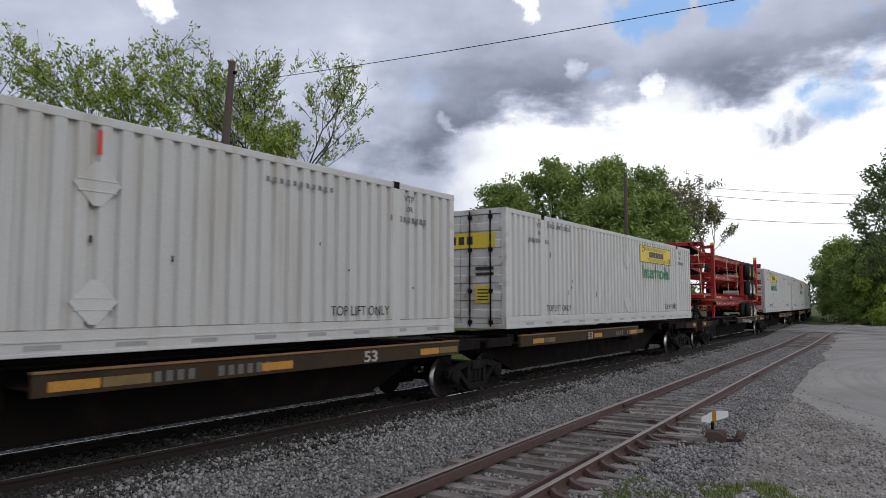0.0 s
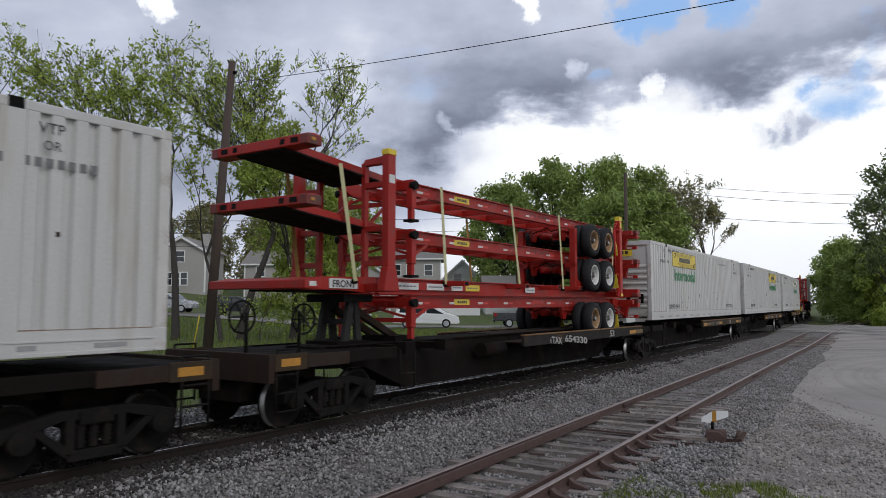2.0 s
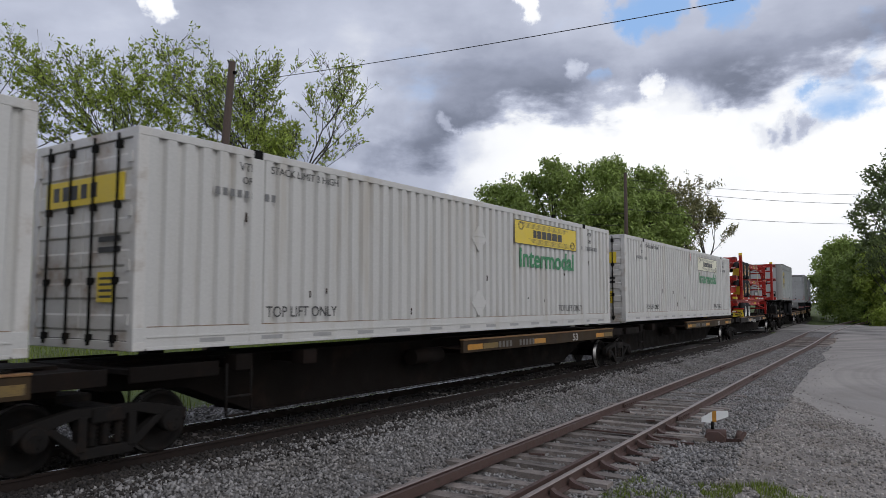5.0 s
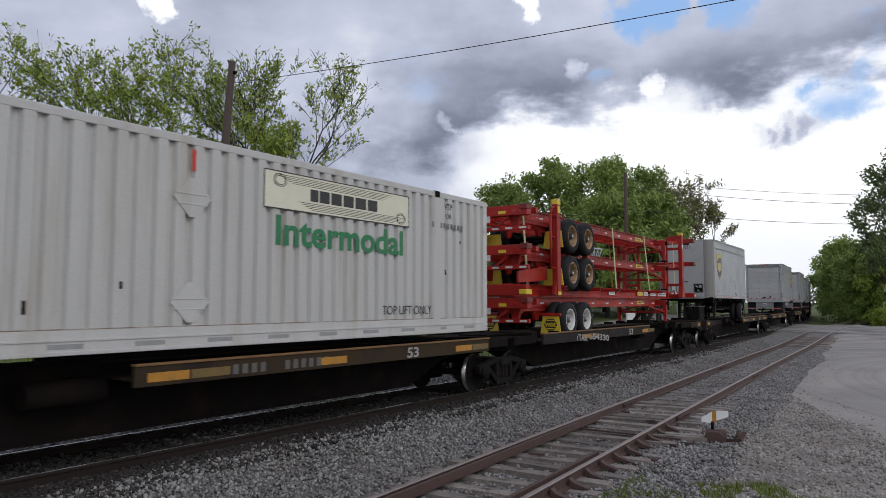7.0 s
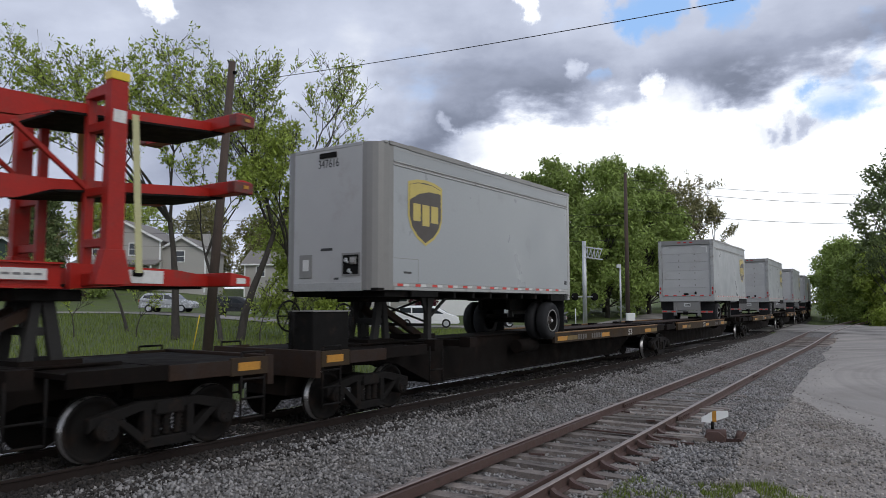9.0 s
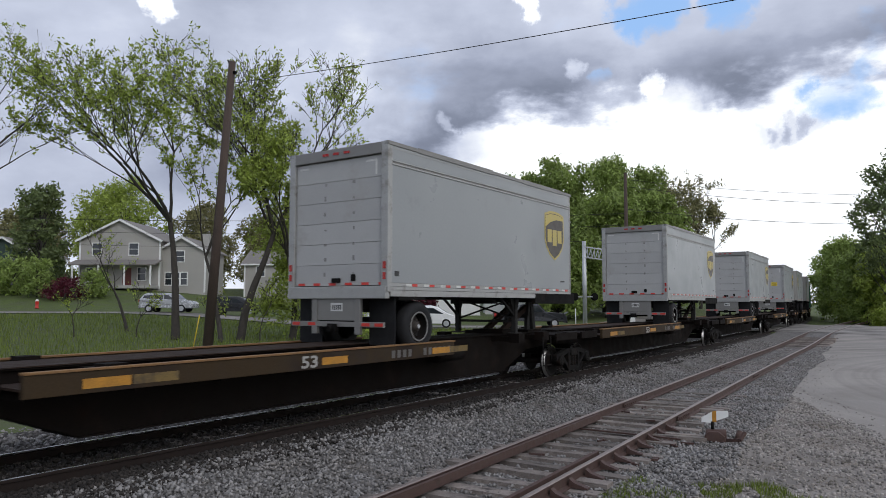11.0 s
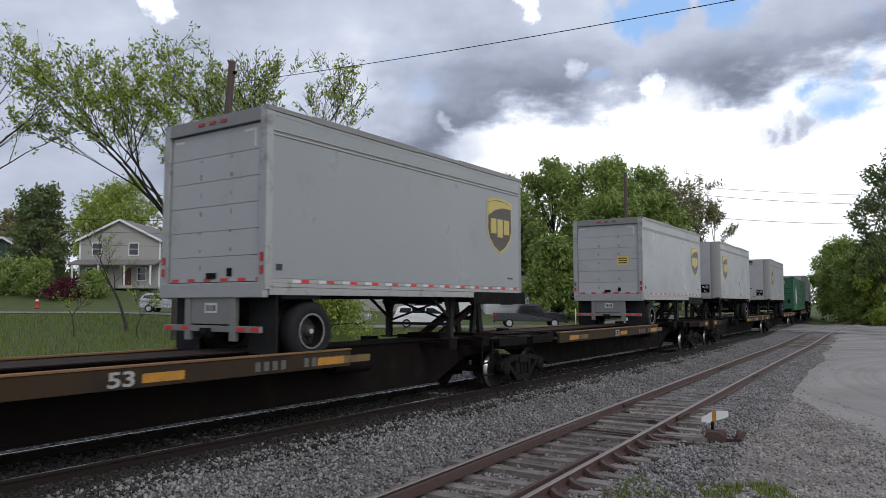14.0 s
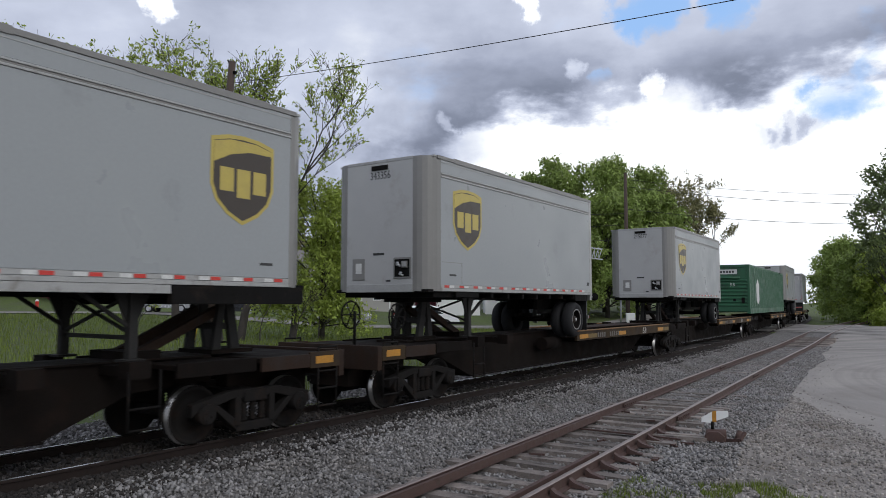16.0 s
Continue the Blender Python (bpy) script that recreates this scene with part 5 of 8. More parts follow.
    shield(t, Y(N + (1.45 if nose_front else 1.35)) - 0.58, 2.09, 1.16, 1.32)
    # rear frame and roll-up door
    for s in (-1, 1):
        boxes("rear_post", [(min(s * 1.14, s * 1.305), max(s * 1.14, s * 1.305), *sp(R - 0.14, R), z0 - 0.02, z1 - 0.02)], M["alu"], t, bevel=0.012)
        boxes("tail_lamp", [(min(s * 1.2, s * 1.26), max(s * 1.2, s * 1.26), *sp(R, R + 0.02), z0 + zz, z0 + zz + 0.13) for zz in (0.22, 0.42)], M["lamp_red"], t, "red tail lamps")
    boxes("rear_header", [(-1.14, 1.14, *sp(R - 0.14, R + 0.01), z1 - 0.24, z1 - 0.02)], M["nose"], t, bevel=0.012)
    boxes("marker_lamp", [(xx, xx + 0.14, *sp(R + 0.01, R + 0.03), z1 - 0.15, z1 - 0.10) for xx in (-0.35, -0.07, 0.21)], M["lamp_red"], t)
    boxes("rear_sill", [(-1.28, 1.28, *sp(R - 0.1, R + 0.03), z0 - 0.14, z0 + 0.10)], M["alu"], t, bevel=0.012)
    h = (z1 - 0.25 - z0 - 0.11) / 6
    for i in range(6):
        boxes("door_panel", [(-1.13, 1.13, *sp(R - 0.09, R - 0.05), z0 + 0.115 + i * h, z0 + 0.115 + (i + 1) * h - 0.006)], M["door"], t, bevel=0.004)
    boxes("door_latch", [(-0.12, 0.1, *sp(R - 0.05, R - 0.01), z0 + 0.17, z0 + 0.26), (0.38, 0.48, *sp(R - 0.05, R - 0.02), z0 + 0.2, z0 + 0.33)], M["steel"], t, bevel=0.01)
    boxes("rear_reflectors", [(-1.05 + i * 0.42, -0.87 + i * 0.42, *sp(R - 0.05, R - 0.045), z0 + 0.12, z0 + 0.17) for i in range(6)], M["red_ink"], t)
    if sticker:
        boxes("warning_sticker", [(0.35, 0.78, *sp(R - 0.05, R - 0.045), z0 + 1.15, z0 + 1.45)], M["yellow"], t, "yellow warning sticker")
        boxes("sticker_bars", [(0.4, 0.72, *sp(R - 0.045, R - 0.042), z0 + 1.2 + i * 0.08, z0 + 1.235 + i * 0.08) for i in range(3)], M["ink"], t)
    bm = bmesh.new()
    for xx in (-0.62, 0.5):
        quad_box(bm, xx, xx + 0.14, *sp(R - 0.08, R), 0.36, z0 - 0.1)
    quad_box(bm, -0.48, 0.5, *sp(R - 0.06, R - 0.02), 0.62, z0 - 0.12)
    quad_box(bm, -1.2, 1.2, *sp(R - 0.07, R - 0.005), 0.50, 0.60)
    part("rear_bumper", bm, M["nose"], t, "dull metal bumper guard", bevel=0.008)
    boxes("bumper_reflectors", [(xx, xx + 0.2, *sp(R - 0.005, R + 0.002), 0.52, 0.58) for xx in (-1.15, -0.72, 0.68, 1.0)], M["red_ink"], t)
    boxes("plate", [(-0.12, 0.18, *sp(R - 0.02, R - 0.012), 0.80, 0.96)], M["white_ink"], t, "pale plate with dark bars")
    boxes("plate_bars", [(-0.08 + i * 0.05, -0.05 + i * 0.05, *sp(R - 0.012, R - 0.009), 0.83, 0.92) for i in range(5)], M["ink"], t)
    bm = bmesh.new()
    tube(bm, (-0.05, Y(R - 0.03), 0.5), (-0.05, Y(R + 0.14), 0.46), 0.06, n=10)
    quad_box(bm, -0.16, 0.06, *sp(R - 0.05, R + 0.05), 0.40, 0.56)
    part("pintle_hook", bm, M["steel"], t)
    # running gear
    ya = Y(R - 1.05)
    bm = bmesh.new()
    tube(bm, (-1.0, ya, 0.5), (1.0, ya, 0.5), 0.07, n=10)
    for s in (-1, 1):
        quad_box(bm, s * 0.42 - 0.06, s * 0.42 + 0.06, ya - 0.9, ya + 0.8, 0.78, z0)
        quad_box(bm, s * 0.42 - 0.04, s * 0.42 + 0.04, ya - 0.5, ya + 0.5, 0.56, 0.66)
    part("axle", bm, M["steel"], t)
    for s in (-1, 1):
        wheel(t, (s * 1.0, ya, 0.5), s, M["frame"])
        bm = bmesh.new()
        lathe(bm, [(s * 1.262, 0.262), (s * 1.268, 0.262), (s * 1.268, 0.292), (s * 1.262, 0.292)], 24, "x", (0, ya, 0.5), False)
        part("rim_ring", bm, M["nose"], t, "dull metal wheel ring")
    for s in (-1, 1):
        boxes("mud_flap", [(min(s * 0.62, s * 1.25), max(s * 0.62, s * 1.25), *sp(R - 0.32, R - 0.30), 0.16, z0)], M["tyre"], t, "black rubber mud flap")
    # landing gear
    yl = Y(N + (2.15 if nose_front else 2.77))
    bm = bmesh.new()
    for s in (-1, 1):
        bm = bmesh.new()
        quad_box(bm, s * 0.85 - 0.06, s * 0.85 + 0.06, yl - 0.06, yl + 0.06, 0.22, z0)
        quad_box(bm, s * 0.85 - 0.14, s * 0.85 + 0.14, yl - 0.14, yl + 0.14, 0.185, 0.22)
        beam(bm, (s * 0.85, yl, 0.62), (s * 0.85, yl + k * 0.85, z0), 0.05, 0.05)
        prism(bm, ((yl - 0.3, z0), (yl + 0.3, z0), (yl + 0.08, z0 - 0.45), (yl - 0.08, z0 - 0.45)), s * 0.85 - 0.02, s * 0.85 + 0.02)
        part("landing_leg", bm, M["leg"], t, "dark grey landing leg")
    bm = bmesh.new()
    beam(bm, (-0.85, yl, 0.55), (0.85, yl, 1.08), 0.04, 0.04)
    beam(bm, (0.85, yl, 0.55), (-0.85, yl, 1.08), 0.04, 0.04)
    beam(bm, (-0.85, yl, 0.50), (0.85, yl, 0.50), 0.04, 0.06)
    part("cross_brace", bm, M["leg"], t, "dark cross braces")
    boxes("tool_box", [(s - 0.02, s + 0.02, *sp(N + 1.0, N + 1.9), z0 - 0.10, z0 + 0.01) for s in (-1.28, 1.28)] + [(s - 0.02, s + 0.02, *sp(R - 1.2, R - 0.35), z0 - 0.16, z0 + 0.01) for s in (-1.28, 1.28)], M["steel"], t, "black skirt plates")
    boxes("roof_patch", [(min(s * 1.30, s * 1.318), max(s * 1.30, s * 1.318), *sp(N + a_, N + a_ + b_), z1 - 0.10, z1 + 0.004) for s in (-1, 1) for a_, b_ in ((0.9, 2.2), (4.6, 2.9))], M["nose"], t, "riveted grey roof edge patch", bevel=0.004)
    boxes("side_mark", [(1.298, 1.301, *sp(N + 0.75, N + 1.0), z0 + 0.34, z0 + 0.38), (1.298, 1.303, *sp(R - 0.35, R - 0.22), z0 + 0.28, z0 + 0.38)], M["ink"], t)
    if nose_front:
        boxes("access_panel", [(1.298, 1.300, N + 0.46, N + 1.22, z0 + 0.62, z0 + 0.63), (1.298, 1.300, N + 1.215, N + 1.225, z0 + 0.17, z0 + 0.63)], M["nose"], t)
    else:
        # white corner marks and old hinge scars on the door
        boxes("corner_mark", [(0.72, 1.0, *sp(R - 0.05, R - 0.046), z1 - 0.36, z1 - 0.32), (0.96, 1.0, *sp(R - 0.05, R - 0.046), z1 - 0.62, z1 - 0.36), (-1.05, -0.8, *sp(R - 0.05, R - 0.046), z1 - 0.36, z1 - 0.32)], M["white_ink"], t)
        rng = random.Random(label)
        boxes("door_scar", [(xx + rng.uniform(-0.02, 0.02), xx + rng.uniform(0.03, 0.06), *sp(R - 0.05, R - 0.047), zz, zz + rng.uniform(0.03, 0.1)) for xx in (-0.35, 0.4) for zz in [z0 + 0.3 + 0.3 * j for j in range(7)]], M["nose"], t)
    boxes("under_rail", [(-0.5, -0.4, *sp(N + 0.5, R - 0.4), z0 - 0.14, z0), (0.4, 0.5, *sp(N + 0.5, R - 0.4), z0 - 0.14, z0), (-1.2, 1.2, *sp(N + 0.3, N + 1.4), z0 - 0.10, z0)] + [(-1.25, 1.25, *sp(N + 1.8 + i * 0.75, N + 1.88 + i * 0.75), z0 - 0.11, z0) for i in range(8)], M["steel"], t)
    return t


def i_beam(bm, x, z0, z1, y0, y1, flange=0.07, web=0.012):
    prism(bm, ((x - flange, z0), (x + flange, z0), (x + flange, z0 + 0.022), (x + web, z0 + 0.026), (x + web, z1 - 0.026), (x + flange, z1 - 0.022),
               (x + flange, z1), (x - flange, z1), (x - flange, z1 - 0.022), (x - web, z1 - 0.026), (x - web, z0 + 0.026), (x - flange, z0 + 0.022)), y0, y1, "y")


def hexagon(r, c, z):
    return [(c + r * math.cos(math.pi * i / 3), z + r * 0.9 * math.sin(math.pi * i / 3)) for i in range(6)]


def mud_flap(parent, x, y, z0, z1, sign):
    """A yellow rubber flap; sign: it bears a black six-sided warning."""
    k = -1 if sign < 0 else 1
    bm = bmesh.new()
    prism(bm, ((x - 0.30, z0), (x + 0.30, z0), (x + 0.24, z1), (x - 0.24, z1)), y - 0.012, y + 0.012, "y")
    f = part("mud_flap", bm, M["yellow"], parent, "yellow rubber mud flap")
    if sign:
        zc = (z0 + z1) / 2
        a, b = sorted((y + k * 0.0125, y + k * 0.016))
        bm = bmesh.new()
        prism(bm, hexagon(0.20, x, zc), a, b, "y")
        part("warning_sign", bm, M["ink"], f, "black six-sided warning sign")
        face = FRONT if k < 0 else Matrix(((-1, 0, 0, 0), (0, 0, 1, 0), (0, 1, 0, 0), (0, 0, 0, 1)))
        words("WIDE", 0.10, face, (x + k * 0.155, y + k * 0.017, zc - 0.05), M["yellow"], f, "warning_word", width=0.31, bold=0.006)
        boxes("warning_bar", [(x - 0.11, x + 0.11, *sorted((y + k * 0.016, y + k * 0.018)), zc + q, zc + q + 0.03) for q in (-0.125, 0.10)], M["yellow"], f)


def build_chassis(z, wheel_z, rims, yb, yl, foot, low):
    """A container chassis: local y from -8.1 (nose) to 8.1 (rear), heights from the wheel deck.
    z: middle of its rails; yb: middle of its axles; yl: its landing legs, which reach down to foot."""
    t = thing("container_chassis", "bright red steel container chassis with rubber-tyred wheels", "trailer chassis", "stacked container chassis")
    R = M["red"]
    for s in (-1, 1):
        c = s * 0.56
        bm = bmesh.new()
        i_beam(bm, c, z - 0.14, z + 0.14, -4.75, 7.55)
        part("main_rail", bm, R, t)
        if not low:
            bm = bmesh.new()
            prism(bm, ((-8.0, z + 0.24), (-8.0, z + 0.37), (-5.5, z + 0.16), (-4.7, z + 0.14), (-4.7, z - 0.16), (-5.05, z - 0.13), (-5.45, z + 0.02)), c - 0.05, c + 0.05)
            part("gooseneck_rail", bm, R, t)
        # slider rail with its row of pin holes
        boxes("slider_rail", [(c - 0.05, c + 0.05, yb - 1.6, 7.4, z - 0.24, z - 0.142)], R, t)
        for i in range(13):
            bm = bmesh.new()
            y = yb - 1.4 + i * 0.32
            tube(bm, (c + s * 0.046, y, z - 0.19), (c + s * 0.0525, y, z - 0.19), 0.028, n=8)
            part("pin_hole", bm, M["ink"], t)
        boxes("reflector_strip", [(*sorted((s * 0.573, s * 0.577)), -4.2 + i * 1.25, -3.98 + i * 1.25, z - 0.05, z + 0.0) for i in range(9)], M["white_ink"], t, "white reflective strip")
        boxes("red_reflectors", [(*sorted((s * 0.573, s * 0.577)), -3.95 + i * 1.25, -3.73 + i * 1.25, z - 0.05, z + 0.0) for i in range(9)], M["red_ink"], t, "red reflective strip")
        plate = boxes("data_plate", [(*sorted((s * 0.573, s * 0.578)), -2.75, -2.1, z - 0.065, z + 0.065)], M["yellow"], t, "small yellow logo plate")
        boxes("plate_bars", [(*sorted((s * 0.578, s * 0.580)), -2.62 + i * 0.085, -2.56 + i * 0.085, z - 0.03, z + 0.03) for i in range(5)], M["ink"], plate)
        if low:
            boxes("serial_bar", [(*sorted((s * 0.573, s * 0.577)), 1.2 + i * 0.11, 1.27 + i * 0.11, z - 0.04, z + 0.05) for i in range(6)], M["red_ink"], t)
        else:
            boxes("serial_bar", [(*sorted((s * 0.573, s * 0.577)), 1.0 + i * 0.11 + 0.12 * (i > 3), 1.07 + i * 0.11 + 0.12 * (i > 3), z - 0.03, z + 0.06) for i in range(10)], M["red_dark"], t, "faded red serial marks")
    for i in range(10):
        y = -4.2 + i * 1.2
        boxes("cross_member", [(-0.548, 0.548, y - 0.04, y + 0.04, z - 0.11, z + 0.03)], R, t)
    if not low:
        bm = bmesh.new()
        prism(bm, ((-8.05, z + 0.21), (-8.05, z + 0.24), (-5.5, z + 0.03), (-5.5, z + 0.0)), -0.62, 0.62)
        part("gooseneck_plate", bm, M["steel"], t, "dark underside plate")
        bm = bmesh.new()
        prism(bm, ((-8.10, z + 0.24), (-8.10, z + 0.41), (-7.95, z + 0.43), (-7.80, z + 0.41), (-7.80, z + 0.22)), -1.21, 1.21)
        b = part("front_bolster", bm, R, t, bevel=0.012)
        for s in (-1, 1):
            boxes("lock_pin", [(*sorted((s * 1.05, s * 1.225)), -8.13, -7.78, z + 0.23, z + 0.40)], M["red_dark"], b, "worn corner lock", bevel=0.015)
            boxes("marker_lamp", [(*sorted((s * 1.226, s * 1.235)), -8.03, -7.94, z + 0.30, z + 0.35)], M["amber"], b, "amber marker lamp")
            boxes("bolster_patch", [(*sorted((s * 0.55, s * 0.66)), -8.106, -8.10, z + 0.28, z + 0.37), (*sorted((s * 0.80, s * 0.98)), -8.106, -8.10, z + 0.28, z + 0.37)], M["steel"], b, "dark pocket in the bolster")
    # rear bolster, lamps, bumper guard on struts
    b = boxes("rear_bolster", [(-1.22, 1.22, 7.82, 8.06, z - 0.16, z + 0.10)], R, t, bevel=0.012)
    for s in (-1, 1):
        bm = bmesh.new()
        prism(bm, ((6.9, z + 0.12), (7.9, z + 0.09), (7.9, z - 0.14), (7.4, z - 0.16), (6.9, z - 0.10)), s * 0.63 - 0.05, s * 0.63 + 0.05)
        part("rear_gusset", bm, R, t)
        boxes("bolster_arm", [(*sorted((s * 0.68, s * 1.2)), 7.35, 7.50, z - 0.06, z + 0.09)], R, t, bevel=0.01)
        boxes("corner_lock", [(*sorted((s * 1.03, s * 1.235)), 7.78, 8.09, z - 0.02, z + 0.125)], M["red_dark"], b, "worn corner lock", bevel=0.015)
        for x in (0.86, 1.02):
            bm = bmesh.new()
            tube(bm, (s * x, 8.06, z - 0.05), (s * x, 8.075, z - 0.05), 0.055, n=14)
            part("tail_lamp", bm, M["lamp_red"], b, "round red tail lamp")
        boxes("rear_plate", [(*sorted((s * 0.40, s * 0.62)), 8.06, 8.066, z - 0.11, z - 0.03)], M["yellow"], b, "small yellow plate")
        bm = bmesh.new()
        prism(bm, ((s * 0.60, z - 0.15), (s * 0.92, z - 0.15), (s * 0.82, z - 0.50), (s * 0.70, z - 0.50)), 7.72, 7.86, "y")
        part("bumper_strut", bm, R, t, bevel=0.008)
        bm = bmesh.new()
        beam(bm, (s * 0.72, 7.78, z - 0.44), (s * 0.62, 7.10, z - 0.16), 0.08, 0.06)
        beam(bm, (s * 0.66, 7.98, z - 0.18), (s * 0.30, 7.98, z - 0.42), 0.05, 0.06)
        part("bumper_brace", bm, R, t)
    g = boxes("bumper_guard", [(-1.2, 1.2, 7.84, 7.96, z - 0.53, z - 0.42)], R, t, bevel=0.01)
    for face in (7.837, 7.960):
        boxes("bumper_strip", [(-1.15 + i * 0.4, -0.95 + i * 0.4, face, face + 0.003, z - 0.50, z - 0.45) for i in range(6)], M["white_ink"], g)
    boxes("paper_plate", [(-0.16, 0.16, 8.062, 8.07, z - 0.31, z - 0.15)], M["white_ink"], t, "pale plate with dark bars")
    # bogie
    zw = wheel_z
    for s in (-1, 1):
        bm = bmesh.new()
        quad_box(bm, s * 0.48 - 0.05, s * 0.48 + 0.05, yb - 1.45, yb + 1.5, max(zw + 0.12, z - 0.33), z - 0.20)
        for d in (-1.25, 0.0, 1.25):
            prism(bm, ((yb + d - 0.22, z - 0.22), (yb + d + 0.22, z - 0.22), (yb + d + 0.09, zw - 0.02), (yb + d - 0.09, zw - 0.02)), s * 0.48 - 0.04, s * 0.48 + 0.04)
        part("bogie_frame", bm, R, t)
        for d in (-0.585, 0.585):
            bm = bmesh.new()
            for k in range(3):
                beam(bm, (s * 0.48, yb + d - 0.48 + 0.06 * k, zw + 0.10 - 0.035 * k), (s * 0.48, yb + d, zw + 0.05 - 0.03 * k), 0.075, 0.028)
                beam(bm, (s * 0.48, yb + d + 0.48 - 0.06 * k, zw + 0.10 - 0.035 * k), (s * 0.48, yb + d, zw + 0.05 - 0.03 * k), 0.075, 0.028)
            part("leaf_spring", bm, M["steel"], t, "dark leaf spring")
    for d in (-0.585, 0.585):
        bm = bmesh.new()
        tube(bm, (-1.0, yb + d, zw), (1.0, yb + d, zw), 0.065, n=10)
        part("axle", bm, M["steel"], t)
    for x in (-0.22, 0.22):
        bm = bmesh.new()
        lathe(bm, [(yb - 1.25, 0.03), (yb - 1.22, 0.11), (yb - 0.62, 0.11), (yb - 0.59, 0.03)], 12, "z")
        for v in bm.verts:
            v.co = (x + v.co.x, v.co.z, zw + 0.16 + v.co.y)
        part("air_tank", bm, R, t)
    bm = bmesh.new()
    pts = [(0.46, yb - 1.3, zw + 0.12), (0.50, yb - 1.55, zw + 0.30), (0.35, yb - 1.75, zw + 0.22), (0.1, yb - 1.5, zw + 0.36), (-0.3, yb - 1.65, zw + 0.2)]
    for p, q in zip(pts, pts[1:]):
        tube(bm, p, q, 0.016, n=6)
    part("air_hose", bm, M["steel"], t, "black air hose")
    for i, d in enumerate((-0.585, 0.585)):
        for s in (-1, 1):
            wheel(t, (s * 0.98, yb + d, zw), s, M[rims[i]])
    for s in (-1, 1):
        mud_flap(t, s * 0.96, yb + 1.30, zw - 0.36, zw + 0.10, 1 if low else 0)
        if low:
            boxes("flap_hanger", [(s * 0.96 - 0.30, s * 0.96 + 0.30, yb + 1.26, yb + 1.34, zw + 0.10, zw + 0.19)], R, t, bevel=0.02)
    # landing legs with their braces
    for s in (-1, 1):
        bm = bmesh.new()
        quad_box(bm, s * 0.93 - 0.075, s * 0.93 + 0.075, yl - 0.075, yl + 0.075, foot + 0.28, z + 0.10)
        quad_box(bm, s * 0.93 - 0.055, s * 0.93 + 0.055, yl - 0.055, yl + 0.055, foot + 0.05, foot + 0.30)
        quad_box(bm, *sorted((s * 0.56, s * 0.93)), yl - 0.06, yl + 0.06, z - 0.10, z + 0.10)
        leg = part("landing_leg", bm, R, t, "red square landing leg", bevel=0.008)
        boxes("sand_shoe", [(s * 0.93 - 0.12, s * 0.93 + 0.12, yl - 0.12, yl + 0.12, foot, foot + 0.05)], M["steel"], leg, bevel=0.01)
        bm = bmesh.new()
        tube(bm, (s * 0.95, yl - 0.02, z - 0.02), (s * 1.08, yl - 0.02, z - 0.02), 0.085, n=12)
        part("gear_case", bm, M["steel"], leg, "black crank gear case")
        bm = bmesh.new()
        beam(bm, (s * 0.93, yl, foot + 0.42), (s * 0.58, yl + 1.05, z - 0.13), 0.055, 0.055)
        part("leg_brace", bm, R, t)
    bm = bmesh.new()
    beam(bm, (-0.93, yl, foot + 0.42), (0.93, yl, foot + 0.42), 0.06, 0.09)
    beam(bm, (-0.93, yl, foot + 0.46), (0.30, yl, z - 0.05), 0.045, 0.05)
    beam(bm, (0.93, yl, foot + 0.46), (-0.30, yl, z - 0.05), 0.045, 0.05)
    part("cross_brace", bm, R, t)
    return t


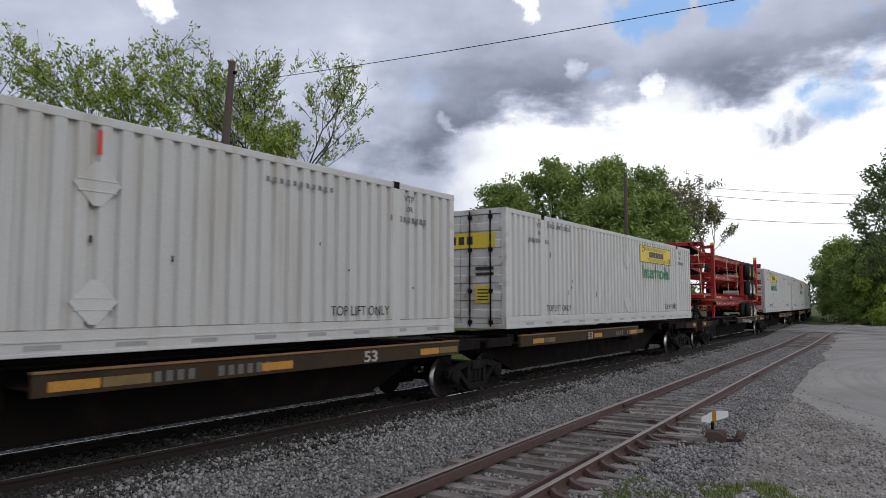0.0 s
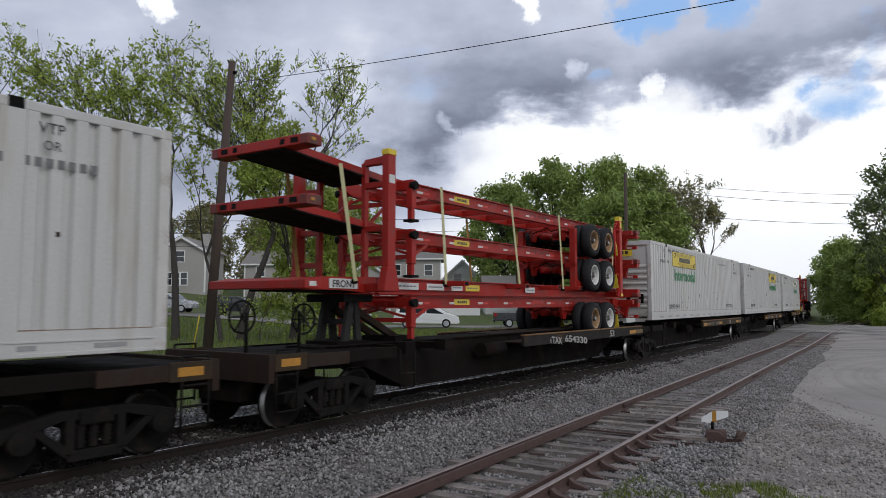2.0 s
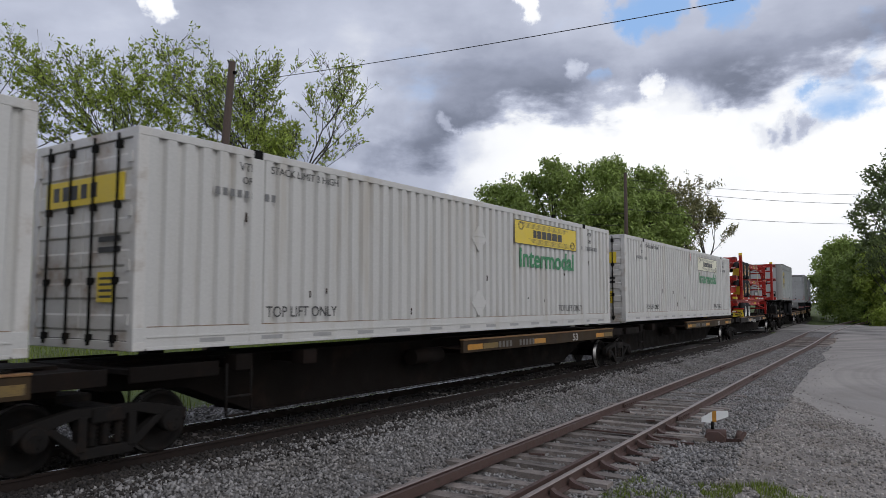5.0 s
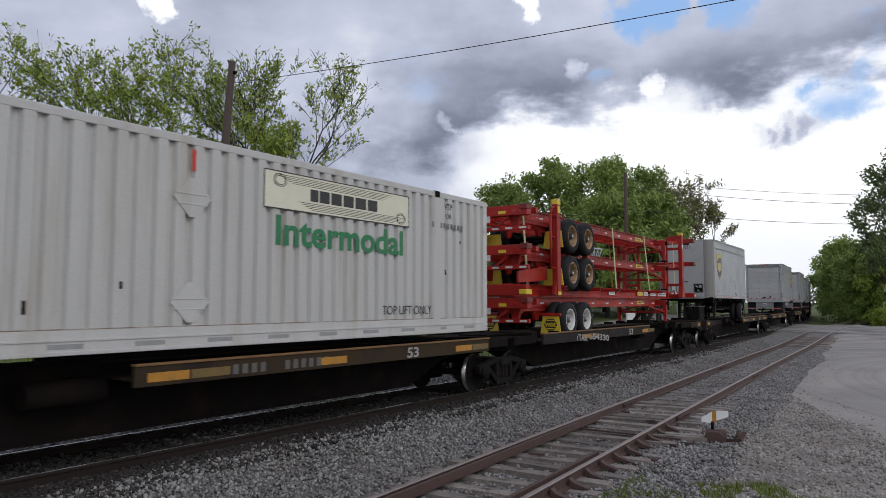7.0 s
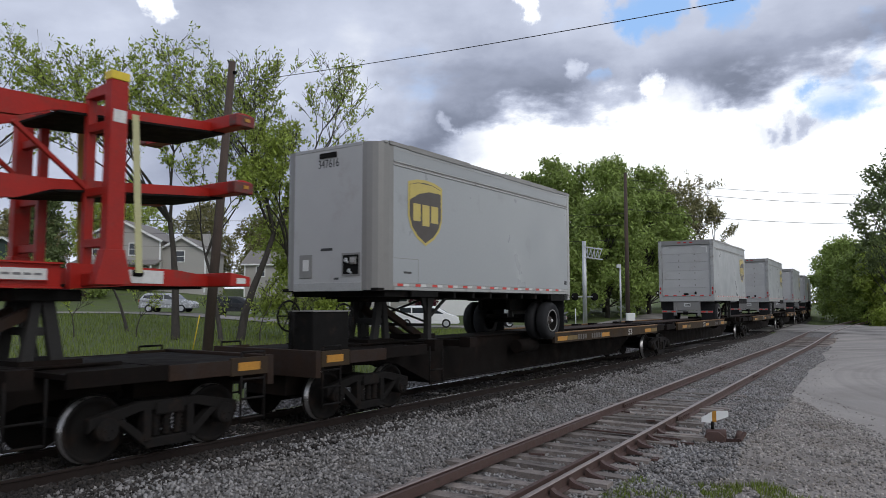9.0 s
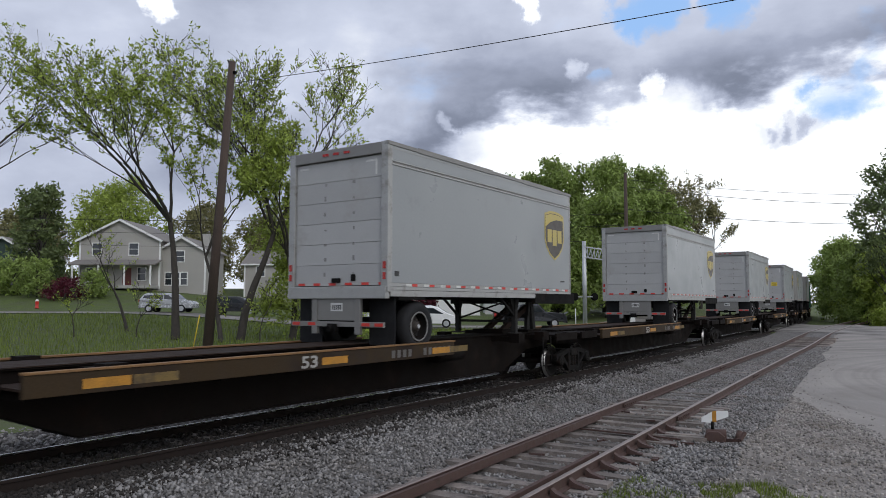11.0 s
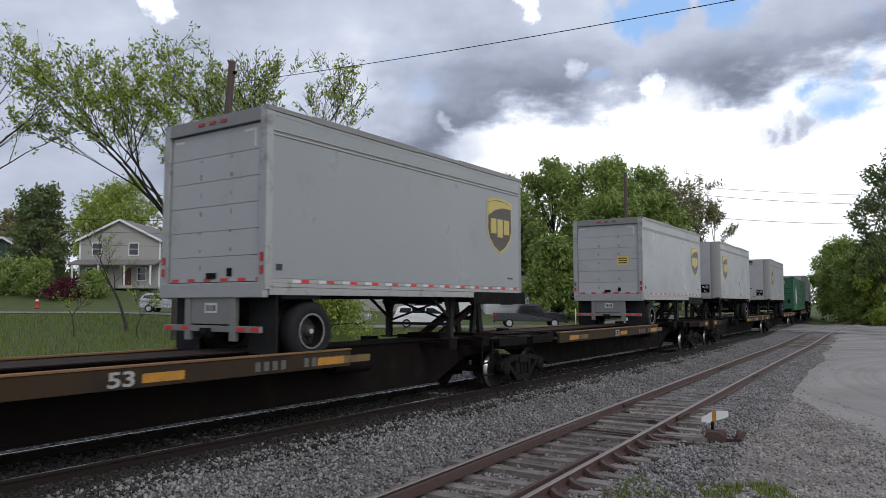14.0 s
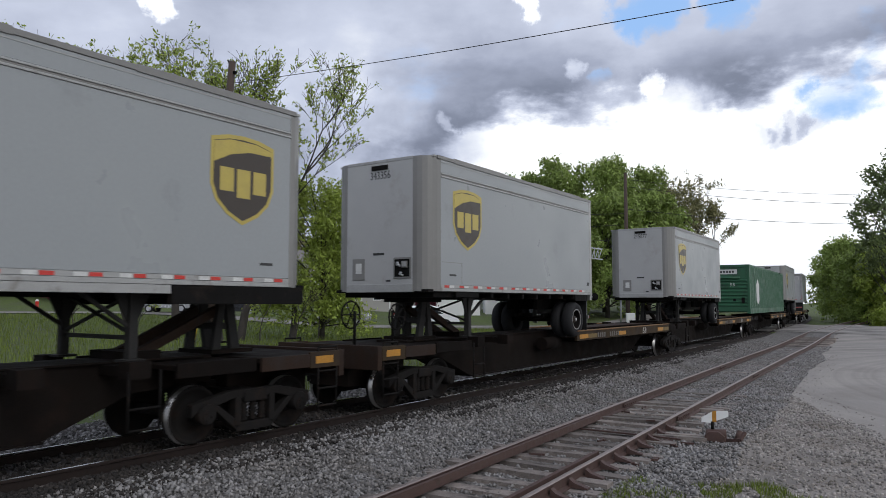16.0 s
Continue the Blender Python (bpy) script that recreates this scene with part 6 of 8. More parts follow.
def build_carrier(hoop, straps, wing):
    """The stacking frame between the chassis: long rails, ladder posts at its nose, single posts at its rear and tie-down straps.
    hoop: the side of the rear posts on which the grab hoop stands."""
    t = thing("stacking_frame", "red steel stacking frame with ladder posts and tie-down straps", "stacking frame", "stacking frames")
    R = M["red"]
    z0, z1 = 1.135, 1.46
    for s in (-1, 1):
        bm = bmesh.new()
        i_beam(bm, s * 0.62, z0, z1, -5.6, 8.02, 0.075, 0.014)
        part("long_rail", bm, R, t)
        bm = bmesh.new()
        prism(bm, ((-5.7, z0), (-5.7, z1), (-7.2, z1 - 0.03), (-8.1, z1 - 0.14), (-8.1, z1 - 0.25), (-6.6, z0 + 0.06)), s * 0.62 - 0.06, s * 0.62 + 0.06)
        part("nose_rail", bm, R, t)
        for a, b, n in ((-4.0, -3.35, 5), (-3.05, -2.6, 4), (-5.4, -4.3, 8), (0.5, 1.05, 4), (-2.45, -1.85, 4)):
            lab = boxes("label_plate", [(*sorted((s * 0.695, s * 0.700)), a, b, z0 + 0.10, z0 + 0.24)], M["yellow"] if a == -2.45 else M["white_ink"], t, "printed label plate on the rail")
            w = (b - a) / (n + 1)
            boxes("label_bar", [(*sorted((s * 0.700, s * 0.702)), a + w * (0.5 + i), a + w * (1.25 + i), z0 + 0.155, z0 + 0.185) for i in range(n)], M["faint_ink"], lab)
        boxes("label_back", [(*sorted((s * 0.634, s * 0.694)), -5.42, -1.83, z0 + 0.09, z0 + 0.25)], R, t)
        for y, text, w in ((-7.0, "FRONT", 0.62), (7.15, "REAR", 0.5)):
            lab = boxes("word_plate", [(*sorted((s * 0.682, s * 0.700)), y, y + w + 0.14, z0 + 0.09, z0 + 0.27)], M["white_ink"], t, "white word plate")
            if s > 0:
                words(text, 0.13, SIDE, (0.702, y + 0.07, z0 + 0.115), M["ink"], lab, "lettering", width=w, bold=0.004)
    for y in (-0.35, 1.55, -3.2, 3.0, 5.6):
        boxes("outrigger", [(-1.2, 1.2, y - 0.10, y + 0.10, z1 - 0.13, z1 - 0.02)], R, t, bevel=0.012)
        for s in (-1, 1):
            boxes("outrigger_mouth", [(*sorted((s * 1.201, s * 1.204)), y - 0.075, y + 0.075, z1 - 0.11, z1 - 0.04)], M["steel"], t, "dark open tube end")
    bm = bmesh.new()
    prism(bm, ((-8.12, z1 - 0.26), (-8.12, z1 - 0.12), (-7.75, z1 - 0.06), (-7.75, z1 - 0.26)), -1.21, 1.21)
    n = part("nose_beam", bm, R, t, bevel=0.012)
    for s in (-1, 1):
        boxes("nose_patch", [(*sorted((s * 1.211, s * 1.216)), -8.02, -7.86, z1 - 0.22, z1 - 0.14)], M["white_ink"], n)
    bm = bmesh.new()
    quad_box(bm, -0.56, 0.56, -7.75, -5.0, z0 + 0.03, z0 + 0.06)
    part("nose_plate", bm, M["steel"], t, "dark underside plate")
    boxes("rear_beam", [(-1.2, 1.2, 7.88, 8.1, z0 + 0.02, z1 - 0.02)], R, t, bevel=0.012)
    for s in (-1, 1):
        boxes("rear_lock", [(*sorted((s * 1.02, s * 1.225)), 7.80, 8.14, z0 + 0.04, z0 + 0.17)], M["yellow"] if wing else M["red_dark"], t, bevel=0.02)
        # ladder frame at the nose
        y = -5.93
        f = part("ladder_frame", ladder(s, y), R, t, "upright red ladder frame", bevel=0.01)
        boxes("yellow_tip", [(s * 1.19 - 0.085, s * 1.19 + 0.085, y - 0.125, y + 0.125, 3.76, 3.87)], M["yellow"], f, bevel=0.01)
        boxes("ladder_plate", [(*sorted((s * 1.266, s * 1.271)), y - 0.09, y + 0.08, 3.22, 3.38)], M["white_ink"], f)
        boxes("ladder_slot", [(*sorted((s * 1.266, s * 1.270)), y - 0.04, y + 0.04, 1.42, 1.56)], M["steel"], f)
        # single post at the rear with its grab hoop
        y = 6.20
        bm = bmesh.new()
        quad_box(bm, s * 1.17 - 0.08, s * 1.17 + 0.08, y - 0.11, y + 0.11, 1.18, 3.66)
        quad_box(bm, s * 1.17 - 0.095, s * 1.17 + 0.095, y - 0.15, y + 0.15, 3.30, 3.37)
        quad_box(bm, *sorted((s * 0.69, s * 1.17)), y - 0.09, y + 0.09, z0 + 0.03, z0 + 0.20)
        prism(bm, ((y - 0.24, 1.18), (y + 0.24, 1.18), (y + 0.12, 1.55), (y - 0.12, 1.55)), s * 1.17 - 0.05, s * 1.17 + 0.05)
        p = part("rear_post", bm, R, t, bevel=0.012)
        boxes("yellow_band", [(s * 1.17 - 0.082, s * 1.17 + 0.082, y - 0.112, y + 0.112, 3.66, 3.80), (*sorted((s * 1.251, s * 1.256)), y - 0.07, y + 0.07, 3.42, 3.62), (*sorted((s * 1.251, s * 1.257)), y - 0.10, y + 0.10, 1.18, 1.27)], M["yellow"], p)
        bm = bmesh.new()
        h = y + hoop * 0.36
        pts = [(h, 1.9), (h, 3.35), (h - hoop * 0.06, 3.5), (h - hoop * 0.16, 3.56), (y + hoop * 0.05, 3.58)]
        for a, b in zip(pts, pts[1:]):
            tube(bm, (s * 1.17, *a), (s * 1.17, *b), 0.035, n=8)
        tube(bm, (s * 1.17, h, 1.93), (s * 1.17, y, 1.86), 0.035, n=8)
        tube(bm, (s * 1.17, h, 2.75), (s * 1.17, y, 2.75), 0.03, n=8)
        part("grab_hoop", bm, R, p, "bent red grab hoop")
        # frame before the stacked wheels
        bm = bmesh.new()
        quad_box(bm, s * 0.86 - 0.09, s * 0.86 + 0.09, wing - 0.11 if wing else 3.18, wing + 0.06 if wing else 3.35, 1.44, 3.18)
        a = wing or 3.28
        quad_box(bm, *sorted((s * 0.62, s * 0.95)), a - 0.1, a + 0.06, 2.02, 2.16)
        prism(bm, ((a, 1.44), (a + 0.75, 1.44), (a + 0.55, 1.52), (a, 1.72)), s * 0.86 - 0.07, s * 0.86 + 0.07)
        part("wheel_frame", bm, R, t, bevel=0.012)
        if wing:
            bm = bmesh.new()
            prism(bm, ((6.2, 1.60), (6.2, 1.96), (7.9, 1.78), (7.9, 1.48), (7.1, 1.52)), s * 0.86 - 0.03, s * 0.86 + 0.03)
            part("bracket_wing", bm, R, t, "tapered red bracket plate", bevel=0.01)
    for y0, y1 in straps:
        for s in (-1, 1):
            bm = bmesh.new()
            beam(bm, (s * 0.70, y0, 3.53), (s * 0.74, y1, 1.36), 0.10, 0.006, (1, 0, 0))
            strap = part("strap", bm, M["strap"] if (s > 0) == (not wing) else M["strap_old"], t, "tie-down strap of woven webbing")
            bm = bmesh.new()
            tube(bm, (s * 0.70, y1 - 0.07, 1.36), (s * 0.70, y1 + 0.07, 1.36), 0.045, n=10)
            part("winch", bm, M["steel"], strap, "dark strap winch")
    return t


def ladder(s, y):
    bm = bmesh.new()
    quad_box(bm, s * 1.19 - 0.075, s * 1.19 + 0.075, y - 0.115, y + 0.115, 1.18, 3.76)
    quad_box(bm, s * 0.60 - 0.05, s * 0.60 + 0.05, y - 0.06, y + 0.06, 1.40, 3.66)
    for z in (1.66, 2.32, 3.16):
        quad_box(bm, *sorted((s * 0.60, s * 1.19)), y - 0.055, y + 0.055, z, z + 0.11)
    prism(bm, ((s * 0.55, 3.60), (s * 0.65, 3.72), (s * 1.19, 3.76), (s * 1.19, 3.60)), y - 0.07, y + 0.07, "y")
    prism(bm, ((y - 0.24, 1.18), (y + 0.24, 1.18), (y + 0.13, 1.62), (y - 0.13, 1.62)), s * 1.19 - 0.085, s * 1.19 + 0.085)
    quad_box(bm, *sorted((s * 0.69, s * 1.19)), y - 0.10, y + 0.10, 1.17, 1.33)
    beam(bm, (s * 0.62, y + 0.02, 2.42), (s * 0.58, y + 0.95, 3.15), 0.06, 0.06)
    return bm


# ---- trees ----
def leaf_cloud(name, pts, size, material, seed, per=5, spread=0.3):
    """Clumps of small leaves round the given twig ends, in one mesh."""
    rng = np.random.default_rng(seed)
    p = np.repeat(np.asarray(pts), per, 0)
    n = len(p)
    p = p + rng.normal(size=(n, 3)) * spread
    a = rng.normal(size=(n, 3))
    a /= np.linalg.norm(a, axis=1)[:, None]
    b = np.cross(a, rng.normal(size=(n, 3)))
    b /= np.linalg.norm(b, axis=1)[:, None]
    s = size * rng.uniform(0.6, 1.35, n)[:, None]
    v = np.stack([p - a * s, p + b * s * 0.42, p + a * s, p - b * s * 0.42], 1).reshape(-1)
    me = bpy.data.meshes.new(name)
    me.vertices.add(n * 4)
    me.vertices.foreach_set("co", v)
    me.loops.add(n * 4)
    me.loops.foreach_set("vertex_index", np.arange(n * 4))
    me.polygons.add(n)
    me.polygons.foreach_set("loop_start", np.arange(n) * 4)
    me.update(calc_edges=True)
    me.materials.append(material)
    return me


def build_tree(base, height, spread, seed, label, leaf, leaf_size=0.16, per=6, leafy=0.3, lean=(0, 0), fork=0.35, radius=None, depth=5, twigs=3,
               bark="bark", bottom=0.0, name="tree", group="", jitter=0.33):
    """A tapered trunk that forks into limbs and twigs, with clumps of leaves at the twigs' ends."""
    rng = random.Random(seed)
    t = thing(name, label, name, group)
    t.location = base
    radius = radius or height * 0.016
    bm = bmesh.new()
    ends = []

    def limb(p, d, length, r, level):
        steps = 4 if level < 2 else 3
        q = Vector(p)
        dirv = Vector(d).normalized()
        for i in range(steps):
            nd = (dirv + Vector((rng.uniform(-1, 1), rng.uniform(-1, 1), rng.uniform(-0.4, 0.7))) * jitter * 0.45).normalized()
            nq = q + nd * (length / steps)
            r2 = r * (1 - 0.45 * (i + 1) / steps)
            tube(bm, q, nq, r * (1 - 0.45 * i / steps), r2, n=7 if level < 2 else 4, caps=False)
            dirv, q = nd, nq
            if level >= depth - 2:
                ends.append(tuple(q))
            if level >= 1 and i == 1 and level < depth:
                side(q, dirv, length * 0.6, r2 * 0.6, level + 1)
        if level >= depth:
            return
        for _ in range(twigs if level else twigs + 1):
            side(q, dirv, length * rng.uniform(0.55, 0.8), r * 0.5 * rng.uniform(0.75, 1.05), level + 1)

    def side(q, d, length, r, level):
        out = Vector((rng.uniform(-1, 1), rng.uniform(-1, 1), 0.0))
        out = out.normalized() if out.length > 0.01 else Vector((1, 0, 0))
        nd = (d * 0.9 + out * spread * rng.uniform(0.5, 1.2) + Vector((0, 0, 0.22))).normalized()
        limb(q, nd, length, max(r, 0.008), level)

    limb((0, 0, 0), (lean[0], lean[1], 1), height * fork, radius, 0)
    top = max(e[2] for e in ends)
    k = height / top
    for v in bm.verts:
        v.co *= k
    ends = [(e[0] * k, e[1] * k, e[2] * k) for e in ends if e[2] * k > bottom]
    part("trunk", bm, M[bark], t, "dark bare trunk and limbs")
    if leafy:
        keep = [e for e in ends if rng.random() < leafy]
        crown = new("crown", leaf_cloud("crown", keep, leaf_size, M[leaf], seed, per, leaf_size * 1.05))
        crown.parent = t
    return t


def build_dense_tree(base, height, width, seed, label, leaf, count=9000, leaf_size=0.32, trunk=0.25, name="tree", squash=1.0):
    """A full-crowned tree: limbs that reach into many uneven clumps of leaves."""
    rng = random.Random(seed)
    t = thing(name, label, name)
    t.location = base
    bm = bmesh.new()
    tube(bm, (0, 0, -0.2), (0, 0, height * 0.45), height * 0.022, height * 0.014, n=8)
    clumps = []
    n = 46
    for i in range(n):
        z = trunk + (1 - trunk) * (i + 0.5) / n
        w = width * 0.5 * math.sin(min(1.0, 0.18 + 1.05 * (1 - z) / (1 - trunk)) * math.pi * 0.62) ** 0.8
        a = i * 2.4 + rng.uniform(-0.5, 0.5)
        r = w * rng.uniform(0.35, 1.02)
        c = (r * math.cos(a), r * math.sin(a) * squash, height * z * rng.uniform(0.93, 1.0))
        clumps.append((c, rng.uniform(0.10, 0.2) * width))
        tube(bm, (0, 0, height * max(0.1, (z - 0.22)) * 0.8), c, height * 0.006, 0.015, n=4, caps=False)
    part("trunk", bm, M["bark"], t)
    pts = []
    for i in range(count // 5):
        c, r = clumps[rng.randrange(len(clumps))]
        d = Vector((rng.gauss(0, 1), rng.gauss(0, 1), rng.gauss(0, 0.75)))
        d = d.normalized() * r * (rng.random() ** 0.45)
        pts.append((c[0] + d.x, c[1] + d.y, c[2] + d.z))
    crown = new("crown", leaf_cloud("crown", pts, leaf_size, M[leaf], seed, 5, leaf_size * 0.9))
    crown.parent = t
    return t


def at_street(a, b, lift=0.0):
    x, y = street(a, b)
    return (x, y, ground_z(x, y) + lift)


def build_trees():
    g = "trees behind the track"
    build_tree(at_street(-13.4, 36), 16.6, 0.85, 11, "slender young tree with fresh green leaves", "leaf", 0.11, 9, 0.24, (-0.10, 0.02), 0.34, 0.20, 5, 3, group=g)
    build_tree(at_street(-10.8, 35), 12.5, 0.7, 21, "thin leaning tree with sparse fresh leaves", "leaf", 0.10, 11, 0.36, (-0.22, 0.0), 0.36, 0.13, 5, 2, group=g)
    build_tree(at_street(-10.3, 36.5), 15.6, 0.75, 34, "slender tree with upright limbs and fresh leaves", "leaf", 0.11, 8, 0.20, (0.08, 0.1), 0.26, 0.16, 5, 3, group=g)
    build_tree(at_street(-8.0, 38), 13.4, 0.85, 45, "bushy young tree with bright green leaves", "leaf", 0.11, 13, 0.5, (0.12, 0.1), 0.26, 0.14, 5, 2, group=g)
    build_dense_tree(at_street(-6.6, 39), 8.6, 6.6, 46, "dense green roadside bush tree", "leaf", 26000, 0.11, 0.10)
    build_tree(at_street(-20.7, 31), 16.0, 0.85, 58, "wide spring tree with pale green leaves", "leaf", 0.11, 8, 0.22, (0.02, 0.0), 0.28, 0.2, 5, 2, group=g)
    build_tree(at_street(-22.6, 33), 14.0, 0.7, 63, "budding tree with long bare twigs", "leaf_bud", 0.09, 8, 0.35, (0.08, 0.0), 0.3, 0.17, 5, 2, group=g)
    build_tree(at_street(-17.6, 40), 6.5, 0.8, 61, "small bare leaning tree", "leaf", 0.1, 4, 0.15, (-0.5, 0.0), 0.4, 0.10, 4, 2, group=g)
    for i, (a, b, h) in enumerate(((-9.3, 36.5, 3.4), (-7.4, 36.0, 2.8), (-6.6, 38.0, 3.6), (-15.8, 37, 3.0), (-18.5, 36, 2.6), (-11.8, 36.5, 2.4))):
        build_tree(at_street(a, b), h, 0.9, 400 + i, "thin leafless undergrowth shrub in the grass", "leaf", 0.08, 4, 0.12, (0.1, 0.0), 0.3, 0.03, 4, 2, name="shrub", group="undergrowth")
    # full trees across the road
    dense = [(7.5, 88, 16.0, 9, "leaf_mid", 1), (13.0, 84, 17.6, 10, "leaf_mid", 2), (19.5, 86, 18.6, 11, "leaf_mid", 3), (24.5, 90, 18.0, 10, "leaf_mid", 4), (17.0, 74, 12.5, 9, "leaf_mid", 5),
             (23.0, 80, 13.5, 9, "leaf_mid", 6), (30.0, 96, 17.0, 10, "leaf_bud", 7), (11.5, 72, 8.0, 6, "leaf_mid", 8), (32.0, 104, 16.0, 9, "leaf_mid", 19)]
    for a, b, h, w, lf, sd in dense:
        build_dense_tree(at_street(a, b), h, w, 100 + sd, "large maple in full green leaf beyond the crossing" if lf == "leaf_mid" else "tall tree in thin olive bud", lf, 21000 if lf == "leaf_mid" else 8000, 0.24 if lf == "leaf_mid" else 0.16, 0.14)
    build_tree(at_street(36.0, 100), 18.5, 0.6, 77, "tall tree with thin budding twigs", "leaf_bud", 0.2, 5, 0.5, (0.0, 0.0), 0.3, 0.25, 5, 2)
    build_tree(at_street(31.0, 94), 17.5, 0.6, 78, "tall tree with thin budding twigs", "leaf_bud", 0.2, 5, 0.5, (0.0, 0.0), 0.3, 0.25, 5, 2)
    # trees on the camera's side past the crossing
    right = [(45.5, 72, 17.5, 7.0, "leaf_dark", 1), (51.0, 86, 9.0, 7, "leaf_mid", 2), (54.0, 96, 11.0, 8, "leaf_mid", 3), (62.5, 112, 12.0, 9, "leaf_mid", 4), (58.0, 101, 9.0, 7, "leaf", 5), (72.0, 128, 13.0, 9, "leaf_mid", 6),
             (51.5, 82, 10.0, 7, "leaf", 7), (66.0, 117, 11.0, 8, "leaf_mid", 8), (56.0, 88, 11.5, 7, "leaf", 9), (86.0, 150, 14, 10, "leaf_mid", 10)]
    for a, b, h, w, lf, sd in right:
        build_dense_tree(at_street(a, b), h, w, 200 + sd, "leafy tree on the bank beside the line", lf, 5500 if sd == 1 else 8000, 0.24, 0.34 if sd == 1 else 0.10)
    for i, (a, b, h, w) in enumerate(((48.5, 77, 2.0, 5), (51.5, 82, 2.6, 5), (46.5, 71, 1.6, 4), (53.5, 92, 3.2, 6), (49.5, 74, 1.8, 4))):
        build_dense_tree(at_street(a, b), h, w, 240 + i, "low green shrub at the road's edge", "leaf", 2500, 0.2, 0.05, name="shrub")
    # woods behind the houses
    rng = random.Random(9)
    for i in range(11):
        a = -82 + i * 7.4 + rng.uniform(-2, 2)
        b = 104 + rng.uniform(-6, 18)
        build_dense_tree(at_street(a, b), rng.uniform(11, 17) if a < -25 else rng.uniform(10.5, 13.5), rng.uniform(9, 12), 300 + i, "leafy tree behind the houses", rng.choice(["leaf_mid", "leaf", "leaf_bud"]), 11000, 0.26, 0.1)
    build_dense_tree(at_street(-47.5, 84), 12.5, 6, 331, "dark spruce-like tree beside the house", "leaf_dark", 6000, 0.3, 0.05)
    # shrubs before the house
    build_dense_tree(at_street(-38.5, 73), 1.9, 3.6, 341, "round red-leaved garden shrub", "leaf_red", 2500, 0.14, 0.05, name="shrub")
    build_dense_tree(at_street(-42.0, 74), 4.0, 3.6, 342, "round green garden shrub", "leaf_mid", 2500, 0.16, 0.1, name="shrub")
    build_dense_tree(at_street(-36.0, 74), 2.8, 3.0, 343, "green garden shrub by the porch", "leaf_mid", 2000, 0.16, 0.1, name="shrub")
    build_dense_tree(at_street(-1.9, 72), 3.4, 2.6, 344, "small red-leaved ornamental tree", "leaf_red", 2500, 0.15, 0.2)
    for i in range(5):
        build_dense_tree(at_street(-60 + i * 3.6, 76 + (i % 2)), 3.6, 5.0, 350 + i, "clipped dark green hedge bush", "leaf_mid", 2600, 0.2, 0.02, name="hedge")


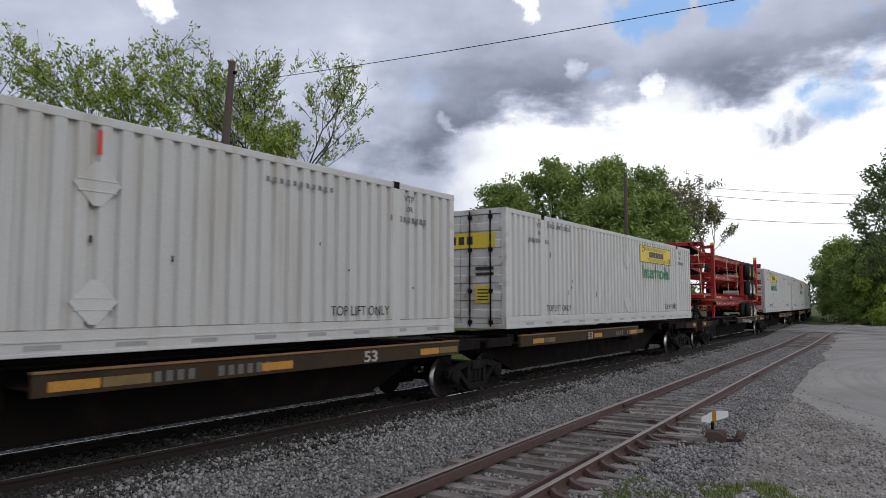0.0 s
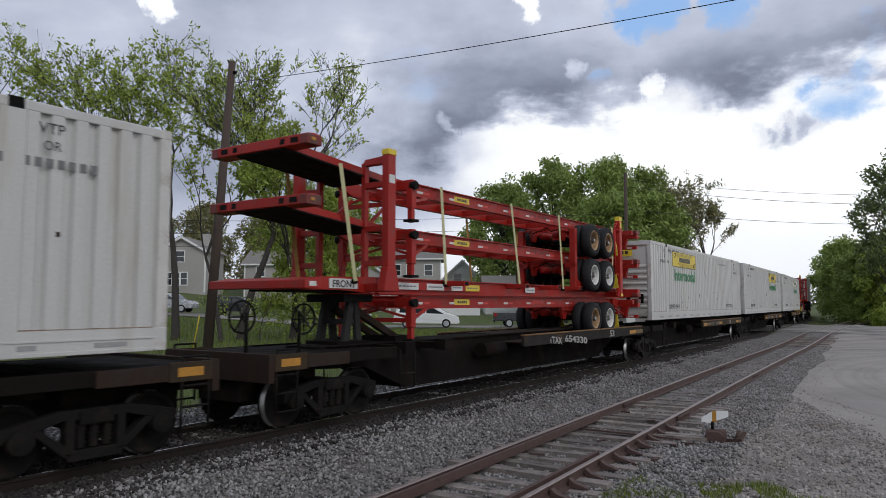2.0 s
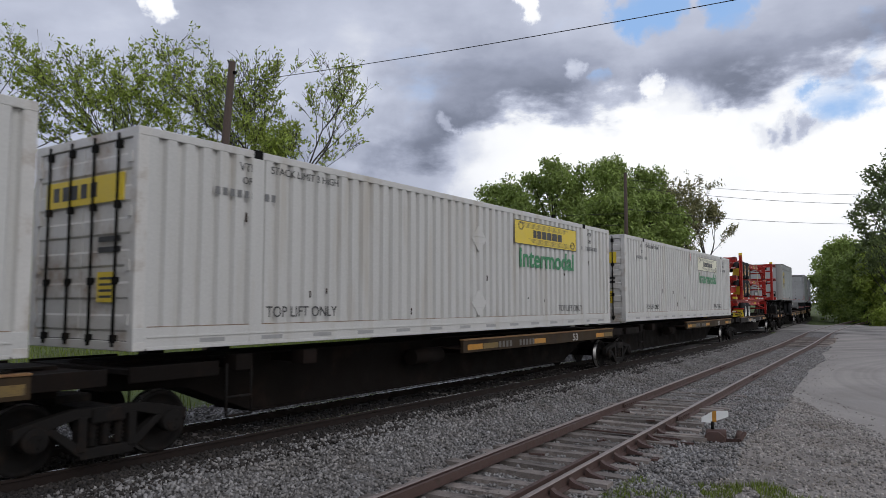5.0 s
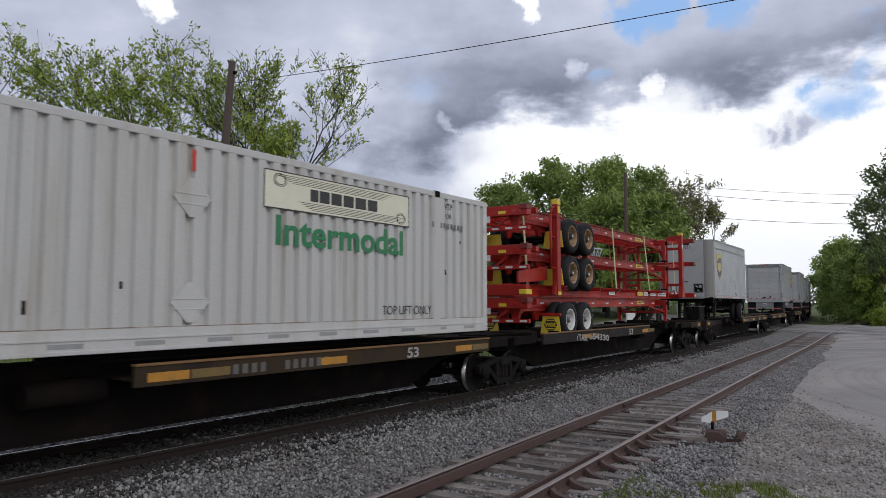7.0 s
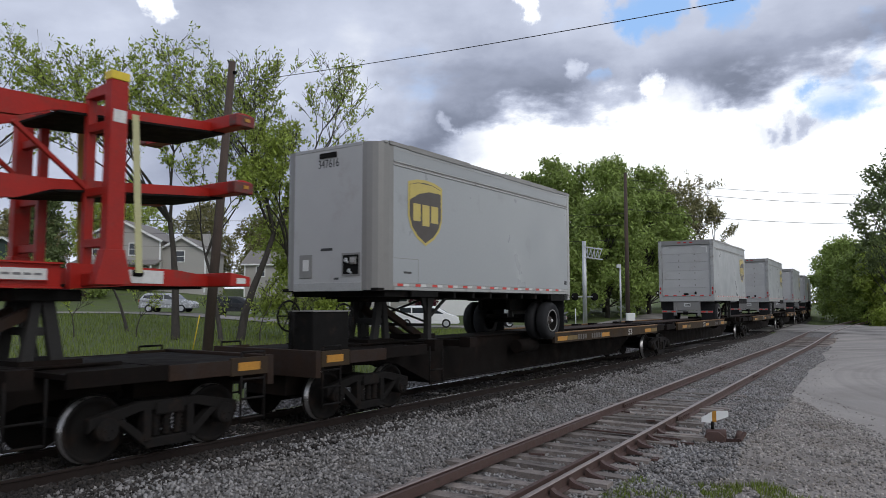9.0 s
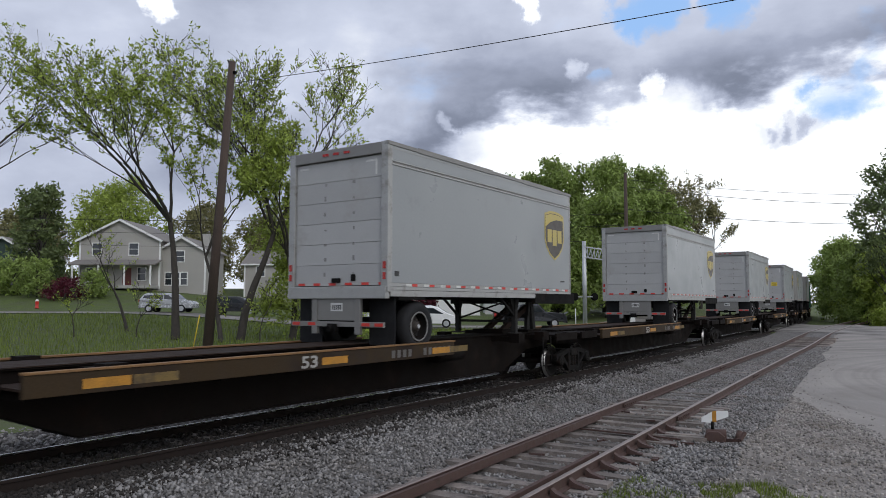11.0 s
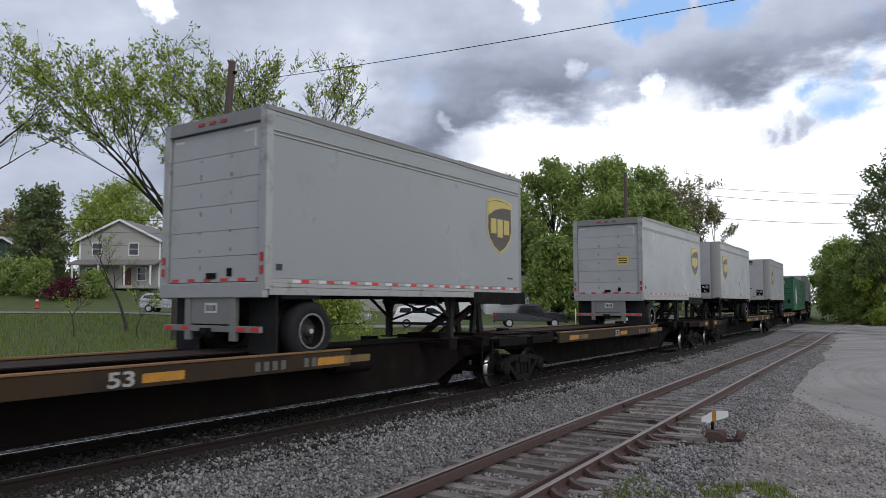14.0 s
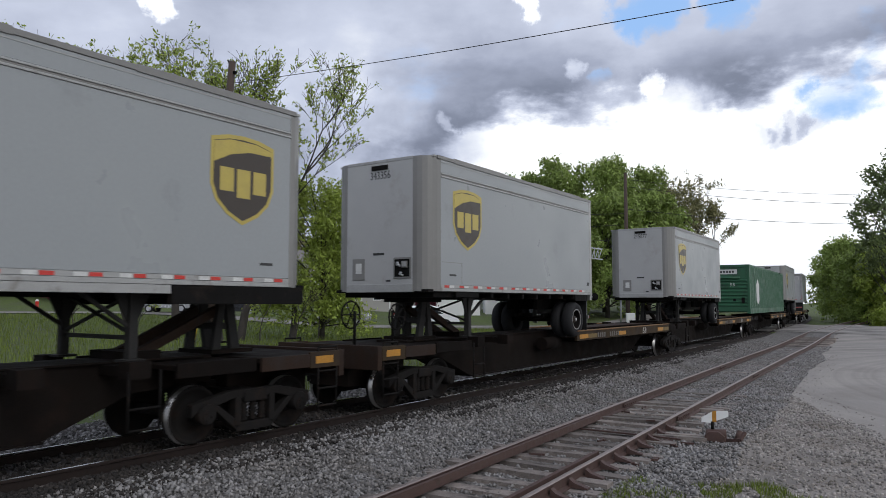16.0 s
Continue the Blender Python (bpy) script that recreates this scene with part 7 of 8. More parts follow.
# ---- houses, cars, signals ----
def build_house(base, turn, w, d, eave, ridge, wall, label, gable="front", windows=(), porch=False, chimney=False):
    """Walls with clapboards, a gabled roof and windows; local x along the street, y away from the camera."""
    h = thing("house", label, "house")
    h.matrix_world = pose(*base, 0, 0, turn)
    bm = bmesh.new()
    if gable == "front":
        prism(bm, ((-w / 2, -0.6), (w / 2, -0.6), (w / 2, eave), (0, ridge), (-w / 2, eave)), 0, d, "y")
    else:
        prism(bm, ((0, -0.6), (d, -0.6), (d, eave), (d / 2, ridge), (0, eave)), -w / 2, w / 2, "x")
    part("wall", bm, M[wall], h)
    bm = bmesh.new()
    z = 0.1
    while z < ridge - 0.3:
        half = w / 2 if z < eave or gable != "front" else (w / 2) * (ridge - z) / (ridge - eave)
        if gable != "front" and z > eave:
            break
        quad_box(bm, -half, half, -0.03, 0.0, z, z + 0.025)
        z += 0.2
    part("clapboard", bm, M[wall], h)
    bm = bmesh.new()
    o, th = 0.4, 0.16
    if gable == "front":
        sl = (ridge - eave) / (w / 2)
        for s in (-1, 1):
            prism(bm, ((0, ridge + th), (0, ridge), (s * (w / 2 + o), eave - o * sl), (s * (w / 2 + o), eave - o * sl + th)), -o, d + o, "y")
    else:
        sl = (ridge - eave) / (d / 2)
        prism(bm, ((d / 2, ridge + th), (d / 2, ridge), (-o, eave - o * sl), (-o, eave - o * sl + th)), -w / 2 - o, w / 2 + o, "x")
        prism(bm, ((d / 2, ridge + th), (d / 2, ridge), (d + o, eave - o * sl), (d + o, eave - o * sl + th)), -w / 2 - o, w / 2 + o, "x")
    roof = part("roof", bm, M["roof"], h, "grey-brown shingle roof")
    bm = bmesh.new()
    if gable == "front":
        for s in (-1, 1):
            beam(bm, (0, -o - 0.03, ridge + 0.02), (s * (w / 2 + o), -o - 0.03, eave - o * sl + 0.02), 0.08, 0.24)
    else:
        quad_box(bm, -w / 2 - o, w / 2 + o, -o - 0.06, -o, eave - o * sl - 0.08, eave - o * sl + 0.12)
    for s in (-1, 1):
        quad_box(bm, s * w / 2 - 0.09, s * w / 2 + 0.09, -0.06, 0.05, 0, eave)
    part("trim_board", bm, M["trim"], h, "white trim boards")
    for x, z0, ww, hh in windows:
        win = boxes("window", [(x - ww / 2 - 0.1, x + ww / 2 + 0.1, -0.09, -0.031, z0 - 0.1, z0), (x - ww / 2 - 0.1, x + ww / 2 + 0.1, -0.09, -0.031, z0 + hh, z0 + hh + 0.1), (x - ww / 2 - 0.1, x - ww / 2, -0.09, -0.031, z0, z0 + hh), (x + ww / 2, x + ww / 2 + 0.1, -0.09, -0.031, z0, z0 + hh), (x - ww / 2, x + ww / 2, -0.085, -0.035, z0 + hh / 2 - 0.03, z0 + hh / 2 + 0.03)], M["trim"], h)
        boxes("pane", [(x - ww / 2, x + ww / 2, -0.06, -0.034, z0, z0 + hh)], M["glass"], win)
    if chimney:
        boxes("chimney", [(w / 2 - 1.6, w / 2 - 0.8, d / 2, d / 2 + 0.8, eave, ridge + 0.8)], M["concrete"], h)
    if porch:
        bm = bmesh.new()
        prism(bm, ((-2.2, 2.75), (0.0, 3.35), (0.0, 3.2), (-2.2, 2.6)), -w / 2 - 0.3, w / 2 + 0.3, "x")
        part("porch_roof", bm, M["roof"], h)
        for i in range(4):
            boxes("porch_post", [(-w / 2 + 0.2 + i * (w - 0.4) / 3 - 0.08, -w / 2 + 0.2 + i * (w - 0.4) / 3 + 0.08, -2.1, -1.94, 0, 2.65)], M["trim"], h)
        boxes("porch_floor", [(-w / 2, w / 2, -2.2, 0, 0.0, 0.35)], M["concrete"], h)
        boxes("front_door", [(0.4, 1.4, -0.05, -0.032, 0.35, 2.4)], M["door_red"], h, "dark red front door")
    return h


CAR_SHAPES = {
    "minivan": ((-2.55, 0.35), (-2.58, 0.9), (-2.45, 1.1), (-2.25, 1.62), (-1.9, 1.72), (0.4, 1.73), (0.9, 1.62), (1.75, 1.08), (2.4, 0.92), (2.55, 0.6), (2.5, 0.3)),
    "suv": ((-2.25, 0.4), (-2.3, 0.95), (-2.2, 1.1), (-1.95, 1.55), (-1.6, 1.67), (0.2, 1.68), (0.7, 1.55), (1.2, 1.1), (2.1, 0.95), (2.3, 0.7), (2.28, 0.35)),
    "pickup": ((-2.9, 0.5), (-2.92, 1.15), (-1.05, 1.15), (-0.85, 1.75), (-0.5, 1.85), (0.6, 1.85), (1.15, 1.25), (2.6, 1.12), (2.85, 0.85), (2.85, 0.45)),
}
CAR_GLASS = {
    "minivan": (((-2.15, 1.18), (-2.0, 1.58), (-1.2, 1.6), (-1.2, 1.16)), ((-1.1, 1.16), (-1.1, 1.6), (-0.1, 1.6), (-0.1, 1.13)), ((0.0, 1.13), (0.0, 1.6), (0.55, 1.57), (1.35, 1.12))),
    "suv": (((-2.0, 1.15), (-1.8, 1.5), (-1.1, 1.55), (-1.1, 1.12)), ((-1.0, 1.12), (-1.0, 1.55), (-0.2, 1.56), (-0.2, 1.1)), ((-0.1, 1.1), (-0.1, 1.56), (0.25, 1.53), (0.85, 1.1))),
    "pickup": (((-0.75, 1.28), (-0.62, 1.7), (-0.1, 1.74), (-0.1, 1.26)), ((0.0, 1.26), (0.0, 1.74), (0.5, 1.73), (0.95, 1.27))),
}


def build_car(kind, base, turn, paint, label):
    """Local x along the car to its front, y across it."""
    c = thing(kind, label, "pickup truck" if kind == "pickup" else "car")
    c.matrix_world = pose(*base, 0, 0, turn)
    hw = 0.93
    out = CAR_SHAPES[kind]
    bm = bmesh.new()
    rows = []
    for y, k in ((-hw, 0.0), (-hw * 0.86, 1.0), (hw * 0.86, 1.0), (hw, 0.0)):
        rows.append([bm.verts.new((x, y if z < 1.15 else y * 0.9, z if k or z < 0.95 else 0.95 + (z - 0.95) * (0.9 if z > 1.2 else 1.0))) for x, z in out])
    n = len(out)
    for a, b in zip(rows, rows[1:]):
        for i in range(n):
            bm.faces.new((a[i], a[(i + 1) % n], b[(i + 1) % n], b[i]))
    bm.faces.new(rows[0])
    bm.faces.new(rows[-1][::-1])
    part("body", bm, M[paint], c, bevel=0.05)
    for s in (-1, 1):
        for g in CAR_GLASS[kind]:
            bm = bmesh.new()
            prism(bm, [(x, 0.97 * z) for x, z in g], min(s * 0.845, s * 0.94), max(s * 0.845, s * 0.94), "y")
            part("side_window", bm, M["glass"], c)
    # windscreen and back light
    f0, f1 = {"minivan": (6, 7), "suv": (6, 7), "pickup": (5, 6)}[kind]
    (xa, za), (xb, zb) = out[f0], out[f1]
    bm = bmesh.new()
    beam(bm, (xa + 0.08, 0, za - 0.05), (xb - 0.05, 0, zb + 0.06), 1.5, 0.03, (0, 0, 1))
    part("windscreen", bm, M["glass"], c)
    wx = {"minivan": (-1.55, 1.55), "suv": (-1.4, 1.4), "pickup": (-1.75, 1.85)}[kind]
    for x in wx:
        for s in (-1, 1):
            w = new("wheel")
            w.parent = c
            w.location = (x, s * 0.78, 0.34)
            bm = bmesh.new()
            tube(bm, (0, -s * 0.1, 0), (0, s * 0.17, 0), 0.34, n=22)
            part("tyre", bm, M["tyre"], w)
            bm = bmesh.new()
            tube(bm, (0, s * 0.15, 0), (0, s * 0.18, 0), 0.22, n=16)
            part("rim", bm, M["galv"], w)
    xf, xr = max(p[0] for p in out), min(p[0] for p in out)
    for s in (-1, 1):
        boxes("headlight", [(xf - 0.25, xf + 0.0, s * 0.7 - 0.18, s * 0.7 + 0.18, 0.68, 0.84)], M["trim"], c, bevel=0.03)
        boxes("tail_lamp", [(xr - 0.01, xr + 0.18, s * 0.8 - 0.12, s * 0.8 + 0.12, 0.85, 1.15)], M["lamp_red"], c, bevel=0.02)
    boxes("bumper", [(xf - 0.06, xf + 0.04, -0.88, 0.88, 0.35, 0.58), (xr - 0.05, xr + 0.05, -0.88, 0.88, 0.38, 0.6)], M[paint], c, bevel=0.03)
    return c


def cable(name, a, b, sag, r, label, parent=None):
    cu = bpy.data.curves.new(name, "CURVE")
    cu.dimensions, cu.bevel_depth, cu.bevel_resolution = "3D", r, 1
    sp = cu.splines.new("POLY")
    n = 24
    sp.points.add(n)
    a, b = Vector(a), Vector(b)
    for i in range(n + 1):
        k = i / n
        p = a.lerp(b, k)
        sp.points[i].co = (p.x, p.y, p.z - sag * 4 * k * (1 - k), 1)
    cu.materials.append(M["cable"])
    ob = new(name, cu)
    return tagged(ob, label, "cable")


def build_pole(base, top, r, label, cap=False):
    p = thing("utility_pole", label, "pole", "utility poles")
    p.location = base
    d = Vector(top) - Vector(base)
    bm = bmesh.new()
    q = Vector((0, 0, -0.3))
    tube(bm, q, d, r, r * 0.68, n=14)
    part("shaft", bm, M["pole"], p)
    if cap:
        bm = bmesh.new()
        tube(bm, d + Vector((0, 0, -0.35)), d + Vector((-0.25, 0, 0.1)), 0.03, n=6)
        quad_box(bm, d.x - 0.03, d.x + 0.22, d.y - 0.05, d.y + 0.05, d.z - 0.5, d.z - 0.4)
        part("bracket", bm, M["steel"], p)
    return p


def build_backdrop_things():
    build_house(at_street(-37.2, 82), 34.5, 9.2, 9, 5.6, 7.9, "siding", "white two-storey clapboard house with a porch", "front",
                ((-2.6, 3.9, 1.0, 1.3), (1.6, 3.9, 1.0, 1.3), (2.6, 1.0, 0.9, 1.4), (-3.3, 0.9, 0.9, 1.5)), True)
    build_house(at_street(-30.4, 83), 34.5, 5.4, 7, 4.9, 6.4, "siding", "white house wing with a row of windows", "front", ((-0.4, 3.6, 1.3, 1.2), (-1.5, 0.9, 0.7, 1.4), (-0.6, 0.9, 0.7, 1.4), (0.3, 0.9, 0.7, 1.4)), False, True)
    build_house(at_street(-57.5, 93), 34.5, 8, 8, 4.4, 6.6, "siding_green", "dark green house behind a hedge", "front", ((1.6, 2.8, 0.9, 1.3), (1.0, 0.4, 1.2, 1.1)))
    build_house(at_street(-21.5, 90), 34.5, 7, 8, 4.6, 6.4, "siding", "pale grey house half hidden by trees", "side", ((-1.5, 3.0, 1.0, 1.2), (1.2, 3.0, 1.0, 1.2)))
    build_house(at_street(-3.4, 88), 34.5, 6.2, 8, 6.6, 8.3, "siding", "beige two-storey clapboard house with a side gable", "side", ((-2.3, 4.4, 0.9, 1.3), (-0.6, 4.4, 0.9, 1.3), (1.6, 4.4, 0.9, 1.3), (-1.6, 1.2, 1.1, 1.4), (1.4, 1.2, 1.1, 1.4)))
    build_house(at_street(-9.0, 86), 34.5, 5.2, 7, 3.9, 5.9, "siding", "beige house wing with a front gable", "front", ((-1.2, 1.3, 0.8, 1.3), (1.1, 1.3, 0.8, 1.3)))
    build_house(at_street(2.6, 97), 34.5, 6.0, 8, 3.7, 6.6, "trim", "small white gabled house", "front", ((-0.6, 3.6, 1.0, 1.2), (1.4, 0.9, 0.9, 1.2)))
    build_house(at_street(9.5, 79), 34.5, 9.5, 6, 2.9, 4.2, "trim", "low white garage beside the street", "side", ((-2.5, 1.0, 1.4, 0.9),))
    # fence, panel by panel
    f = thing("fence", "white vinyl privacy fence", "fence")
    f.matrix_world = pose(*at_street(1.4, 76), 0, 0, 34.5)
    for i in range(4):
        boxes("panel", [(-2.6 + i * 1.3, -1.36 + i * 1.3, -0.03, 0.03, 0.05, 1.85)], M["trim"], f)
        boxes("post", [(-2.68 + i * 1.3, -2.58 + i * 1.3, -0.07, 0.07, 0, 2.0)], M["trim"], f)
    build_car("minivan", at_street(-1.3, 56.8, 0.06), 34.5, "car_white", "white minivan on the street")
    build_car("suv", at_street(-8.4, 60.5, 0.06), 30, "car_silver", "silver compact SUV on the street")
    build_car("suv", at_street(-23.9, 62.5, 0.06), 34, "car_silver", "silver SUV parked by the lawn")
    build_car("pickup", at_street(7.0, 57.8, 0.06), 34.5, "car_black", "black pickup truck waiting at the crossing")
    build_car("suv", at_street(-18.2, 63, 0.06), 36, "car_black", "dark SUV half hidden by the pole")
    # crossing signal
    s = thing("crossing_signal", "grey steel level crossing signal mast with lamps", "signal")
    s.matrix_world = pose(*at_street(10.9, 55), 0, 0, 34.5)
    bm = bmesh.new()
    tube(bm, (0, 0, -0.2), (0, 0, 6.8), 0.17, 0.15, n=12)
    part("mast", bm, M["galv"], s)
    bm = bmesh.new()
    for z in (5.55, 6.35):
        for y in (-0.15, 0.15):
            beam(bm, (0, y, z), (1.5, y + 0.5, z - 0.15), 0.06, 0.06)
    for i in range(5):
        beam(bm, (i * 0.3, -0.15 + i * 0.1, 5.5), (i * 0.3 + 0.3, 0.05 + i * 0.1, 6.3), 0.04, 0.04)
        beam(bm, (i * 0.3, 0.1 + i * 0.1, 5.5), (i * 0.3, 0.1 + i * 0.1, 6.35), 0.04, 0.04)
    part("walkway", bm, M["galv"], s, "grey lattice arm")
    for x in (-0.75, 0.75):
        bm = bmesh.new()
        tube(bm, (x, -0.05, 2.5), (x, -0.3, 2.5), 0.16, n=14)
        tube(bm, (x, -0.02, 2.5), (x, 0.0, 2.5), 0.3, n=16)
        part("lamp", bm, M["steel"], s, "black crossing lamp")
    boxes("lamp_bar", [(-0.95, 0.95, -0.05, 0.05, 2.46, 2.54)], M["galv"], s)
    bm = bmesh.new()
    tube(bm, (-0.65, 0.4, 0), (-0.65, 0.4, 1.6), 0.04, n=8)
    part("marker_post", bm, M["trim"], s)
    c = thing("relay_cabinet", "white metal relay box on a post", "cabinet")
    c.matrix_world = pose(*at_street(13.6, 52), 0, 0, 34.5)
    boxes("box", [(-0.3, 0.3, -0.2, 0.2, 0.75, 1.45)], M["trim"], c, bevel=0.03)
    boxes("post", [(-0.05, 0.05, -0.05, 0.05, -0.1, 0.75)], M["galv"], c)
    k = thing("crossing_mast", "slim grey signal post with a lamp", "signal")
    k.matrix_world = pose(*at_street(14.9, 60), 0, 0, 34.5)
    bm = bmesh.new()
    tube(bm, (0, 0, -0.2), (0, 0, 5.2), 0.08, n=8)
    part("mast", bm, M["galv"], k)
    boxes("light_box", [(-0.3, 0.05, -0.1, 0.1, 5.0, 5.3)], M["galv"], k)
    sp = thing("solar_panel", "small solar panel on a slim grey post", "solar panel")
    sp.matrix_world = pose(*at_street(20.3, 62), 0, 0, 34.5)
    bm = bmesh.new()
    tube(bm, (0, 0, -0.2), (0, 0, 6.0), 0.06, n=8)
    part("post", bm, M["galv"], sp)
    bm = bmesh.new()
    beam(bm, (-0.75, -0.1, 6.35), (0.75, -0.1, 5.95), 1.0, 0.04)
    part("panel", bm, M["galv"], sp, "tilted pale panel")
    boxes("battery_box", [(-0.22, 0.22, -0.18, 0.06, 4.3, 4.75)], M["galv"], sp, bevel=0.02)
    h = thing("fire_hydrant", "red fire hydrant with a white cap", "hydrant")
    h.location = at_street(-38.0, 67)
    bm = bmesh.new()
    lathe(bm, [(0, 0.2), (0.08, 0.2), (0.1, 0.14), (0.62, 0.14), (0.66, 0.18)], 12, "z")
    tube(bm, (-0.25, 0, 0.48), (0.25, 0, 0.48), 0.07, n=8)
    part("barrel", bm, M["red_ink"], h)
    bm = bmesh.new()
    lathe(bm, [(0.66, 0.17), (0.78, 0.12), (0.85, 0.04)], 12, "z")
    part("cap", bm, M["trim"], h)
    # poles and wires
    b1 = at_street(-8.55, 26)
    t1 = (*street(-7.85, 26.0), 10.75)
    build_pole(b1, t1, 0.19, "dark leaning wooden utility pole", True)
    b2 = at_street(16.0, 62)
    t2 = (*street(16.0, 62.0), 13.2)
    build_pole(b2, t2, 0.2, "tall brown wooden utility pole beyond the crossing")
    cable("overhead_wire", (t1[0], t1[1], t1[2] - 0.82), (*street(7.6, 15.5), 8.74), 0.12, 0.011, "thin black overhead wire")
    for dz, e in ((0.0, 0), (0.6, 1)):
        cable("overhead_wire", (t2[0], t2[1], 10.0 + dz * 3.3), (*street(62, 70), 10.6 + dz * 3.0), 1.2, 0.02, "black overhead wire beyond the crossing")
    cable("overhead_wire", (t2[0], t2[1], 12.6), (*street(62, 70), 13.3), 1.1, 0.016, "black overhead wire beyond the crossing")
    for z, sag in ((8.6, 0.9), (9.6, 0.7), (7.3, 0.8)):
        cable("overhead_wire", (t2[0], t2[1], z), (*street(-55, 68), z + 0.8), sag, 0.018, "black wire along the street")
    gw = thing("guy_marker", "yellow guy wire marker in the grass", "marker")
    gw.location = at_street(-9.6, 27.5)
    bm = bmesh.new()
    tube(bm, (0, 0, 0), (0.28, 0.1, 1.5), 0.022, n=8)
    part("sleeve", bm, M["yellow"], gw)
    # switch stand with its small target
    st = thing("switch_stand", "low rusty switch stand with a white and yellow target", "switch stand")
    st.matrix_world = pose(-3.32, 13.35, LOW + 0.03, 0, 0, 12)
    bm = bmesh.new()
    prism(bm, ((-0.16, 0.02), (0.20, 0.02), (0.18, 0.12), (0.08, 0.20), (-0.10, 0.20), (-0.16, 0.12)), -0.13, 0.13, "y")
    tube(bm, (-0.14, 0, 0.12), (0.2, 0, 0.14), 0.10, n=12)
    part("base", bm, M["rail"], st, bevel=0.012)
    bm = bmesh.new()
    tube(bm, (-0.03, 0, 0.18), (-0.03, 0, 0.36), 0.028, n=10)
    part("spindle", bm, M["steel"], st)
    for x0, x1, m_, lab in ((-0.21, -0.03, "trim", "white target half"), (-0.03, 0.04, "amber", "amber target band"), (0.04, 0.24, "trim", "white target half")):
        bm = bmesh.new()
        e0 = 0.06 if x0 < -0.1 else 0
        zc = 0.44
        lift = 0.28
        prism(bm, [(x0, zc - 0.075 + e0 * 0.6 + x0 * lift), (x1, zc - 0.10 + (0.05 if x1 > 0.2 else 0) + x1 * lift), (x1, zc + 0.10 - (0.05 if x1 > 0.2 else 0) + x1 * lift), (x0, zc + 0.10 - e0 + x0 * lift)], -0.008, 0.008, "y")
        part("target", bm, M[m_], st, lab)
    bm = bmesh.new()
    beam(bm, (0.15, -0.05, 0.05), (0.42, -0.22, 0.10), 0.05, 0.05)
    beam(bm, (0.42, -0.22, 0.10), (0.50, -0.12, 0.22), 0.05, 0.05)
    tube(bm, (0.36, 0.05, 0.02), (0.42, 0.12, 0.20), 0.05, n=8)
    part("lever", bm, M["rail"], st)
    boxes("head_block", [(-1.1, -0.12, -0.16, -0.02, -0.04, 0.085), (-1.2, -0.12, 0.06, 0.2, -0.04, 0.085)], M["tie"], st, "pale weathered timber")
    # loose bits on the ballast
    rng = random.Random(12)
    for i in range(14):
        y = rng.uniform(9.0, 17)
        x = siding_x(y) + rng.choice((-0.35, 0.3, 1.15, 1.4)) + rng.uniform(-0.15, 0.15)
        d = thing("scrap_iron", "rusty loose track spike on the ballast", "scrap", "loose track iron")
        d.matrix_world = pose(x, y, (SIDING_Z - 0.13 if abs(x - siding_x(y)) < 0.7 else LOW + 0.07), rng.uniform(-15, 15), 0, rng.uniform(0, 180))
        bm = bmesh.new()
        beam(bm, (-rng.uniform(0.06, 0.16), 0, 0), (rng.uniform(0.06, 0.16), 0, 0), 0.035, 0.03)
        quad_box(bm, 0.03, 0.08, -0.04, 0.04, -0.012, 0.02)
        part("spike", bm, M["rail"], d)


# ---- the train, put together ----
def rolling(ob, front, length, z=0.0):
    ROLLING.append((ob, front, length, z))
    return ob


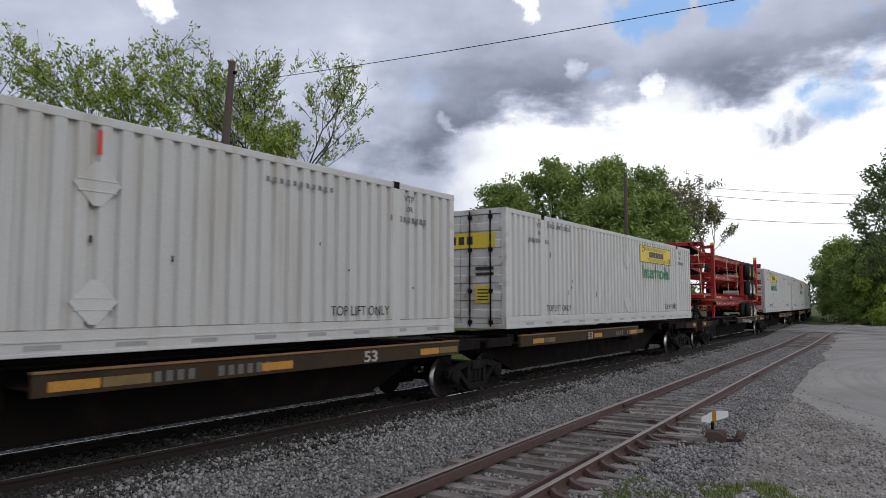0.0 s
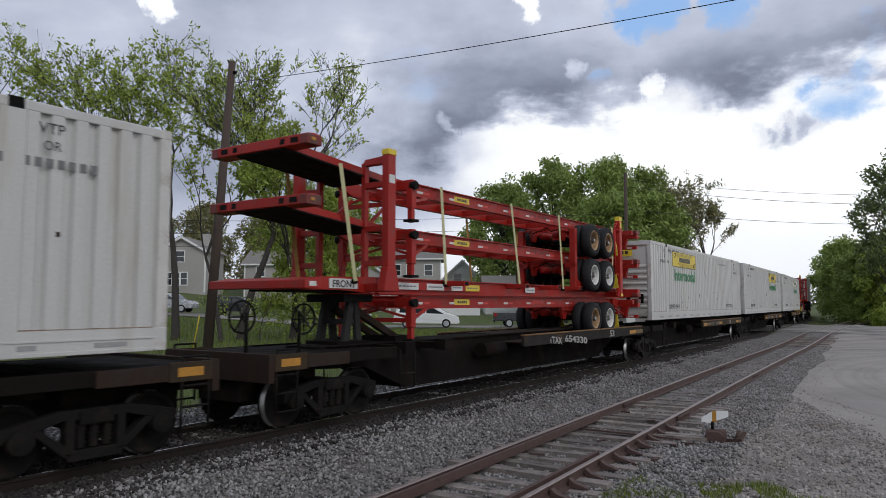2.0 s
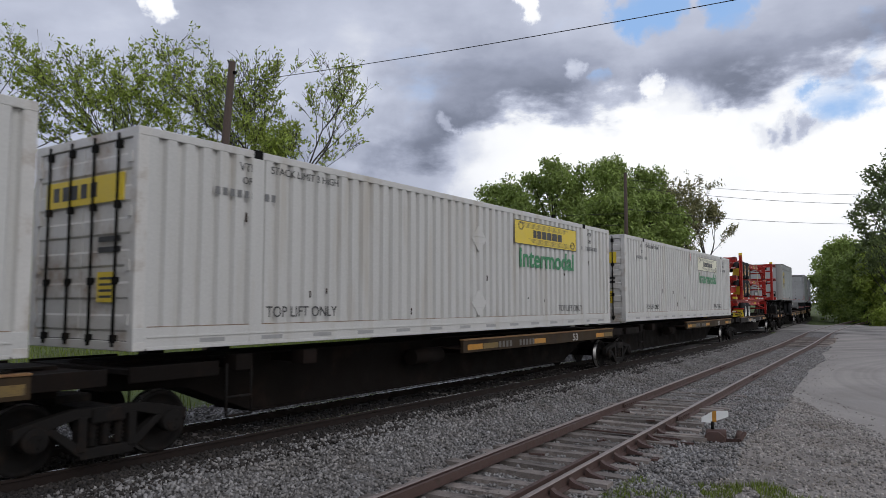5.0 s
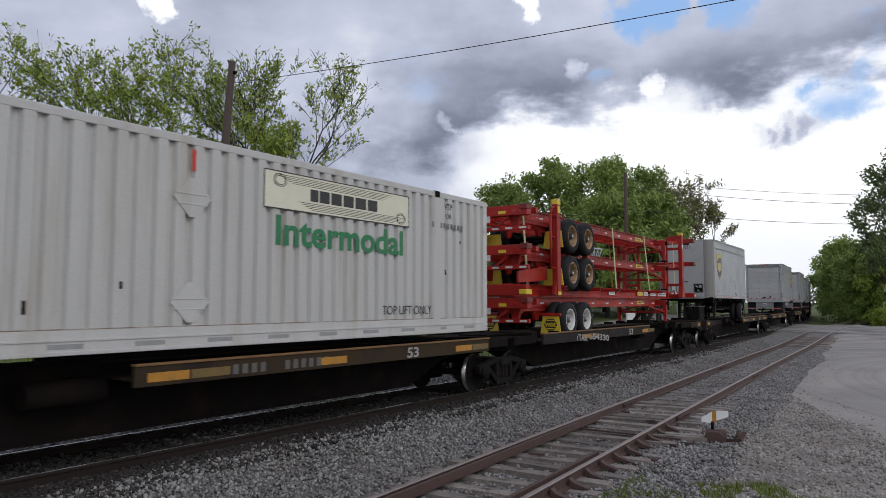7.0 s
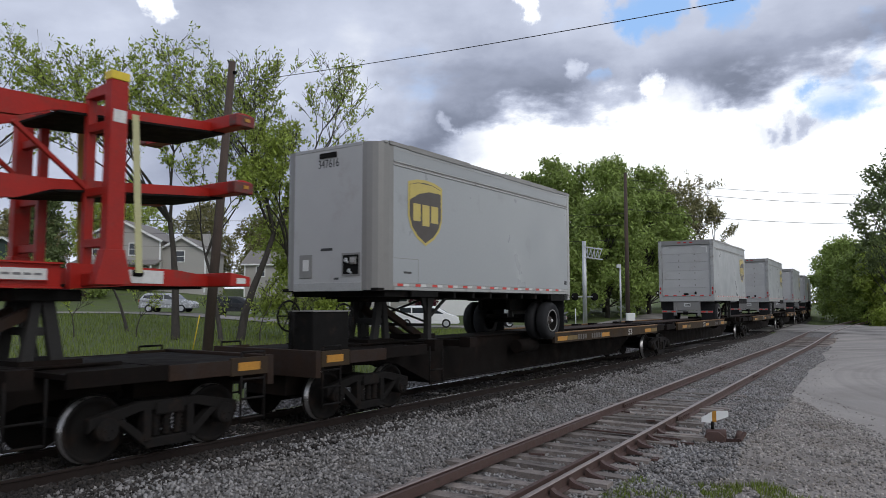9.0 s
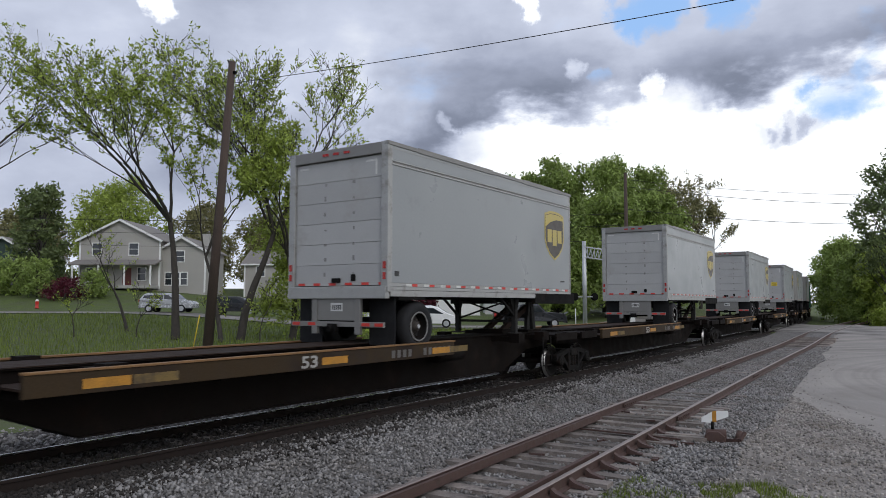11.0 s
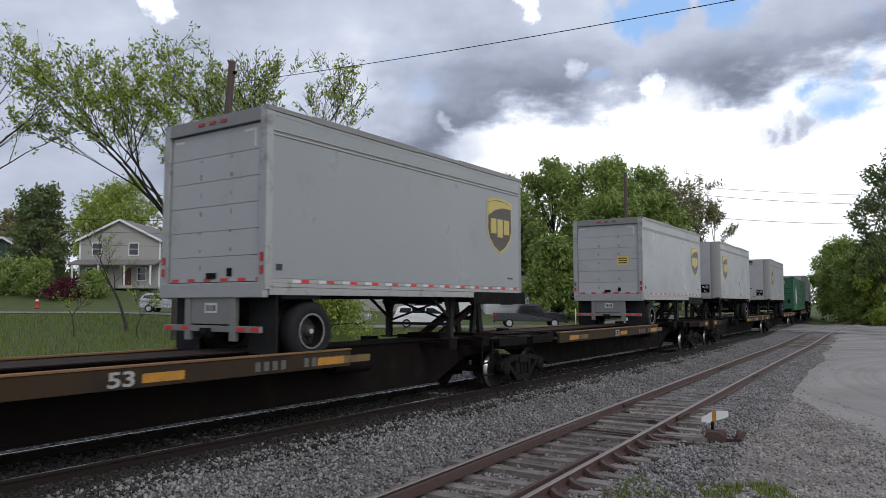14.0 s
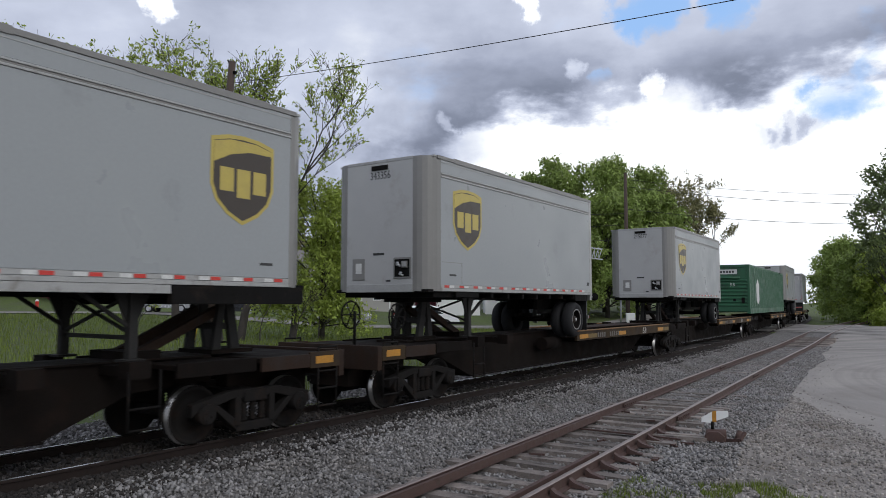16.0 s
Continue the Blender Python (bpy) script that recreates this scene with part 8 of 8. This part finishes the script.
def build_train():
    truck = build_truck()
    for i, s in enumerate(TRUCKS):
        t = truck if i == 0 else copy_thing(truck, Matrix())
        rolling(t, s - 0.9, 1.8, RAIL_Z)
        SPINNING.extend((w, s) for w in t.children if w.name.startswith("wheelset"))
    for a, b, end in UNITS:
        u = build_unit(b - a, end, "TTAX" if a in (34.3, 102.85) else "")
        rolling(u, a, b - a, "unit")
    hitches = build_hitch(1.96)
    first = True
    for s, turn in ((35.6, 0), (117.4, 180), (124.1, 0), (155.5, 180), (172.8, 180), (189.9, 180), (207.1, 180), (212.5, 0), (229.2, 0), (263.9, 0)):
        h = hitches if first else copy_thing(hitches, Matrix())
        first = False
        rolling(h, s - 0.9, 1.8, ("turn", 0.0, turn))
    # couplers between the cars
    for s in (32.2, 120.83, 209.28):
        c = thing("coupler", "dark steel knuckle coupler between two cars", "coupler", "couplers")
        bm = bmesh.new()
        quad_box(bm, -0.12, 0.12, -1.9, 1.9, 0.50, 0.68)
        quad_box(bm, -0.2, 0.2, -0.3, 0.3, 0.46, 0.76)
        part("knuckle", bm, M["steel"], c, bevel=0.02)
        for k in (-1, 1):
            a_, b_ = sorted((k * 0.55, k * 2.25))
            boxes("end_platform", [(-1.25, 1.25, a_, b_, 0.86, 0.94)], M["sill"], c, bevel=0.01)
            boxes("draft_sill", [(-0.5, 0.5, a_, b_, 0.20, 0.85)], M["sill"], c, bevel=0.01)
            a_, b_ = sorted((k * 0.45, k * 0.57))
            boxes("end_sill", [(-1.3, 1.3, a_, b_, 0.55, 0.99)], M["rust"], c, "rusty brown end sill", bevel=0.01)
            for s_ in (-1, 1):
                x0, x1 = sorted((s_ * 1.25, s_ * 1.31))
                a_, b_ = sorted((k * 0.57, k * 1.25))
                boxes("side_plate", [(x0, x1, a_, b_, 0.72, 0.98)], M["side"], c, "worn brown side plate", bevel=0.008)
                boxes("amber_patch", [(min(x0, x1) - 0.004, max(x0, x1) + 0.004, min(a_, b_) + 0.12, min(a_, b_) + 0.52, 0.79, 0.91)], M["amber"], c, "amber reflector patch")
                a_, b_ = sorted((k * 1.26, k * 2.25))
                boxes("side_plate", [(x0, x1, a_, b_, 0.74, 0.95)], M["rust"], c, bevel=0.008)
                bm = bmesh.new()
                for yy in (0.62, 1.05):
                    tube(bm, (s_ * 1.28, k * yy, 0.05), (s_ * 1.28, k * yy, 1.05), 0.018, n=6)
                for zz in (0.1, 0.38, 0.66, 1.05):
                    tube(bm, (s_ * 1.28, k * 0.62, zz), (s_ * 1.28, k * 1.05, zz), 0.018, n=6)
                part("ladder", bm, M["frame"], c, "dark side ladder")
        bm = bmesh.new()
        for i in range(12):
            a0, a1 = i * 0.5236, (i + 1) * 0.5236
            tube(bm, (0.75, 1.7 + 0.26 * math.cos(a0), 1.5 + 0.26 * math.sin(a0)), (0.75, 1.7 + 0.26 * math.cos(a1), 1.5 + 0.26 * math.sin(a1)), 0.018, n=6, caps=False)
        for i in range(4):
            a0 = i * 0.785
            tube(bm, (0.75, 1.7 + 0.26 * math.cos(a0), 1.5 + 0.26 * math.sin(a0)), (0.75, 1.7 - 0.26 * math.cos(a0), 1.5 - 0.26 * math.sin(a0)), 0.012, n=6)
        part("brake_wheel", bm, M["steel"], c, "spoked hand brake wheel")
        if s == 120.83:
            boxes("brake_box", [(0.35, 0.95, 0.72, 1.62, 0.94, 1.62)], M["steel"], c, "black brake cabinet", bevel=0.02)
            boxes("brake_lid", [(0.33, 0.97, 0.70, 1.64, 1.62, 1.64)], M["nose"], c)
        bm = bmesh.new()
        for i in range(12):
            a0, a1 = i * 0.5236, (i + 1) * 0.5236
            tube(bm, (0.55, 0.55 + 0.26 * math.cos(a0), 1.55 + 0.26 * math.sin(a0)), (0.55, 0.55 + 0.26 * math.cos(a1), 1.55 + 0.26 * math.sin(a1)), 0.018, n=6, caps=False)
        for i in range(3):
            a0 = i * 1.047
            tube(bm, (0.55, 0.55 + 0.26 * math.cos(a0), 1.55 + 0.26 * math.sin(a0)), (0.55, 0.55 - 0.26 * math.cos(a0), 1.55 - 0.26 * math.sin(a0)), 0.012, n=6)
        part("brake_wheel", bm, M["steel"], c, "spoked hand brake wheel")
        for yy in (0.58, 1.72):
            bm = bmesh.new()
            tube(bm, (0.62, yy, 0.9), (0.62, yy, 1.62), 0.03, n=8)
            part("brake_stand", bm, M["steel"], c)
        rolling(c, s - 0.9, 1.8)
    box_z = 1.157
    for front, end, logo, col, pan, lab in (
            (-3.62, "ribs", None, "white", "yellow", "white corrugated container with a plain side"),
            (14.74, "doors", 1.6, "white", "yellow", "white corrugated container with a yellow logo panel near its tail"),
            (50.66, "ribs", -5.27, "white", "yellow", "white corrugated container with a yellow logo panel near its nose"),
            (68.05, "doors", 1.9, "white", "yellow", "white corrugated container with doors and a yellow logo panel"),
            (85.58, "doors", 1.5, "white", "cream", "white corrugated container with a faded cream logo panel"),
            (244.4, "ribs", None, "green", "yellow", "dark green container with a pale emblem")):
        rolling(build_container(lab, end, logo, col, pan), front, 16.15, box_z)
    lip = 0.812
    for front, nose, num, stick, lab in (
            (122.85, True, "347616", False, "grey box trailer with a rounded nose and brown shield"),
            (148.0, False, "", False, "grey box trailer with a closed roll-up door"),
            (165.17, False, "", False, "grey box trailer with white wheels and a roll-up door"),
            (182.3, False, "", False, "grey box trailer with sooty stains by its door"),
            (199.5, False, "", True, "grey box trailer with a yellow door sticker"),
            (211.3, True, "343356", False, "grey box trailer with a grey nose and brown shield"),
            (227.95, True, "215877", False, "pale box trailer with a bright metal nose frame"),
            (262.4, True, "", False, "grey box trailer far down the train"),
            (280.9, False, "", False, "grey box trailer at the end of the train")):
        rolling(build_pup(lab, nose, num, stick), front, 8.3 if nose else 8.45, lip)
    # two stacks of chassis
    for front, turn, yb, yl, hoop, straps, wing, rims in (
            (33.5, 0, 4.58, -4.88, -1, ((-6.75, -6.35), (-3.46, -3.32), (-0.25, 0.13), (2.62, 2.80), (6.85, 6.75)), 0, (("rim_rust", "rim_white"), ("rim_white", "rim_white"), ("rim_rust", "rim_rust"))),
            (103.78, 180, 4.65, -4.42, 1, ((7.28, 7.08), (2.92, 2.80), (0.64, 0.43), (-2.70, -3.17), (-6.5, -6.6)), 3.42, (("rim_white", "rim_white"), ("rim_rust", "rim_rust"), ("rim_rust", "rim_rust")))):
        for i, (lev, wz, foot) in enumerate(((0.98, 0.5, 0.19), (2.35, 1.81, 1.47), (3.36, 2.86, 2.60))):
            ch = build_chassis(lev, wz, rims[i], yb + (0.22 if i == 0 and wing else 0), yl, foot, i == 0)
            rolling(ch, front, 16.15, ("turn", lip, turn))
        rolling(build_carrier(hoop, straps, wing), front, 16.15, ("turn", lip, turn))


def along(t):
    return SPEED * t - SLOWING * t * t


def motions():
    """Keys the train and its wheels."""
    times = [i * 0.5 for i in range(33)]
    for ob, front, length, z in ROLLING:
        turn = 0
        unit = z == "unit"
        if isinstance(z, tuple):
            _, z, turn = z
        rows = []
        for t in times:
            s = front - along(t)
            xa, ya, _ = line(s)
            xb, yb, _ = line(s + length)
            head = math.degrees(math.atan2(-(xb - xa), yb - ya))
            if unit:
                rows.append((t, pose(xa, ya, 0, 0, 0, head)))
            else:
                rows.append((t, pose((xa + xb) / 2, (ya + yb) / 2, z, 0, 0, head + turn)))
        walk(ob, rows)
    for w, s in SPINNING:
        y = w.location.y
        walk(w, [(i / FPS, pose(0, y, 0.42, math.degrees(along(i / FPS) / 0.42) % 360, 0, 0)) for i in range(481)])


build_ground()
build_surfaces()
build_tracks()
build_backdrop_things()
build_trees()
build_train()
build_grass()
build_stones()
motions()
